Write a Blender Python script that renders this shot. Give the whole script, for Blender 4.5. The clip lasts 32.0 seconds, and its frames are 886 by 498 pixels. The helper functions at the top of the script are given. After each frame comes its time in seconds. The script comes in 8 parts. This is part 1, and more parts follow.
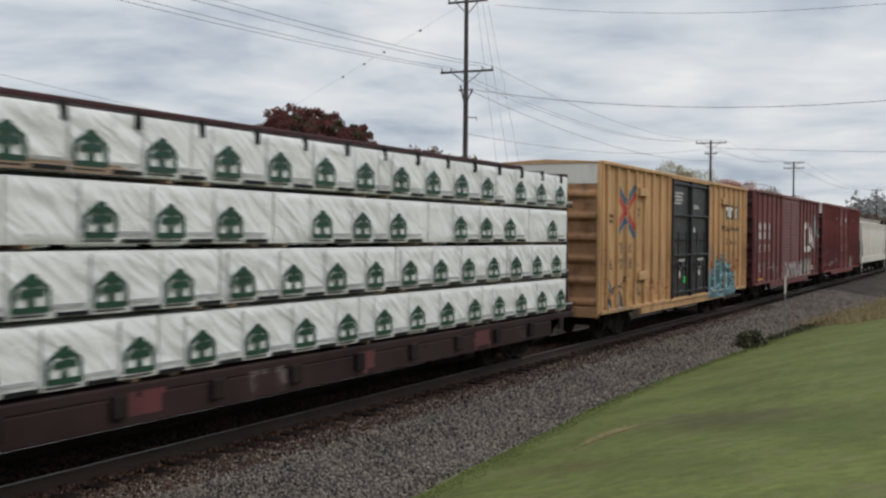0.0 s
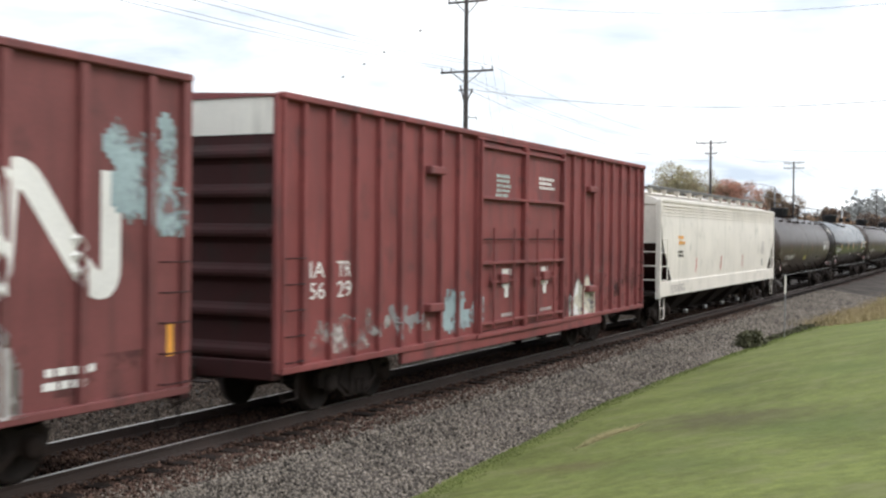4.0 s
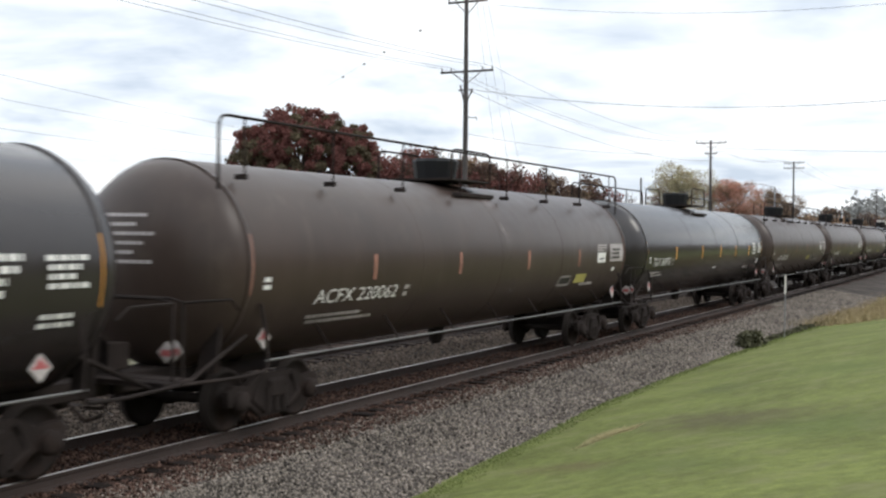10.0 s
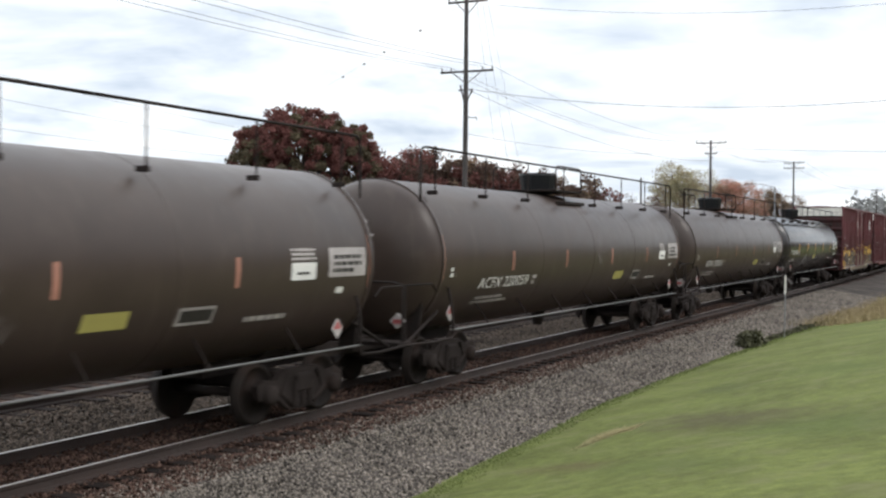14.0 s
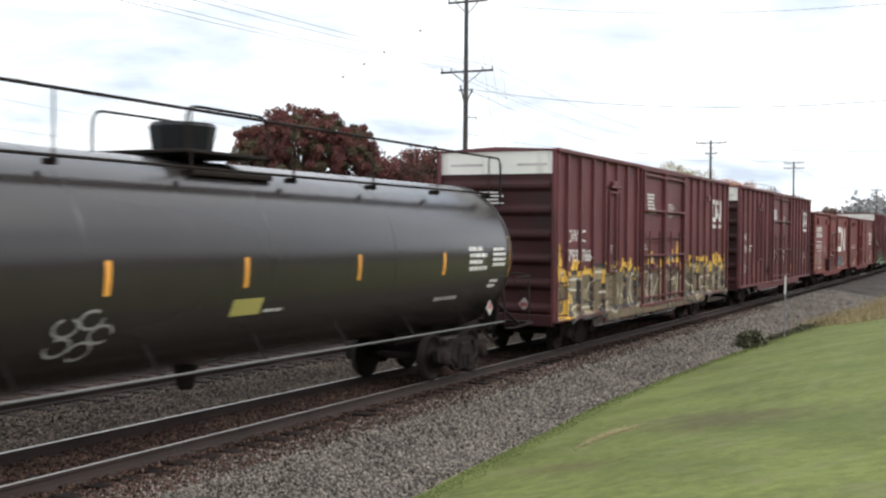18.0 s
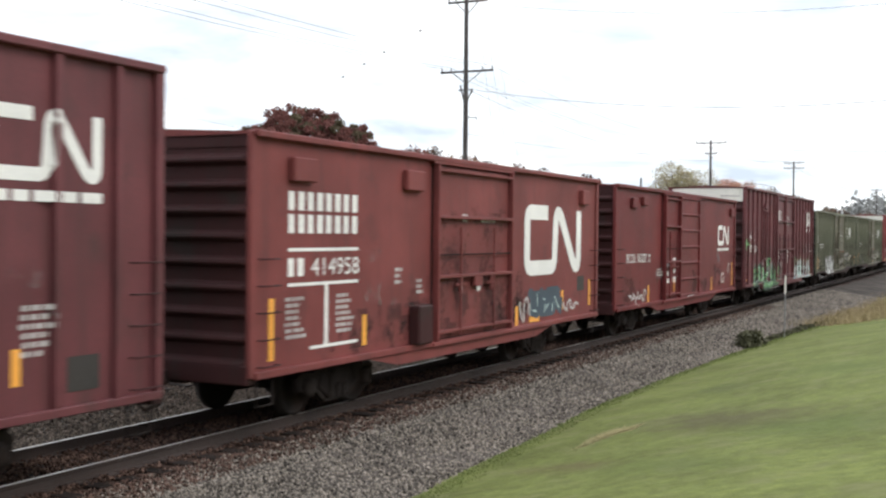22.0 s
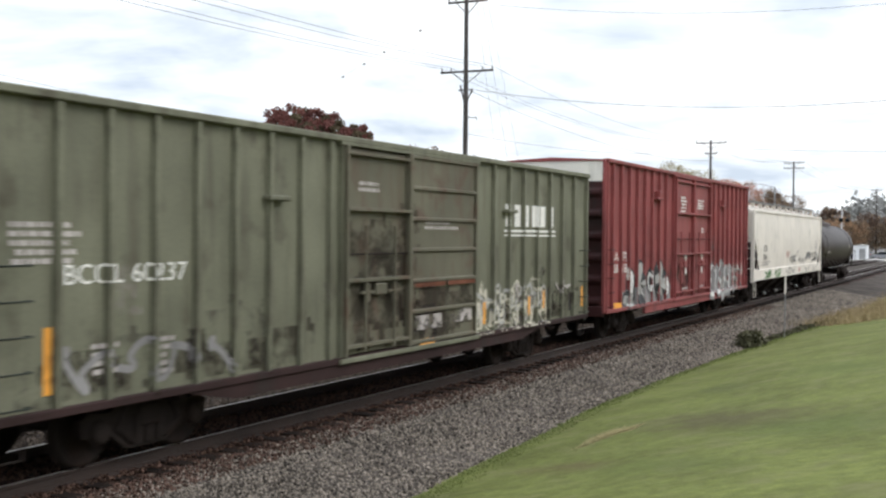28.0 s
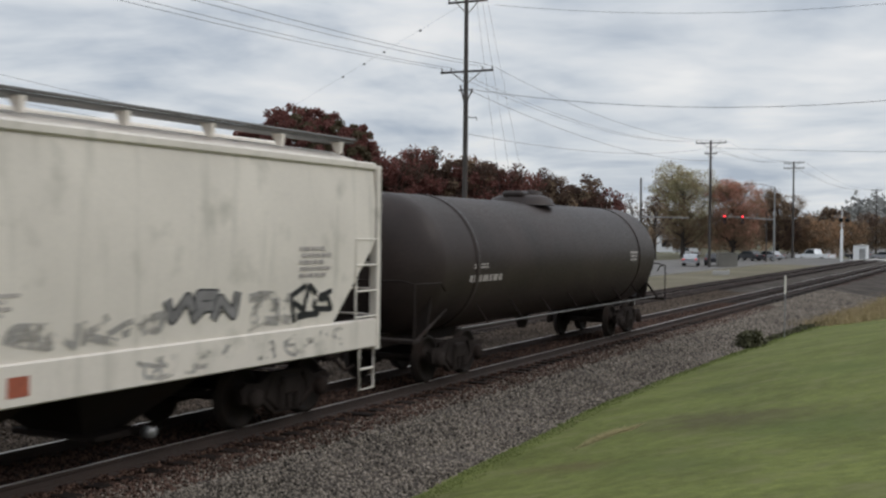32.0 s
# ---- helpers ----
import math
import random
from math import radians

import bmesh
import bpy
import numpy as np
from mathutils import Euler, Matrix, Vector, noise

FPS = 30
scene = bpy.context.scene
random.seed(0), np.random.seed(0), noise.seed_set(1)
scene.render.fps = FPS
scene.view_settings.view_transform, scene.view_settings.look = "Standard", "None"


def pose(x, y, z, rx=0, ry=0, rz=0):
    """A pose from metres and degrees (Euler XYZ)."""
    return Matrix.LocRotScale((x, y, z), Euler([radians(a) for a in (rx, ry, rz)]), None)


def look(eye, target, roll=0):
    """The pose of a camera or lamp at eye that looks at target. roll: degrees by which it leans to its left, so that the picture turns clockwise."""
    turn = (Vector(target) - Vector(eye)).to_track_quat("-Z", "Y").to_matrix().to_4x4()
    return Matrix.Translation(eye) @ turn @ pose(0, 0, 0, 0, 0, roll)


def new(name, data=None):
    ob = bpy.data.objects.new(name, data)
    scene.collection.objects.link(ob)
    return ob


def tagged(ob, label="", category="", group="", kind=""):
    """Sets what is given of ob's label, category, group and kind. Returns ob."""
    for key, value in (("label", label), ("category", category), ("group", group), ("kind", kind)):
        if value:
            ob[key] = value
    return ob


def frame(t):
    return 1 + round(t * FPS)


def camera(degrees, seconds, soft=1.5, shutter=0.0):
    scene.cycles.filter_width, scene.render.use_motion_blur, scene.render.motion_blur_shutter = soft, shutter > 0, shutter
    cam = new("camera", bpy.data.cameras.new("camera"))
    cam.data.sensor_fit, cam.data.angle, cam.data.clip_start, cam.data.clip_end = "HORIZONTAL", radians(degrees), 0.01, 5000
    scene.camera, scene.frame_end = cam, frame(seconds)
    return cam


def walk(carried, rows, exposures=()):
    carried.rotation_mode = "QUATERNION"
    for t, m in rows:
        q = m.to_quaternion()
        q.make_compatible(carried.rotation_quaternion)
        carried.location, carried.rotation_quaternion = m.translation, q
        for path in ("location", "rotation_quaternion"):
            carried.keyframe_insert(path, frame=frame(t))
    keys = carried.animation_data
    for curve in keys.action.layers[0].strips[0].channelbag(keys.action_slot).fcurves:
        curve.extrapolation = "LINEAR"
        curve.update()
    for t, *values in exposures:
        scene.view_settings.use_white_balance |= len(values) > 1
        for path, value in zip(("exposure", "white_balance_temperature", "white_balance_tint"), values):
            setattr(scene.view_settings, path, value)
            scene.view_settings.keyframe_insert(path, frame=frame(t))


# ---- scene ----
# ---------------------------------------------------------------- camera
EYE = 2.98                       # metres above the top of the rails
YAW, PITCH, ROLL = 26.45, -0.80, 0.60
cam = camera(43.1, 32.0, soft=2.35, shutter=0.24)
AIM = Vector((-math.sin(radians(YAW)), math.cos(radians(YAW)), math.tan(radians(PITCH))))
STAND = look((0, 0, EYE), Vector((0, 0, EYE)) + AIM, ROLL)
EXPOSURES = [(0.0, -0.42), (0.5, -0.36), (1.0, -0.12), (1.6, 0.2), (2.2, 0.4), (3.0, 0.46), (4.5, 0.44), (6.0, -0.25), (6.6, -0.3), (7.2, 0.1), (8.0, 0.28),
             (17.0, 0.32), (19.0, 0.58), (21.5, 0.6), (22.0, 0.52), (22.4, 0.38), (23.0, 0.32), (23.6, 0.56), (25.3, 0.58), (26.0, 0.46), (28.5, 0.36), (29.3, 0.44), (29.7, 0.36), (30.3, 0.08), (30.8, -0.36), (32.0, -0.40)]
walk(cam, [(0.0, STAND), (32.0, STAND)], EXPOSURES)

TRACK_X = -10.85                 # centre of the near track
TRACK2_X = -15.75
RAIL_TOP = 0.06


def travelled(t):
    """Metres that the train has gone by t seconds."""
    return 13.85 * t - 0.018 * t * t


# ---------------------------------------------------------------- light
def make_world():
    world = bpy.data.worlds.new("sky")
    world.use_nodes = True
    scene.world = world
    nt = world.node_tree
    nt.nodes.clear()
    N, Lk = nt.nodes.new, nt.links.new
    out, bg = N("ShaderNodeOutputWorld"), N("ShaderNodeBackground")
    sky = N("ShaderNodeTexSky")
    sky.sky_type, sky.sun_disc = "NISHITA", False
    sky.sun_elevation, sky.sun_rotation = radians(42), radians(70)
    dim = N("ShaderNodeVectorMath")
    dim.operation = "SCALE"
    dim.inputs["Scale"].default_value = 0.10
    Lk(sky.outputs[0], dim.inputs[0])
    # cloud deck: the direction is laid onto a flat ceiling high above
    co, sep = N("ShaderNodeTexCoord"), N("ShaderNodeSeparateXYZ")
    Lk(co.outputs["Generated"], sep.inputs[0])
    up = N("ShaderNodeMath")
    up.operation = "ADD"
    up.inputs[1].default_value = 0.14
    Lk(sep.outputs["Z"], up.inputs[0])
    pos = N("ShaderNodeMath")
    pos.operation = "MAXIMUM"
    pos.inputs[1].default_value = 0.05
    Lk(up.outputs[0], pos.inputs[0])
    div = N("ShaderNodeVectorMath")
    div.operation = "DIVIDE"
    Lk(co.outputs["Generated"], div.inputs[0])
    Lk(pos.outputs[0], div.inputs[1])
    mp = N("ShaderNodeMapping")
    mp.inputs["Scale"].default_value = (1.0, 1.0, 0.0)
    mp.inputs["Location"].default_value = (3.1, 1.7, 0)
    Lk(div.outputs[0], mp.inputs[0])
    n1, n2 = N("ShaderNodeTexNoise"), N("ShaderNodeTexNoise")
    for n, s, d, r, dist in ((n1, 0.9, 5, 0.55, 0.5), (n2, 2.4, 5, 0.5, 0.3)):
        n.inputs["Scale"].default_value, n.inputs["Detail"].default_value = s, d
        n.inputs["Roughness"].default_value, n.inputs["Distortion"].default_value = r, dist
        Lk(mp.outputs[0], n.inputs["Vector"])
    add = N("ShaderNodeMix")
    add.inputs["Factor"].default_value = 0.32
    Lk(n1.outputs["Fac"], add.inputs["A"])
    Lk(n2.outputs["Fac"], add.inputs["B"])
    ramp = N("ShaderNodeValToRGB")
    e = ramp.color_ramp.elements
    e[0].position, e[0].color = 0.37, (0.54, 0.62, 0.735, 1)
    e[1].position, e[1].color = 0.62, (1.12, 1.13, 1.14, 1)
    m = e.new(0.49)
    m.color = (0.86, 0.915, 0.98, 1)
    Lk(add.outputs["Result"], ramp.inputs[0])
    mix = N("ShaderNodeMix")
    mix.data_type = "RGBA"
    mix.inputs["Factor"].default_value = 0.92
    Lk(dim.outputs[0], mix.inputs["A"])
    Lk(ramp.outputs["Color"], mix.inputs["B"])
    # an overcast sky is brighter overhead than at the horizon
    zen = N("ShaderNodeMapRange")
    zen.inputs["From Min"].default_value, zen.inputs["From Max"].default_value = 0.18, 0.9
    zen.inputs["To Min"].default_value, zen.inputs["To Max"].default_value = 1.0, 1.75
    Lk(sep.outputs["Z"], zen.inputs["Value"])
    lit = N("ShaderNodeVectorMath")
    lit.operation = "SCALE"
    Lk(mix.outputs["Result"], lit.inputs[0])
    Lk(zen.outputs["Result"], lit.inputs["Scale"])
    Lk(lit.outputs[0], bg.inputs["Color"])
    bg.inputs["Strength"].default_value = 1.0
    Lk(bg.outputs[0], out.inputs[0])


make_world()
sun = new("sun", bpy.data.lights.new("sun", "SUN"))
sun.data.energy, sun.data.angle, sun.data.color = 0.8, radians(20), (1.0, 0.96, 0.9)
SUN_DIR = Vector((math.sin(radians(70)) * math.cos(radians(42)), math.cos(radians(70)) * math.cos(radians(42)), math.sin(radians(42))))
sun.matrix_world = look(SUN_DIR * 100, (0, 0, 0))


# ---------------------------------------------------------------- materials
def mat(name, base, rough=0.6, metal=0.0, vary=0.25, grain=18.0, stain=None, stain_amount=0.0, streak=0.0, bump=0.02, big=0.7,
        crease=0.0, spotty=0.0, cover=0.92, mottle=0.0, emit=None, per_object=0.0, per_island=0.0, coord="Object", spec=0.5, patches=(), translucent=0.0, uneven=0.1):
    """A painted or natural surface: base colour, fine grain, broad patches, vertical streaks of a stain colour, relief."""
    m = bpy.data.materials.new(name)
    m.use_nodes = True
    nt = m.node_tree
    N, Lk = nt.nodes.new, nt.links.new
    b = nt.nodes["Principled BSDF"]
    co = N("ShaderNodeTexCoord").outputs[coord]

    def noise_tex(scale, detail=4, stretch=None):
        src = co
        if stretch:
            mp = N("ShaderNodeMapping")
            mp.inputs["Scale"].default_value = stretch
            Lk(co, mp.inputs[0])
            src = mp.outputs[0]
        n = N("ShaderNodeTexNoise")
        n.inputs["Scale"].default_value, n.inputs["Detail"].default_value = scale, detail
        Lk(src, n.inputs["Vector"])
        return n.outputs["Fac"]

    def span(value, lo, hi, a=0.0, c=1.0):
        r = N("ShaderNodeMapRange")
        r.inputs["From Min"].default_value, r.inputs["From Max"].default_value = lo, hi
        r.inputs["To Min"].default_value, r.inputs["To Max"].default_value = a, c
        Lk(value, r.inputs["Value"])
        return r.outputs["Result"]

    def times(colour, value):
        v = N("ShaderNodeVectorMath")
        v.operation = "SCALE"
        Lk(colour, v.inputs[0])
        Lk(value, v.inputs["Scale"])
        return v.outputs[0]

    def blend(fac, a, bcol):
        x = N("ShaderNodeMix")
        x.data_type = "RGBA"
        Lk(fac, x.inputs["Factor"])
        Lk(a, x.inputs["A"])
        x.inputs["B"].default_value = (*bcol, 1)
        return x.outputs["Result"]

    rgb = N("ShaderNodeRGB")
    rgb.outputs[0].default_value = (*base, 1)
    col = rgb.outputs[0]
    fine = noise_tex(grain, 5)
    if vary:
        col = times(col, span(fine, 0.3, 0.7, 1 - vary * 0.5, 1 + vary * 0.5))
        col = times(col, span(noise_tex(big, 4), 0.3, 0.7, 1 - vary, 1 + vary))
    if mottle:
        col = times(col, span(noise_tex(5.0, 6), 0.3, 0.7, 1 - mottle, 1 + mottle))
        col = times(col, span(noise_tex(60.0, 3), 0.3, 0.7, 1 - mottle, 1 + mottle))
    if per_object:
        col = times(col, span(N("ShaderNodeObjectInfo").outputs["Random"], 0, 1, 1 - per_object, 1 + per_object))
    if per_island:
        col = times(col, span(N("ShaderNodeNewGeometry").outputs["Random Per Island"], 0, 1, 1 - per_island, 1 + per_island))
    if stain and stain_amount:
        col = blend(span(noise_tex(1.6, 6), 0.66 - 0.3 * stain_amount, 0.82 - 0.2 * stain_amount, 0, 0.85), col, stain)
    if stain and streak:
        col = blend(span(noise_tex(4.0, 4, (1, 1, 0.12)), 0.62 - 0.22 * streak, 0.8, 0, 0.7), col, stain)
    for (px, py), (lx, ly), turn, colour, most in patches:      # worn patches with a ragged outline
        mp = N("ShaderNodeMapping")
        mp.vector_type = "TEXTURE"
        mp.inputs["Location"].default_value = (px, py, 0)
        mp.inputs["Rotation"].default_value = (0, 0, radians(turn))
        mp.inputs["Scale"].default_value = (lx, ly, 100)
        Lk(co, mp.inputs[0])
        far = N("ShaderNodeVectorMath")
        far.operation = "LENGTH"
        Lk(mp.outputs[0], far.inputs[0])
        rag = N("ShaderNodeMath")
        rag.operation = "MULTIPLY_ADD"
        rag.inputs[1].default_value = 1.7
        Lk(noise_tex(3.0, 5), rag.inputs[0])
        Lk(far.outputs["Value"], rag.inputs[2])
        col = blend(span(rag.outputs[0], 1.1, 2.1, most, 0.0), col, colour)
    Lk(col, b.inputs["Base Color"])
    if translucent:                              # thin leaves let light through
        thin, join = N("ShaderNodeBsdfTranslucent"), N("ShaderNodeMixShader")
        Lk(col, thin.inputs["Color"])
        join.inputs[0].default_value = translucent
        Lk(b.outputs[0], join.inputs[1])
        Lk(thin.outputs[0], join.inputs[2])
        Lk(join.outputs[0], nt.nodes["Material Output"].inputs["Surface"])
    b.inputs["Metallic"].default_value = metal
    b.inputs["Specular IOR Level"].default_value = spec
    Lk(span(fine, 0.3, 0.7, max(0.05, rough - uneven), min(1, rough + uneven)), b.inputs["Roughness"])
    if crease:
        mp = N("ShaderNodeMapping")
        turned = N("ShaderNodeMapping")
        turned.inputs["Rotation"].default_value = (radians(36), 0, 0)
        Lk(co, turned.inputs[0])
        mp.inputs["Scale"].default_value = (1, 1.3, 7)
        Lk(turned.outputs[0], mp.inputs[0])
        cn = N("ShaderNodeTexNoise")
        cn.inputs["Scale"].default_value, cn.inputs["Detail"].default_value, cn.inputs["Distortion"].default_value = 0.8, 3, 0.9
        Lk(mp.outputs[0], cn.inputs["Vector"])
        bp = N("ShaderNodeBump")
        bp.inputs["Strength"].default_value, bp.inputs["Distance"].default_value = 0.9, crease
        Lk(cn.outputs["Fac"], bp.inputs["Height"])
        Lk(bp.outputs[0], b.inputs["Normal"])
    elif bump:
        bp = N("ShaderNodeBump")
        bp.inputs["Strength"].default_value, bp.inputs["Distance"].default_value = 0.6, bump
        Lk(fine, bp.inputs["Height"])
        Lk(bp.outputs[0], b.inputs["Normal"])
    if spotty:                                   # thin worn paint through which the surface below shows
        wide, speck = noise_tex(2.2, 5), noise_tex(11.0, 4)
        add = N("ShaderNodeMath")
        add.operation = "MULTIPLY_ADD"
        add.inputs[1].default_value = 0.45
        Lk(speck, add.inputs[0])
        Lk(wide, add.inputs[2])
        Lk(span(add.outputs[0], 0.86 - 0.4 * spotty, 1.0 - 0.3 * spotty, 0.0, cover), b.inputs["Alpha"])
    if emit:
        b.inputs["Emission Color"].default_value = (*base, 1)
        b.inputs["Emission Strength"].default_value = emit
    return m


GRIME = (0.03, 0.025, 0.022)
M = dict(
    brown=mat("oxide_brown_paint", (0.122, 0.036, 0.039), 0.55, vary=0.22, stain=(0.06, 0.03, 0.028), stain_amount=0.2, streak=0.55, bump=0.004, spec=0.3),
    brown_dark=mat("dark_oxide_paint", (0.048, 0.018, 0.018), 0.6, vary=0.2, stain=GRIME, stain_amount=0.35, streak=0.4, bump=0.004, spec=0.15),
    brown_old=mat("dusty_oxide_paint", (0.176, 0.058, 0.055), 0.6, vary=0.2, stain=(0.08, 0.036, 0.034), stain_amount=0.2, streak=0.5, bump=0.004, spec=0.3),
    oxide_faded=mat("faded_oxide_paint", (0.172, 0.045, 0.041), 0.6, vary=0.22, stain=(0.10, 0.036, 0.034), stain_amount=0.25, streak=0.45, bump=0.004, spec=0.25),
    oxide=mat("bright_oxide_paint", (0.132, 0.024, 0.024), 0.55, vary=0.22, stain=(0.08, 0.03, 0.028), stain_amount=0.2, streak=0.3, bump=0.004, spec=0.25),
    red=mat("faded_red_paint", (0.245, 0.062, 0.060), 0.6, vary=0.22, stain=(0.12, 0.035, 0.035), stain_amount=0.25, streak=0.45, bump=0.004, spec=0.3),
    rose=mat("weathered_red_paint", (0.212, 0.058, 0.055), 0.6, vary=0.18, stain=(0.09, 0.045, 0.045), stain_amount=0.3, streak=0.5, bump=0.004, spec=0.3),
    yellow=mat("ochre_yellow_paint", (0.57, 0.34, 0.165), 0.55, vary=0.12, stain=(0.24, 0.11, 0.05), stain_amount=0.15, streak=0.55, bump=0.004, spec=0.3),
    yellow_end=mat("darker_stained_yellow_paint", (0.40, 0.22, 0.115), 0.65, vary=0.25, stain=(0.10, 0.05, 0.03), stain_amount=0.4, streak=0.5, bump=0.004, spec=0.2),
    green=mat("olive_green_paint", (0.156, 0.156, 0.110), 0.6, vary=0.22, stain=(0.06, 0.05, 0.035), stain_amount=0.3, streak=0.5, bump=0.004, spec=0.25),
    green_dark=mat("dark_stained_green_paint", (0.030, 0.036, 0.030), 0.6, vary=0.25, stain=GRIME, stain_amount=0.4, streak=0.4, bump=0.004, spec=0.15),
    door_green=mat("worn_olive_door_paint", (0.124, 0.116, 0.082), 0.65, vary=0.2, stain=(0.10, 0.05, 0.035), stain_amount=0.4, streak=0.5, bump=0.004, spec=0.25),
    white=mat("cream_white_paint", (0.74, 0.71, 0.64), 0.55, vary=0.05, stain=(0.42, 0.40, 0.35), stain_amount=0.12, streak=0.3, bump=0.003),
    hopper=mat("off_white_hopper_paint", (0.73, 0.67, 0.60), 0.55, vary=0.07, stain=(0.47, 0.44, 0.38), stain_amount=0.28, streak=0.3, bump=0.003),
    tank=mat("black_tank_paint", (0.030, 0.0248, 0.0235), 0.24, vary=0.06, stain=(0.032, 0.027, 0.025), stain_amount=0.12, streak=0.12, bump=0.0, uneven=0.02, spec=0.5, grain=3.0),
    tank_worn=mat("dusty_black_tank_paint", (0.053, 0.0370, 0.0300), 0.38, vary=0.14, stain=(0.072, 0.054, 0.043), stain_amount=0.2, streak=0.3, bump=0.0, uneven=0.03, spec=0.28, grain=3.0),
    tank_old=mat("matt_old_tank_paint", (0.034, 0.0245, 0.0222), 0.5, vary=0.3, stain=(0.034, 0.023, 0.020), stain_amount=0.3, streak=0.4, bump=0.004, spec=0.25),
    black=mat("black_paint", (0.012, 0.012, 0.013), 0.5, vary=0.2, bump=0.002, spec=0.2),
    under=mat("grimy_underframe_steel", (0.025, 0.0195, 0.0175), 0.85, 0.0, vary=0.4, stain=(0.028, 0.017, 0.013), stain_amount=0.3, bump=0.006, spec=0.1),
    wheel=mat("worn_wheel_steel", (0.022, 0.0175, 0.0155), 0.7, 0.1, vary=0.3, stain=(0.030, 0.018, 0.014), stain_amount=0.4, bump=0.002, spec=0.1),
    mark=mat("white_stencil_paint", (0.74, 0.72, 0.68), 0.6, vary=0.12, bump=0.0),
    mark_dim=mat("faded_stencil_paint", (0.42, 0.38, 0.36), 0.65, vary=0.25, bump=0.0),
    mark_black=mat("black_stencil_paint", (0.03, 0.025, 0.022), 0.6, vary=0.2, bump=0.0),
    reflect=mat("amber_reflective_tape", (0.80, 0.36, 0.06), 0.4, vary=0.15, bump=0.0),
    reflect_old=mat("faded_orange_tape", (0.36, 0.165, 0.115), 0.6, vary=0.2, bump=0.0),
    placard=mat("hazard_placard_red", (0.36, 0.09, 0.09), 0.5, vary=0.1, bump=0.0),
    rail_grey=mat("dull_handrail_paint", (0.13, 0.125, 0.12), 0.5, vary=0.2, bump=0.0, spec=0.3),
    steel=mat("galvanised_steel", (0.30, 0.30, 0.30), 0.5, 0.6, vary=0.2, bump=0.002),
    rail_top=mat("polished_rail_steel", (0.50, 0.46, 0.43), 0.42, 0.9, vary=0.15, bump=0.0),
    rail_dull=mat("dull_rail_steel", (0.20, 0.16, 0.145), 0.55, 0.7, vary=0.2, bump=0.0),
    rail=mat("rusty_rail_steel", (0.034, 0.0215, 0.0175), 0.85, 0.0, vary=0.3, stain=(0.04, 0.028, 0.024), stain_amount=0.3, bump=0.003),
    tie=mat("creosoted_timber", (0.020, 0.015, 0.013), 0.9, vary=0.4, grain=30, stain=(0.05, 0.034, 0.026), stain_amount=0.3, bump=0.01, per_object=0.25, spec=0.1),
    ballast_bed=mat("ballast_bed", (0.070, 0.060, 0.053), 0.95, vary=0.35, grain=26, stain=(0.045, 0.032, 0.026), stain_amount=0.25, bump=0.05, spec=0.05),
    ballast_rust=mat("rust_stained_ballast", (0.052, 0.033, 0.026), 0.95, vary=0.35, grain=26, bump=0.05, spec=0.05),
    stone=mat("ballast_stone", (0.178, 0.152, 0.127), 0.9, vary=0.15, grain=40, bump=0.004, per_island=0.9, spec=0.15),
    stone_dark=mat("soiled_ballast_stone", (0.098, 0.076, 0.060), 0.9, vary=0.15, grain=40, bump=0.004, per_island=0.7, spec=0.1),
    stone_rust=mat("rust_stained_stone", (0.083, 0.052, 0.041), 0.95, vary=0.2, grain=40, bump=0.004, per_island=0.7, spec=0.05),
    asphalt=mat("grey_asphalt", (0.120, 0.112, 0.104), 0.9, vary=0.15, grain=60, big=0.2, bump=0.004),
    lawn=mat("mown_grass", (0.117, 0.132, 0.040), 0.9, vary=0.2, grain=9, big=0.6, mottle=0.2, stain=(0.152, 0.152, 0.066), stain_amount=0.5, bump=0.03, spec=0.1,
             patches=(((-3.45, 16.1), (1.9, 1.0), 143.5, (0.078, 0.070, 0.036), 0.8), ((-4.9, 13.6), (0.9, 0.35), 150, (0.105, 0.085, 0.042), 0.6), ((-2.6, 21.5), (1.6, 0.8), 120, (0.078, 0.102, 0.030), 0.6),
                      ((-1.9, 14.2), (1.5, 0.8), 140, (0.078, 0.102, 0.030), 0.6), ((-3.4, 12.6), (1.2, 0.5), 140, (0.080, 0.102, 0.030), 0.5), ((-4.6, 21.0), (0.8, 0.6), 100, (0.064, 0.080, 0.030), 0.5))),
    thatch=mat("pale_dry_thatch", (0.27, 0.235, 0.12), 0.9, vary=0.2, grain=6, bump=0.0, per_island=0.3, spec=0.1),
    blade=mat("grass_blade", (0.135, 0.162, 0.052), 0.8, vary=0.18, grain=0.9, big=0.45, stain=(0.12, 0.14, 0.055), stain_amount=0.15, bump=0.0, per_island=0.08, spec=0.2, translucent=0.5),
    verge=mat("worn_verge", (0.150, 0.132, 0.096), 0.95, vary=0.25, grain=5, big=0.12, stain=(0.12, 0.125, 0.05), stain_amount=0.4, bump=0.02, spec=0.1),
    field=mat("distant_grass", (0.105, 0.098, 0.062), 0.9, vary=0.3, grain=0.8, big=0.05, bump=0.0, spec=0.2),
    straw=mat("dry_straw_grass", (0.30, 0.235, 0.13), 0.85, vary=0.2, grain=2, bump=0.0, per_island=0.35, spec=0.2),
    weed=mat("dark_weed_leaf", (0.078, 0.076, 0.044), 0.85, vary=0.2, grain=2, bump=0.0, per_island=0.4, spec=0.2),
    bark=mat("dark_bark", (0.045, 0.035, 0.03), 0.9, vary=0.3, grain=20, bump=0.02),
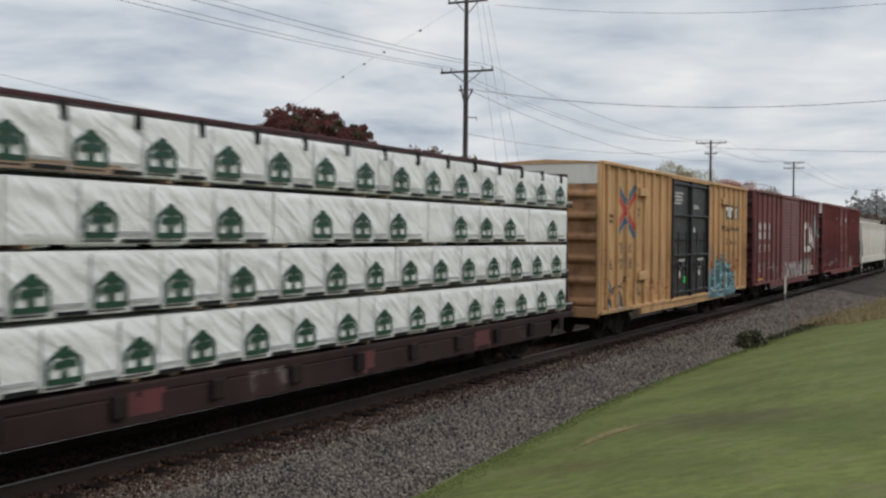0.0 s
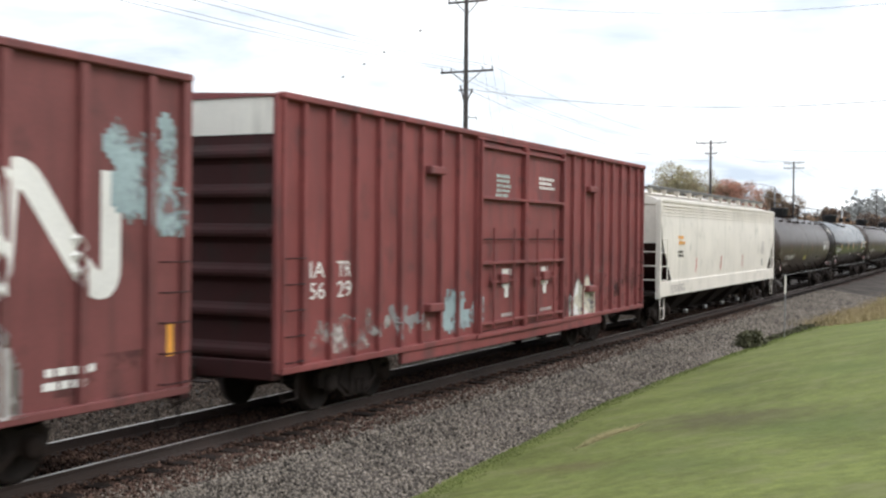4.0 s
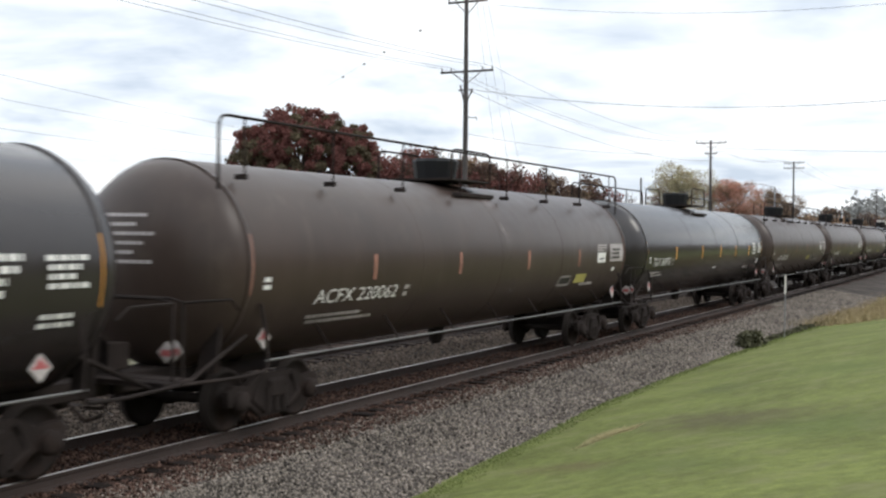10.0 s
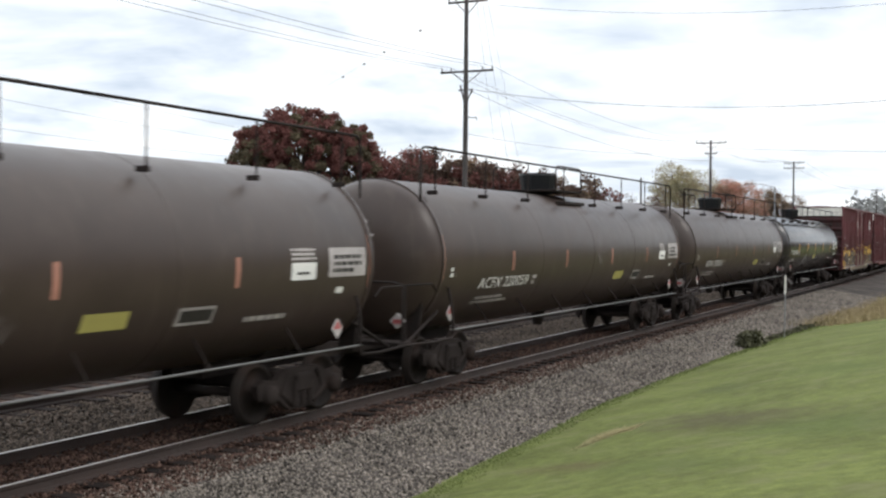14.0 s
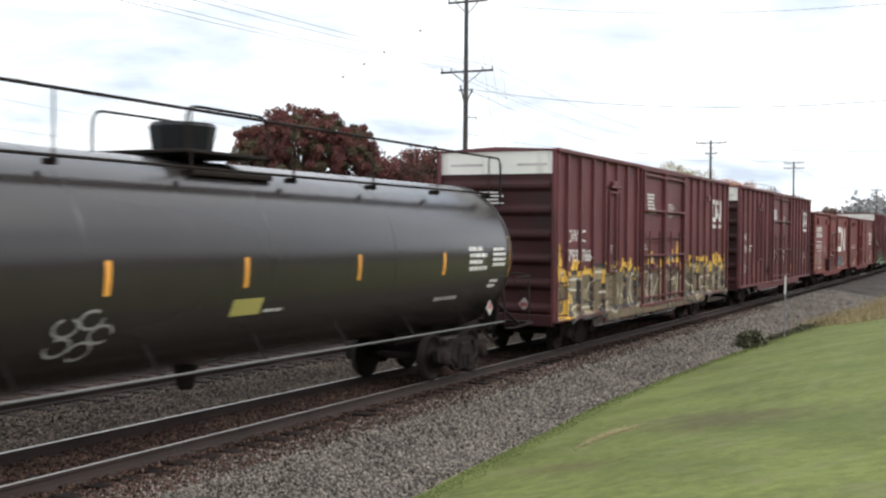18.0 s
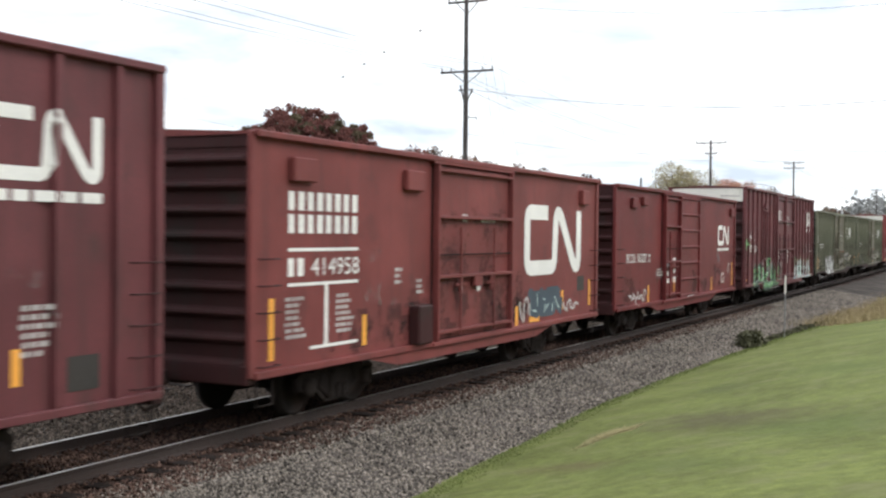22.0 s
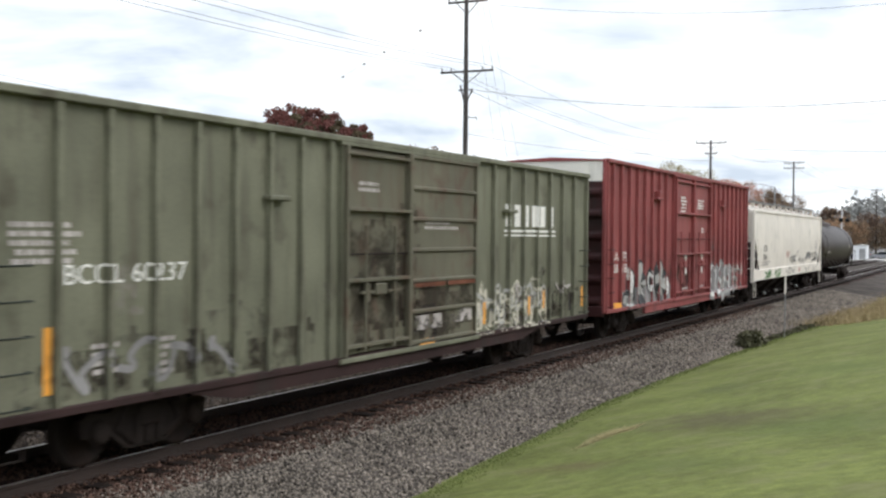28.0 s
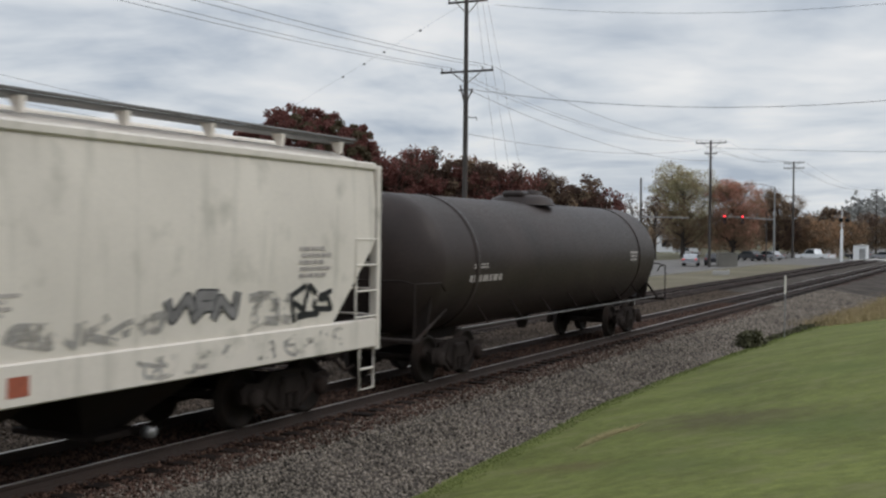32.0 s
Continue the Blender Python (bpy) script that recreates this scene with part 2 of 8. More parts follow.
    pole=mat("weathered_pole_timber", (0.06, 0.052, 0.048), 0.85, vary=0.3, grain=15, bump=0.01),
    wire=mat("dark_cable", (0.05, 0.05, 0.055), 0.6, vary=0.0, bump=0.0),
    insulator=mat("grey_porcelain", (0.10, 0.10, 0.11), 0.3, vary=0.1, bump=0.0),
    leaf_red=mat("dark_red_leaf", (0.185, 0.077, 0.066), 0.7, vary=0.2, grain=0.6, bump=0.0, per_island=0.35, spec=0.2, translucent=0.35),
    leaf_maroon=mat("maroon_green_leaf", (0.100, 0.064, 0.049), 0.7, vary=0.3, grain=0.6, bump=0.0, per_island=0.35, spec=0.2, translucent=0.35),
    leaf_bronze=mat("bronze_green_leaf", (0.122, 0.098, 0.060), 0.7, vary=0.3, grain=0.6, bump=0.0, per_island=0.35, spec=0.2, translucent=0.35),
    leaf_orange=mat("orange_autumn_leaf", (0.50, 0.265, 0.195), 0.7, vary=0.2, grain=0.6, bump=0.0, per_island=0.35, spec=0.2, translucent=0.35),
    leaf_russet=mat("dull_ochre_leaf", (0.36, 0.225, 0.135), 0.7, vary=0.2, grain=0.6, bump=0.0, per_island=0.35, spec=0.2, translucent=0.35),
    leaf_olive=mat("olive_yellow_leaf", (0.38, 0.345, 0.21), 0.7, vary=0.2, grain=0.6, bump=0.0, per_island=0.35, spec=0.2, translucent=0.35),
    leaf_brown=mat("brown_green_leaf", (0.235, 0.168, 0.112), 0.7, vary=0.2, grain=0.6, bump=0.0, per_island=0.35, spec=0.2, translucent=0.35),
    wrap=mat("white_lumber_wrap", (0.87, 0.862, 0.832), 0.38, vary=0.06, grain=5, crease=0.06, stain=(0.5, 0.5, 0.47), stain_amount=0.15),
    black_door=mat("faded_black_door_paint", (0.026, 0.024, 0.027), 0.5, vary=0.2, grain=4, stain=(0.045, 0.038, 0.034), stain_amount=0.25, streak=0.3, bump=0.01),
    wrap_grey=mat("grey_print_on_wrap", (0.44, 0.44, 0.43), 0.45, vary=0.3, grain=6, bump=0.0),
    wrap_green=mat("dark_green_print", (0.016, 0.060, 0.036), 0.45, vary=0.12, bump=0.0),
    lumber=mat("sawn_lumber", (0.40, 0.28, 0.20), 0.8, vary=0.2, bump=0.004),
    logo_faint=mat("faded_red_stencil", (0.50, 0.27, 0.23), 0.6, vary=0.2, bump=0.0),
    logo_red=mat("red_logo_paint", (0.52, 0.07, 0.05), 0.6, vary=0.12, bump=0.0),
    logo_blue=mat("blue_logo_paint", (0.06, 0.13, 0.20), 0.6, vary=0.12, bump=0.0),
    sticker=mat("yellow_vinyl_sticker", (0.42, 0.37, 0.11), 0.5, vary=0.1, bump=0.0),
    neon=mat("bright_green_sticker", (0.06, 0.75, 0.12), 0.5, vary=0.05, bump=0.0),
    sp_cyan=mat("pale_blue_spray_paint", (0.28, 0.48, 0.56), 0.6, vary=0.2, bump=0.0),
    sp_teal=mat("dark_teal_spray_paint", (0.05, 0.13, 0.14), 0.6, vary=0.2, bump=0.0),
    sp_khaki=mat("light_khaki_spray_paint", (0.235, 0.180, 0.105), 0.6, vary=0.2, bump=0.0),
    sp_black=mat("black_spray_paint", (0.015, 0.015, 0.017), 0.6, vary=0.2, bump=0.0),
    sp_white=mat("white_spray_paint", (0.70, 0.69, 0.67), 0.6, vary=0.1, bump=0.0),
    sp_grey=mat("grey_spray_paint", (0.22, 0.21, 0.21), 0.6, vary=0.35, grain=4, bump=0.0),
    sp_olive=mat("khaki_spray_paint", (0.150, 0.108, 0.062), 0.6, vary=0.25, grain=4, bump=0.0),
    sp_yellow=mat("yellow_spray_paint", (0.72, 0.42, 0.06), 0.6, vary=0.2, bump=0.0),
    sp_green=mat("leaf_green_spray_paint", (0.085, 0.22, 0.075), 0.6, vary=0.3, grain=4, bump=0.0),
    sp_mint=mat("mint_spray_paint", (0.40, 0.50, 0.46), 0.6, vary=0.25, grain=4, bump=0.0),
    sp_blue=mat("slate_spray_paint", (0.045, 0.065, 0.085), 0.6, vary=0.3, bump=0.0),
    hz_grey=mat("thin_grey_overspray", (0.36, 0.34, 0.32), 0.65, vary=0.2, bump=0.0, spotty=0.5),
    hz_white=mat("thin_chalky_scuff", (0.50, 0.45, 0.42), 0.65, vary=0.2, bump=0.0, spotty=0.4),
    hz_mint=mat("thin_mint_overspray", (0.32, 0.41, 0.42), 0.65, vary=0.25, bump=0.0, spotty=0.75),
    hz_rust=mat("thin_rusty_overspray", (0.36, 0.10, 0.06), 0.65, vary=0.2, bump=0.0, spotty=0.4),
    hz_olive=mat("thin_olive_overspray", (0.16, 0.14, 0.09), 0.65, vary=0.2, bump=0.0, spotty=0.5),
    hz_grime=mat("thin_dark_grime", (0.03, 0.022, 0.02), 0.8, vary=0.2, bump=0.0, spotty=0.45, cover=0.38),
    hz_scuff=mat("faint_chalk_scuff", (0.42, 0.36, 0.34), 0.7, vary=0.2, bump=0.0, spotty=0.4, cover=0.25),
    deck=mat("grimy_deck_brown", (0.032, 0.017, 0.016), 0.75, vary=0.4, stain=GRIME, stain_amount=0.4, bump=0.006, spec=0.2),
    sp_dusk=mat("dark_brown_spray_paint", (0.060, 0.044, 0.030), 0.6, vary=0.25, grain=4, bump=0.0),
    sp_cream=mat("cream_spray_paint", (0.56, 0.52, 0.42), 0.6, vary=0.15, grain=4, bump=0.0),
    sp_silver=mat("silver_grey_spray_paint", (0.36, 0.35, 0.33), 0.6, vary=0.25, grain=4, bump=0.0),
    sp_forest=mat("forest_green_spray_paint", (0.022, 0.048, 0.028), 0.6, vary=0.25, grain=4, bump=0.0),
    sp_lime=mat("lime_green_spray_paint", (0.22, 0.43, 0.18), 0.6, vary=0.2, grain=4, bump=0.0),
    rust_old=mat("old_rust", (0.15, 0.062, 0.040), 0.85, vary=0.4, grain=6, bump=0.002, spec=0.1),
    hz_soot=mat("thin_brown_soot", (0.038, 0.028, 0.022), 0.85, vary=0.2, bump=0.0, spotty=0.6, cover=0.55, spec=0.1),
    sp_rust=mat("rust_red_spray_paint", (0.34, 0.09, 0.05), 0.6, vary=0.3, bump=0.0),
    car_white=mat("white_car_paint", (0.75, 0.76, 0.77), 0.3, vary=0.03, bump=0.0),
    car_dark=mat("dark_car_paint", (0.03, 0.03, 0.035), 0.3, vary=0.05, bump=0.0),
    car_silver=mat("silver_car_paint", (0.36, 0.37, 0.39), 0.3, 0.3, vary=0.05, bump=0.0),
    glass=mat("dark_car_glass", (0.02, 0.024, 0.028), 0.08, vary=0.0, bump=0.0),
    tyre=mat("tyre_rubber", (0.015, 0.015, 0.015), 0.85, vary=0.1, bump=0.0),
    lamp_red=mat("red_lamp_lens", (1.0, 0.04, 0.05), 0.3, vary=0.0, bump=0.0, emit=4.0),
    lamp_tail=mat("red_tail_lamp_lens", (0.7, 0.05, 0.05), 0.3, vary=0.0, bump=0.0, emit=0.5),
    lamp_off=mat("dark_lamp_lens", (0.05, 0.02, 0.02), 0.3, vary=0.0, bump=0.0),
    building_white=mat("white_wall_board", (0.72, 0.73, 0.74), 0.7, vary=0.05, bump=0.003),
    drab=mat("drab_cabinet_paint", (0.17, 0.16, 0.14), 0.7, vary=0.15, bump=0.003),
    concrete=mat("pale_concrete", (0.42, 0.41, 0.39), 0.9, vary=0.12, grain=10, bump=0.005),
    # distance haze is mixed into the colours of far towers, woods and hills
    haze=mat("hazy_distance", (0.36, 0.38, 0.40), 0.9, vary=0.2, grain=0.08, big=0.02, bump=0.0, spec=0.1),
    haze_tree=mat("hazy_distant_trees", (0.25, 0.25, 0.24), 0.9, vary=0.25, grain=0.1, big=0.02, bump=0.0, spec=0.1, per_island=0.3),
    hill=mat("hazed_blue_hill", (0.36, 0.42, 0.48), 1.0, vary=0.06, grain=0.01, big=0.004, bump=0.0, spec=0.0),
)


# ---------------------------------------------------------------- mesh building
class Geo:
    """Vertices and faces of one mesh, put together from simple solids."""

    def __init__(self):
        self.v, self.f, self.smooth = [], [], []

    def add(self, verts, faces, smooth=False):
        n = len(self.v)
        self.v += [tuple(p) for p in verts]
        self.f += [tuple(i + n for i in q) for q in faces]
        self.smooth += [smooth] * len(faces)
        return self

    def box(self, x0, x1, y0, y1, z0, z1, c=0.0):
        """A box; c cuts its upright and long edges by that much."""
        if not c:
            v = [(x, y, z) for z in (z0, z1) for y in (y0, y1) for x in (x0, x1)]
            return self.add(v, [(0, 2, 3, 1), (4, 5, 7, 6), (0, 1, 5, 4), (2, 6, 7, 3), (0, 4, 6, 2), (1, 3, 7, 5)])
        ring = [(x0 + c, y0), (x1 - c, y0), (x1, y0 + c), (x1, y1 - c), (x1 - c, y1), (x0 + c, y1), (x0, y1 - c), (x0, y0 + c)]
        mx, my, k = (x0 + x1) / 2, (y0 + y1) / 2, 1
        v = [(x, y, z0 + c) for x, y in ring] + [(x, y, z1 - c) for x, y in ring]
        def inset(z):
            return [(min(max(x, x0 + c), x1 - c), min(max(y, y0 + c), y1 - c), z) for x, y in ring]
        v = inset(z0) + v + inset(z1)
        f = [(8 * a + i, 8 * a + (i + 1) % 8, 8 * a + 8 + (i + 1) % 8, 8 * a + 8 + i) for a in range(3) for i in range(8)]
        f += [tuple(range(7, -1, -1)), tuple(range(24, 32))]
        return self.add(v, f)

    def prism(self, ring, axis, a, b):
        """A polygon (pairs of the two other axes, in the order x, y, z) drawn out along axis from a to b."""
        def at(p, w):
            q = list(p)
            q.insert(axis, w)
            return q
        n = len(ring)
        v = [at(p, a) for p in ring] + [at(p, b) for p in ring]
        f = [(i, (i + 1) % n, n + (i + 1) % n, n + i) for i in range(n)] + [tuple(range(n - 1, -1, -1)), tuple(range(n, 2 * n))]
        return self.add(v, f)

    def tube(self, path, r, n=6, closed=True, smooth=True):
        """A round bar along a path; r is one radius or one a point."""
        path = [Vector(p) for p in path]
        rs = r if isinstance(r, (list, tuple)) else [r] * len(path)
        v, f = [], []
        for i, p in enumerate(path):
            d = (path[min(i + 1, len(path) - 1)] - path[max(i - 1, 0)]).normalized()
            a = d.cross(Vector((0, 0, 1)) if abs(d.z) < 0.9 else Vector((1, 0, 0))).normalized()
            b = d.cross(a)
            v += [p + rs[i] * (math.cos(2 * math.pi * k / n) * a + math.sin(2 * math.pi * k / n) * b) for k in range(n)]
        for i in range(len(path) - 1):
            f += [(i * n + k, i * n + (k + 1) % n, i * n + n + (k + 1) % n, i * n + n + k) for k in range(n)]
        self.add(v, f, smooth)
        if closed:
            e = len(path) - 1
            self.add(v[:n], [tuple(range(n - 1, -1, -1))])
            self.add(v[e * n:], [tuple(range(n))])
        return self

    def lathe(self, profile, axis, centre, n=32, smooth=True):
        """A profile of (place along the axis, radius) turned round the axis through centre."""
        cx = list(centre)
        v, f = [], []
        o = [k for k in range(3) if k != axis]
        for w, r in profile:
            for k in range(n):
                q = list(cx)
                q[axis] += w
                q[o[0]] += r * math.cos(2 * math.pi * k / n)
                q[o[1]] += r * math.sin(2 * math.pi * k / n)
                v.append(q)
        for i in range(len(profile) - 1):
            f += [(i * n + k, i * n + (k + 1) % n, i * n + n + (k + 1) % n, i * n + n + k) for k in range(n)]
        self.add(v, f, smooth)
        return self

    def mesh(self, name, material, fix=True):
        me = bpy.data.meshes.new(name)
        me.from_pydata(self.v, [], self.f)
        me.polygons.foreach_set("use_smooth", self.smooth)
        if fix and len(self.f) < 4000:
            bm = bmesh.new()
            bm.from_mesh(me)
            bmesh.ops.recalc_face_normals(bm, faces=bm.faces)
            bm.to_mesh(me)
            bm.free()
        me.materials.append(material)
        me.update()
        return me


def part(name, geo, material, parent=None, label="", m=None, fix=True):
    """One mesh object under a thing or a part."""
    me = geo if isinstance(geo, bpy.types.Mesh) else geo.mesh(name, material, fix)
    ob = new(name, me)
    ob.parent = parent
    if m is not None:
        ob.matrix_basis = m
    if label:
        tagged(ob, label)
    return ob


def empty(name, m=None, **tags):
    ob = new(name)
    ob.empty_display_size = 0.3
    if m is not None:
        ob.matrix_basis = m
    return tagged(ob, **tags)


def soup(name, corners, materials, sizes=None, index=None):
    """A mesh of many separate faces from an array (faces, corners, 3)."""
    corners = np.asarray(corners, dtype=np.float32)
    n, k, _ = corners.shape
    me = bpy.data.meshes.new(name)
    me.vertices.add(n * k)
    me.vertices.foreach_set("co", corners.reshape(-1))
    me.loops.add(n * k)
    me.loops.foreach_set("vertex_index", np.arange(n * k, dtype=np.int32))
    me.polygons.add(n)
    me.polygons.foreach_set("loop_start", np.arange(0, n * k, k, dtype=np.int32))
    for m in materials:
        me.materials.append(m)
    if index is not None:
        me.polygons.foreach_set("material_index", np.asarray(index, dtype=np.int32))
    me.update(calc_edges=True)
    me.validate()
    return me


def solids(name, verts, faces, material, count):
    """A mesh of count alike small solids: verts (count, k, 3), faces (m, 3) of one solid."""
    verts = np.asarray(verts, dtype=np.float32)
    k = verts.shape[1]
    faces = np.asarray(faces, dtype=np.int32)
    idx = (faces[None] + (np.arange(count) * k)[:, None, None]).reshape(-1)
    me = bpy.data.meshes.new(name)
    me.vertices.add(count * k)
    me.vertices.foreach_set("co", verts.reshape(-1))
    me.loops.add(len(idx))
    me.loops.foreach_set("vertex_index", idx)
    me.polygons.add(len(idx) // 3)
    me.polygons.foreach_set("loop_start", np.arange(0, len(idx), 3, dtype=np.int32))
    me.materials.append(material)
    me.update(calc_edges=True)
    return me


# ---------------------------------------------------------------- ground
def ballast_z(x):
    """Height of the ballast across the tracks."""
    return float(np.interp(x, [-20.5, -18.2, -17.2, -14.3, -13.3, -12.3, -9.35, -8.6, -6.0, -4.0], [-0.62, -0.30, -0.16, -0.16, -0.26, -0.16, -0.16, -0.24, -0.58, -0.75]))


def edge_x(y):
    """Where the lawn meets the ballast."""
    return np.interp(y, [-30, 9, 13, 19, 24, 28, 33, 38, 44, 51, 58.5, 75, 120, 900], [-6.3, -6.4, -6.66, -7.06, -7.12, -7.1, -6.84, -6.7, -6.3, -5.7, -4.9, -4.5, -4.2, -4.2])


def lawn_z(x, y):
    slope = np.interp(y, [0, 30, 48, 70], [0.25, 0.22, 0.13, 0.09])
    d = x - edge_x(y)
    z = -0.42 + slope * d
    z = np.where(d > 6.5, -0.42 + slope * (6.5 + 0.25 * (d - 6.5)), z)
    return np.minimum(z, 1.42) + 0.012 * np.sin(x * 1.7 + y * 0.6) + 0.010 * np.sin(y * 1.1 - x * 0.5)


def sheet(xs, ys, height):
    g = Geo()
    v = [(x, y, float(height(x, y))) for y in ys for x in xs]
    n = len(xs)
    f = [(j * n + i, j * n + i + 1, (j + 1) * n + i + 1, (j + 1) * n + i) for j in range(len(ys) - 1) for i in range(n - 1)]
    return g.add(v, f, True)


def make_ground():
    far = [-2600, -600, -200, -100, -60, -40, -20, -4, 10, 40, 100, 300, 2600]
    ob = part("ground", sheet(far, [-300, -100, 0, 50, 100, 200, 400, 900, 3500], lambda x, y: -0.64), M["field"], fix=False)
    tagged(ob, "flat ground with dry autumn grass reaching the horizon", "ground", kind="structure")
    ys = [*np.arange(-20, 80, 1.0), *np.arange(80, 260, 4.0), 300, 400, 600, 1200]
    xs = [-20.5, -19, -18.2, -17.2, -16.4, -15.7, -15, -14.3, -13.8, -13.3, -12.8, -12.3, -11.6, -10.85, -10.1, -9.35, -9.0, -8.6, -8.0, -7.4, -6.8, -6.0, -4.0]
    rnd = random.Random(4)
    bed = part("ballast", sheet(xs, ys, lambda x, y: ballast_z(x) + rnd.uniform(-0.02, 0.02)), M["ballast_bed"], fix=False)
    tagged(bed, "grey crushed-stone railway ballast bed under the tracks", "ballast", kind="structure")
    for name, x0, x1, k in (("track_bed", -12.45, -9.25, 0.012), ("track_bed", -17.3, -14.2, 0.012)):
        xs2 = list(np.arange(x0, x1 + 0.01, 0.32))
        ob = part(name, sheet(xs2, ys, lambda x, y: ballast_z(x) + 0.006 + 0.03 * math.cos((x - (x0 + x1) / 2) / (x1 - x0) * math.pi) + rnd.uniform(-0.012, 0.012)), M["ballast_rust"], fix=False)
        tagged(ob, "dark rust-stained ballast between the ties", "ballast", kind="structure")
    lx = [*np.arange(-8.2, 3.0, 0.35), 4, 6, 9, 14, 25, 60]
    ly = [*np.arange(-12, 62, 0.7), *np.arange(62, 140, 3), 160]
    lawn = part("lawn", sheet(lx, ly, lawn_z), M["lawn"], fix=False)
    tagged(lawn, "mown green lawn bank sloping down to the ballast", "lawn", kind="structure")
    verge = part("verge", Geo().box(-27, -20.2, 40, 157, -0.66, -0.56), M["verge"])
    tagged(verge, "strip of worn brownish grass between the tracks and the street", "grass verge", kind="structure")
    road = part("road", Geo().box(-44, -27.2, -40, 900, -0.66, -0.58), M["asphalt"])
    tagged(road, "grey asphalt street running beside the railway", "road", kind="structure")
    kerb = part("kerb", Geo().box(-27.2, -27.0, -40, 157, -0.66, -0.48, 0.02), M["drab"])
    tagged(kerb, "grey-brown concrete kerb along the street", "kerb", kind="structure")
    g = Geo().prism([(146, -0.63), (160, -0.12), (174, -0.12), (188, -0.63)], 0, -27.2, -18.3).box(-8.6, 60, 160, 174, -0.64, -0.1)
    cross = part("crossing_road", g, M["asphalt"])
    tagged(cross, "asphalt road crossing the railway on the level", "road", kind="structure")
    for x0, x1 in ((-18.3, -16.55), (-16.4, -15.1), (-14.95, -11.7), (-11.5, -10.2), (-10.0, -8.6)):
        part("crossing_panel", Geo().box(x0, x1, 160, 174, -0.16, -0.015, 0.01), M["concrete"], cross)


STONE = np.array([(1, 0, 0), (-1, 0, 0), (0, 1, 0), (0, -1, 0), (0, 0, 1), (0, 0, -1)], float)
STONE_FACES = [(0, 2, 4), (2, 1, 4), (1, 3, 4), (3, 0, 4), (2, 0, 5), (1, 2, 5), (3, 1, 5), (0, 3, 5)]


def stones(name, rng, x, y, z, size, material, label):
    """Crushed stones of six uneven corners, each turned its own way."""
    n = len(x)
    v = (STONE[None] * rng.uniform(0.6, 1.15, (n, 6, 1)) + rng.normal(0, 0.22, (n, 6, 3))) * size[:, None, None]
    a, t = rng.uniform(0, 6.28, n), rng.uniform(-0.7, 0.7, n)
    ca, sa, ct, st = np.cos(a), np.sin(a), np.cos(t), np.sin(t)
    vx, vy, vz = v[..., 0], v[..., 1], v[..., 2]
    vy, vz = vy * ct[:, None] - vz * st[:, None], vy * st[:, None] + vz * ct[:, None]
    vx, vy = vx * ca[:, None] - vy * sa[:, None], vx * sa[:, None] + vy * ca[:, None]
    v = np.stack([vx + x[:, None], vy + y[:, None], vz + (z + rng.uniform(0.0, 0.02, n))[:, None]], -1)
    ob = new(name, solids(name, v, STONE_FACES, M[material], n))
    tagged(ob, label, "gravel", kind="stuff")


def make_stones():
    """Crushed stones lying on the ballast along the nearest part of the line."""
    rng = np.random.default_rng(11)
    level = lambda x: np.interp(x, [-18.2, -17.2, -14.3, -13.3, -12.3, -9.35, -8.6, -6.0, -4.0], [-0.30, -0.16, -0.16, -0.26, -0.16, -0.16, -0.24, -0.58, -0.75])
    n = 165000
    y = 7 + 63 * rng.random(n) ** 1.9
    x = np.where(rng.random(n) < 0.07, -9.3 - 0.45 * rng.random(n) ** 1.5, rng.uniform(-9.3, -5.2, n))
    keep = x < edge_x(y) + 0.22
    x, y = x[keep], y[keep]
    size = rng.uniform(0.012, 0.033, len(x)) * (0.78 + 0.010 * y)
    stones("ballast_stones", rng, x, y, level(x), size, "stone", "loose grey crushed stones on the ballast shoulder")
    n = 62000                                    # soiled stones between the two tracks
    x = np.concatenate([rng.uniform(-15.0, -11.9, n * 3 // 4), rng.uniform(-18.2, -15.0, n // 4)])
    y = 10 + 55 * rng.random(len(x)) ** 1.5
    stones("soiled_stones", rng, x, y, level(x) + 0.01, rng.uniform(0.018, 0.042, len(x)), "stone_dark", "soiled brown-grey crushed stones between the tracks")
    n = 46000                                    # rust-stained stones round the ties
    x = np.concatenate([rng.uniform(-12.3, -9.8, n * 2 // 3), -9.70 + 0.75 * rng.random(n // 3) ** 1.4])
    y = 7 + 45 * rng.random(len(x)) ** 1.7
    stones("rusty_stones", rng, x, y, level(x) + np.where((x > -11.55) & (x < -10.15), 0.055, np.where((x > -10.05) & (x < -9.72), 0.045, 0.012)), rng.uniform(0.014, 0.034, len(x)), "stone_rust", "dark rust-stained stones between the ties")


CLIP_X, CLIP_Y = -5.17, 16.2


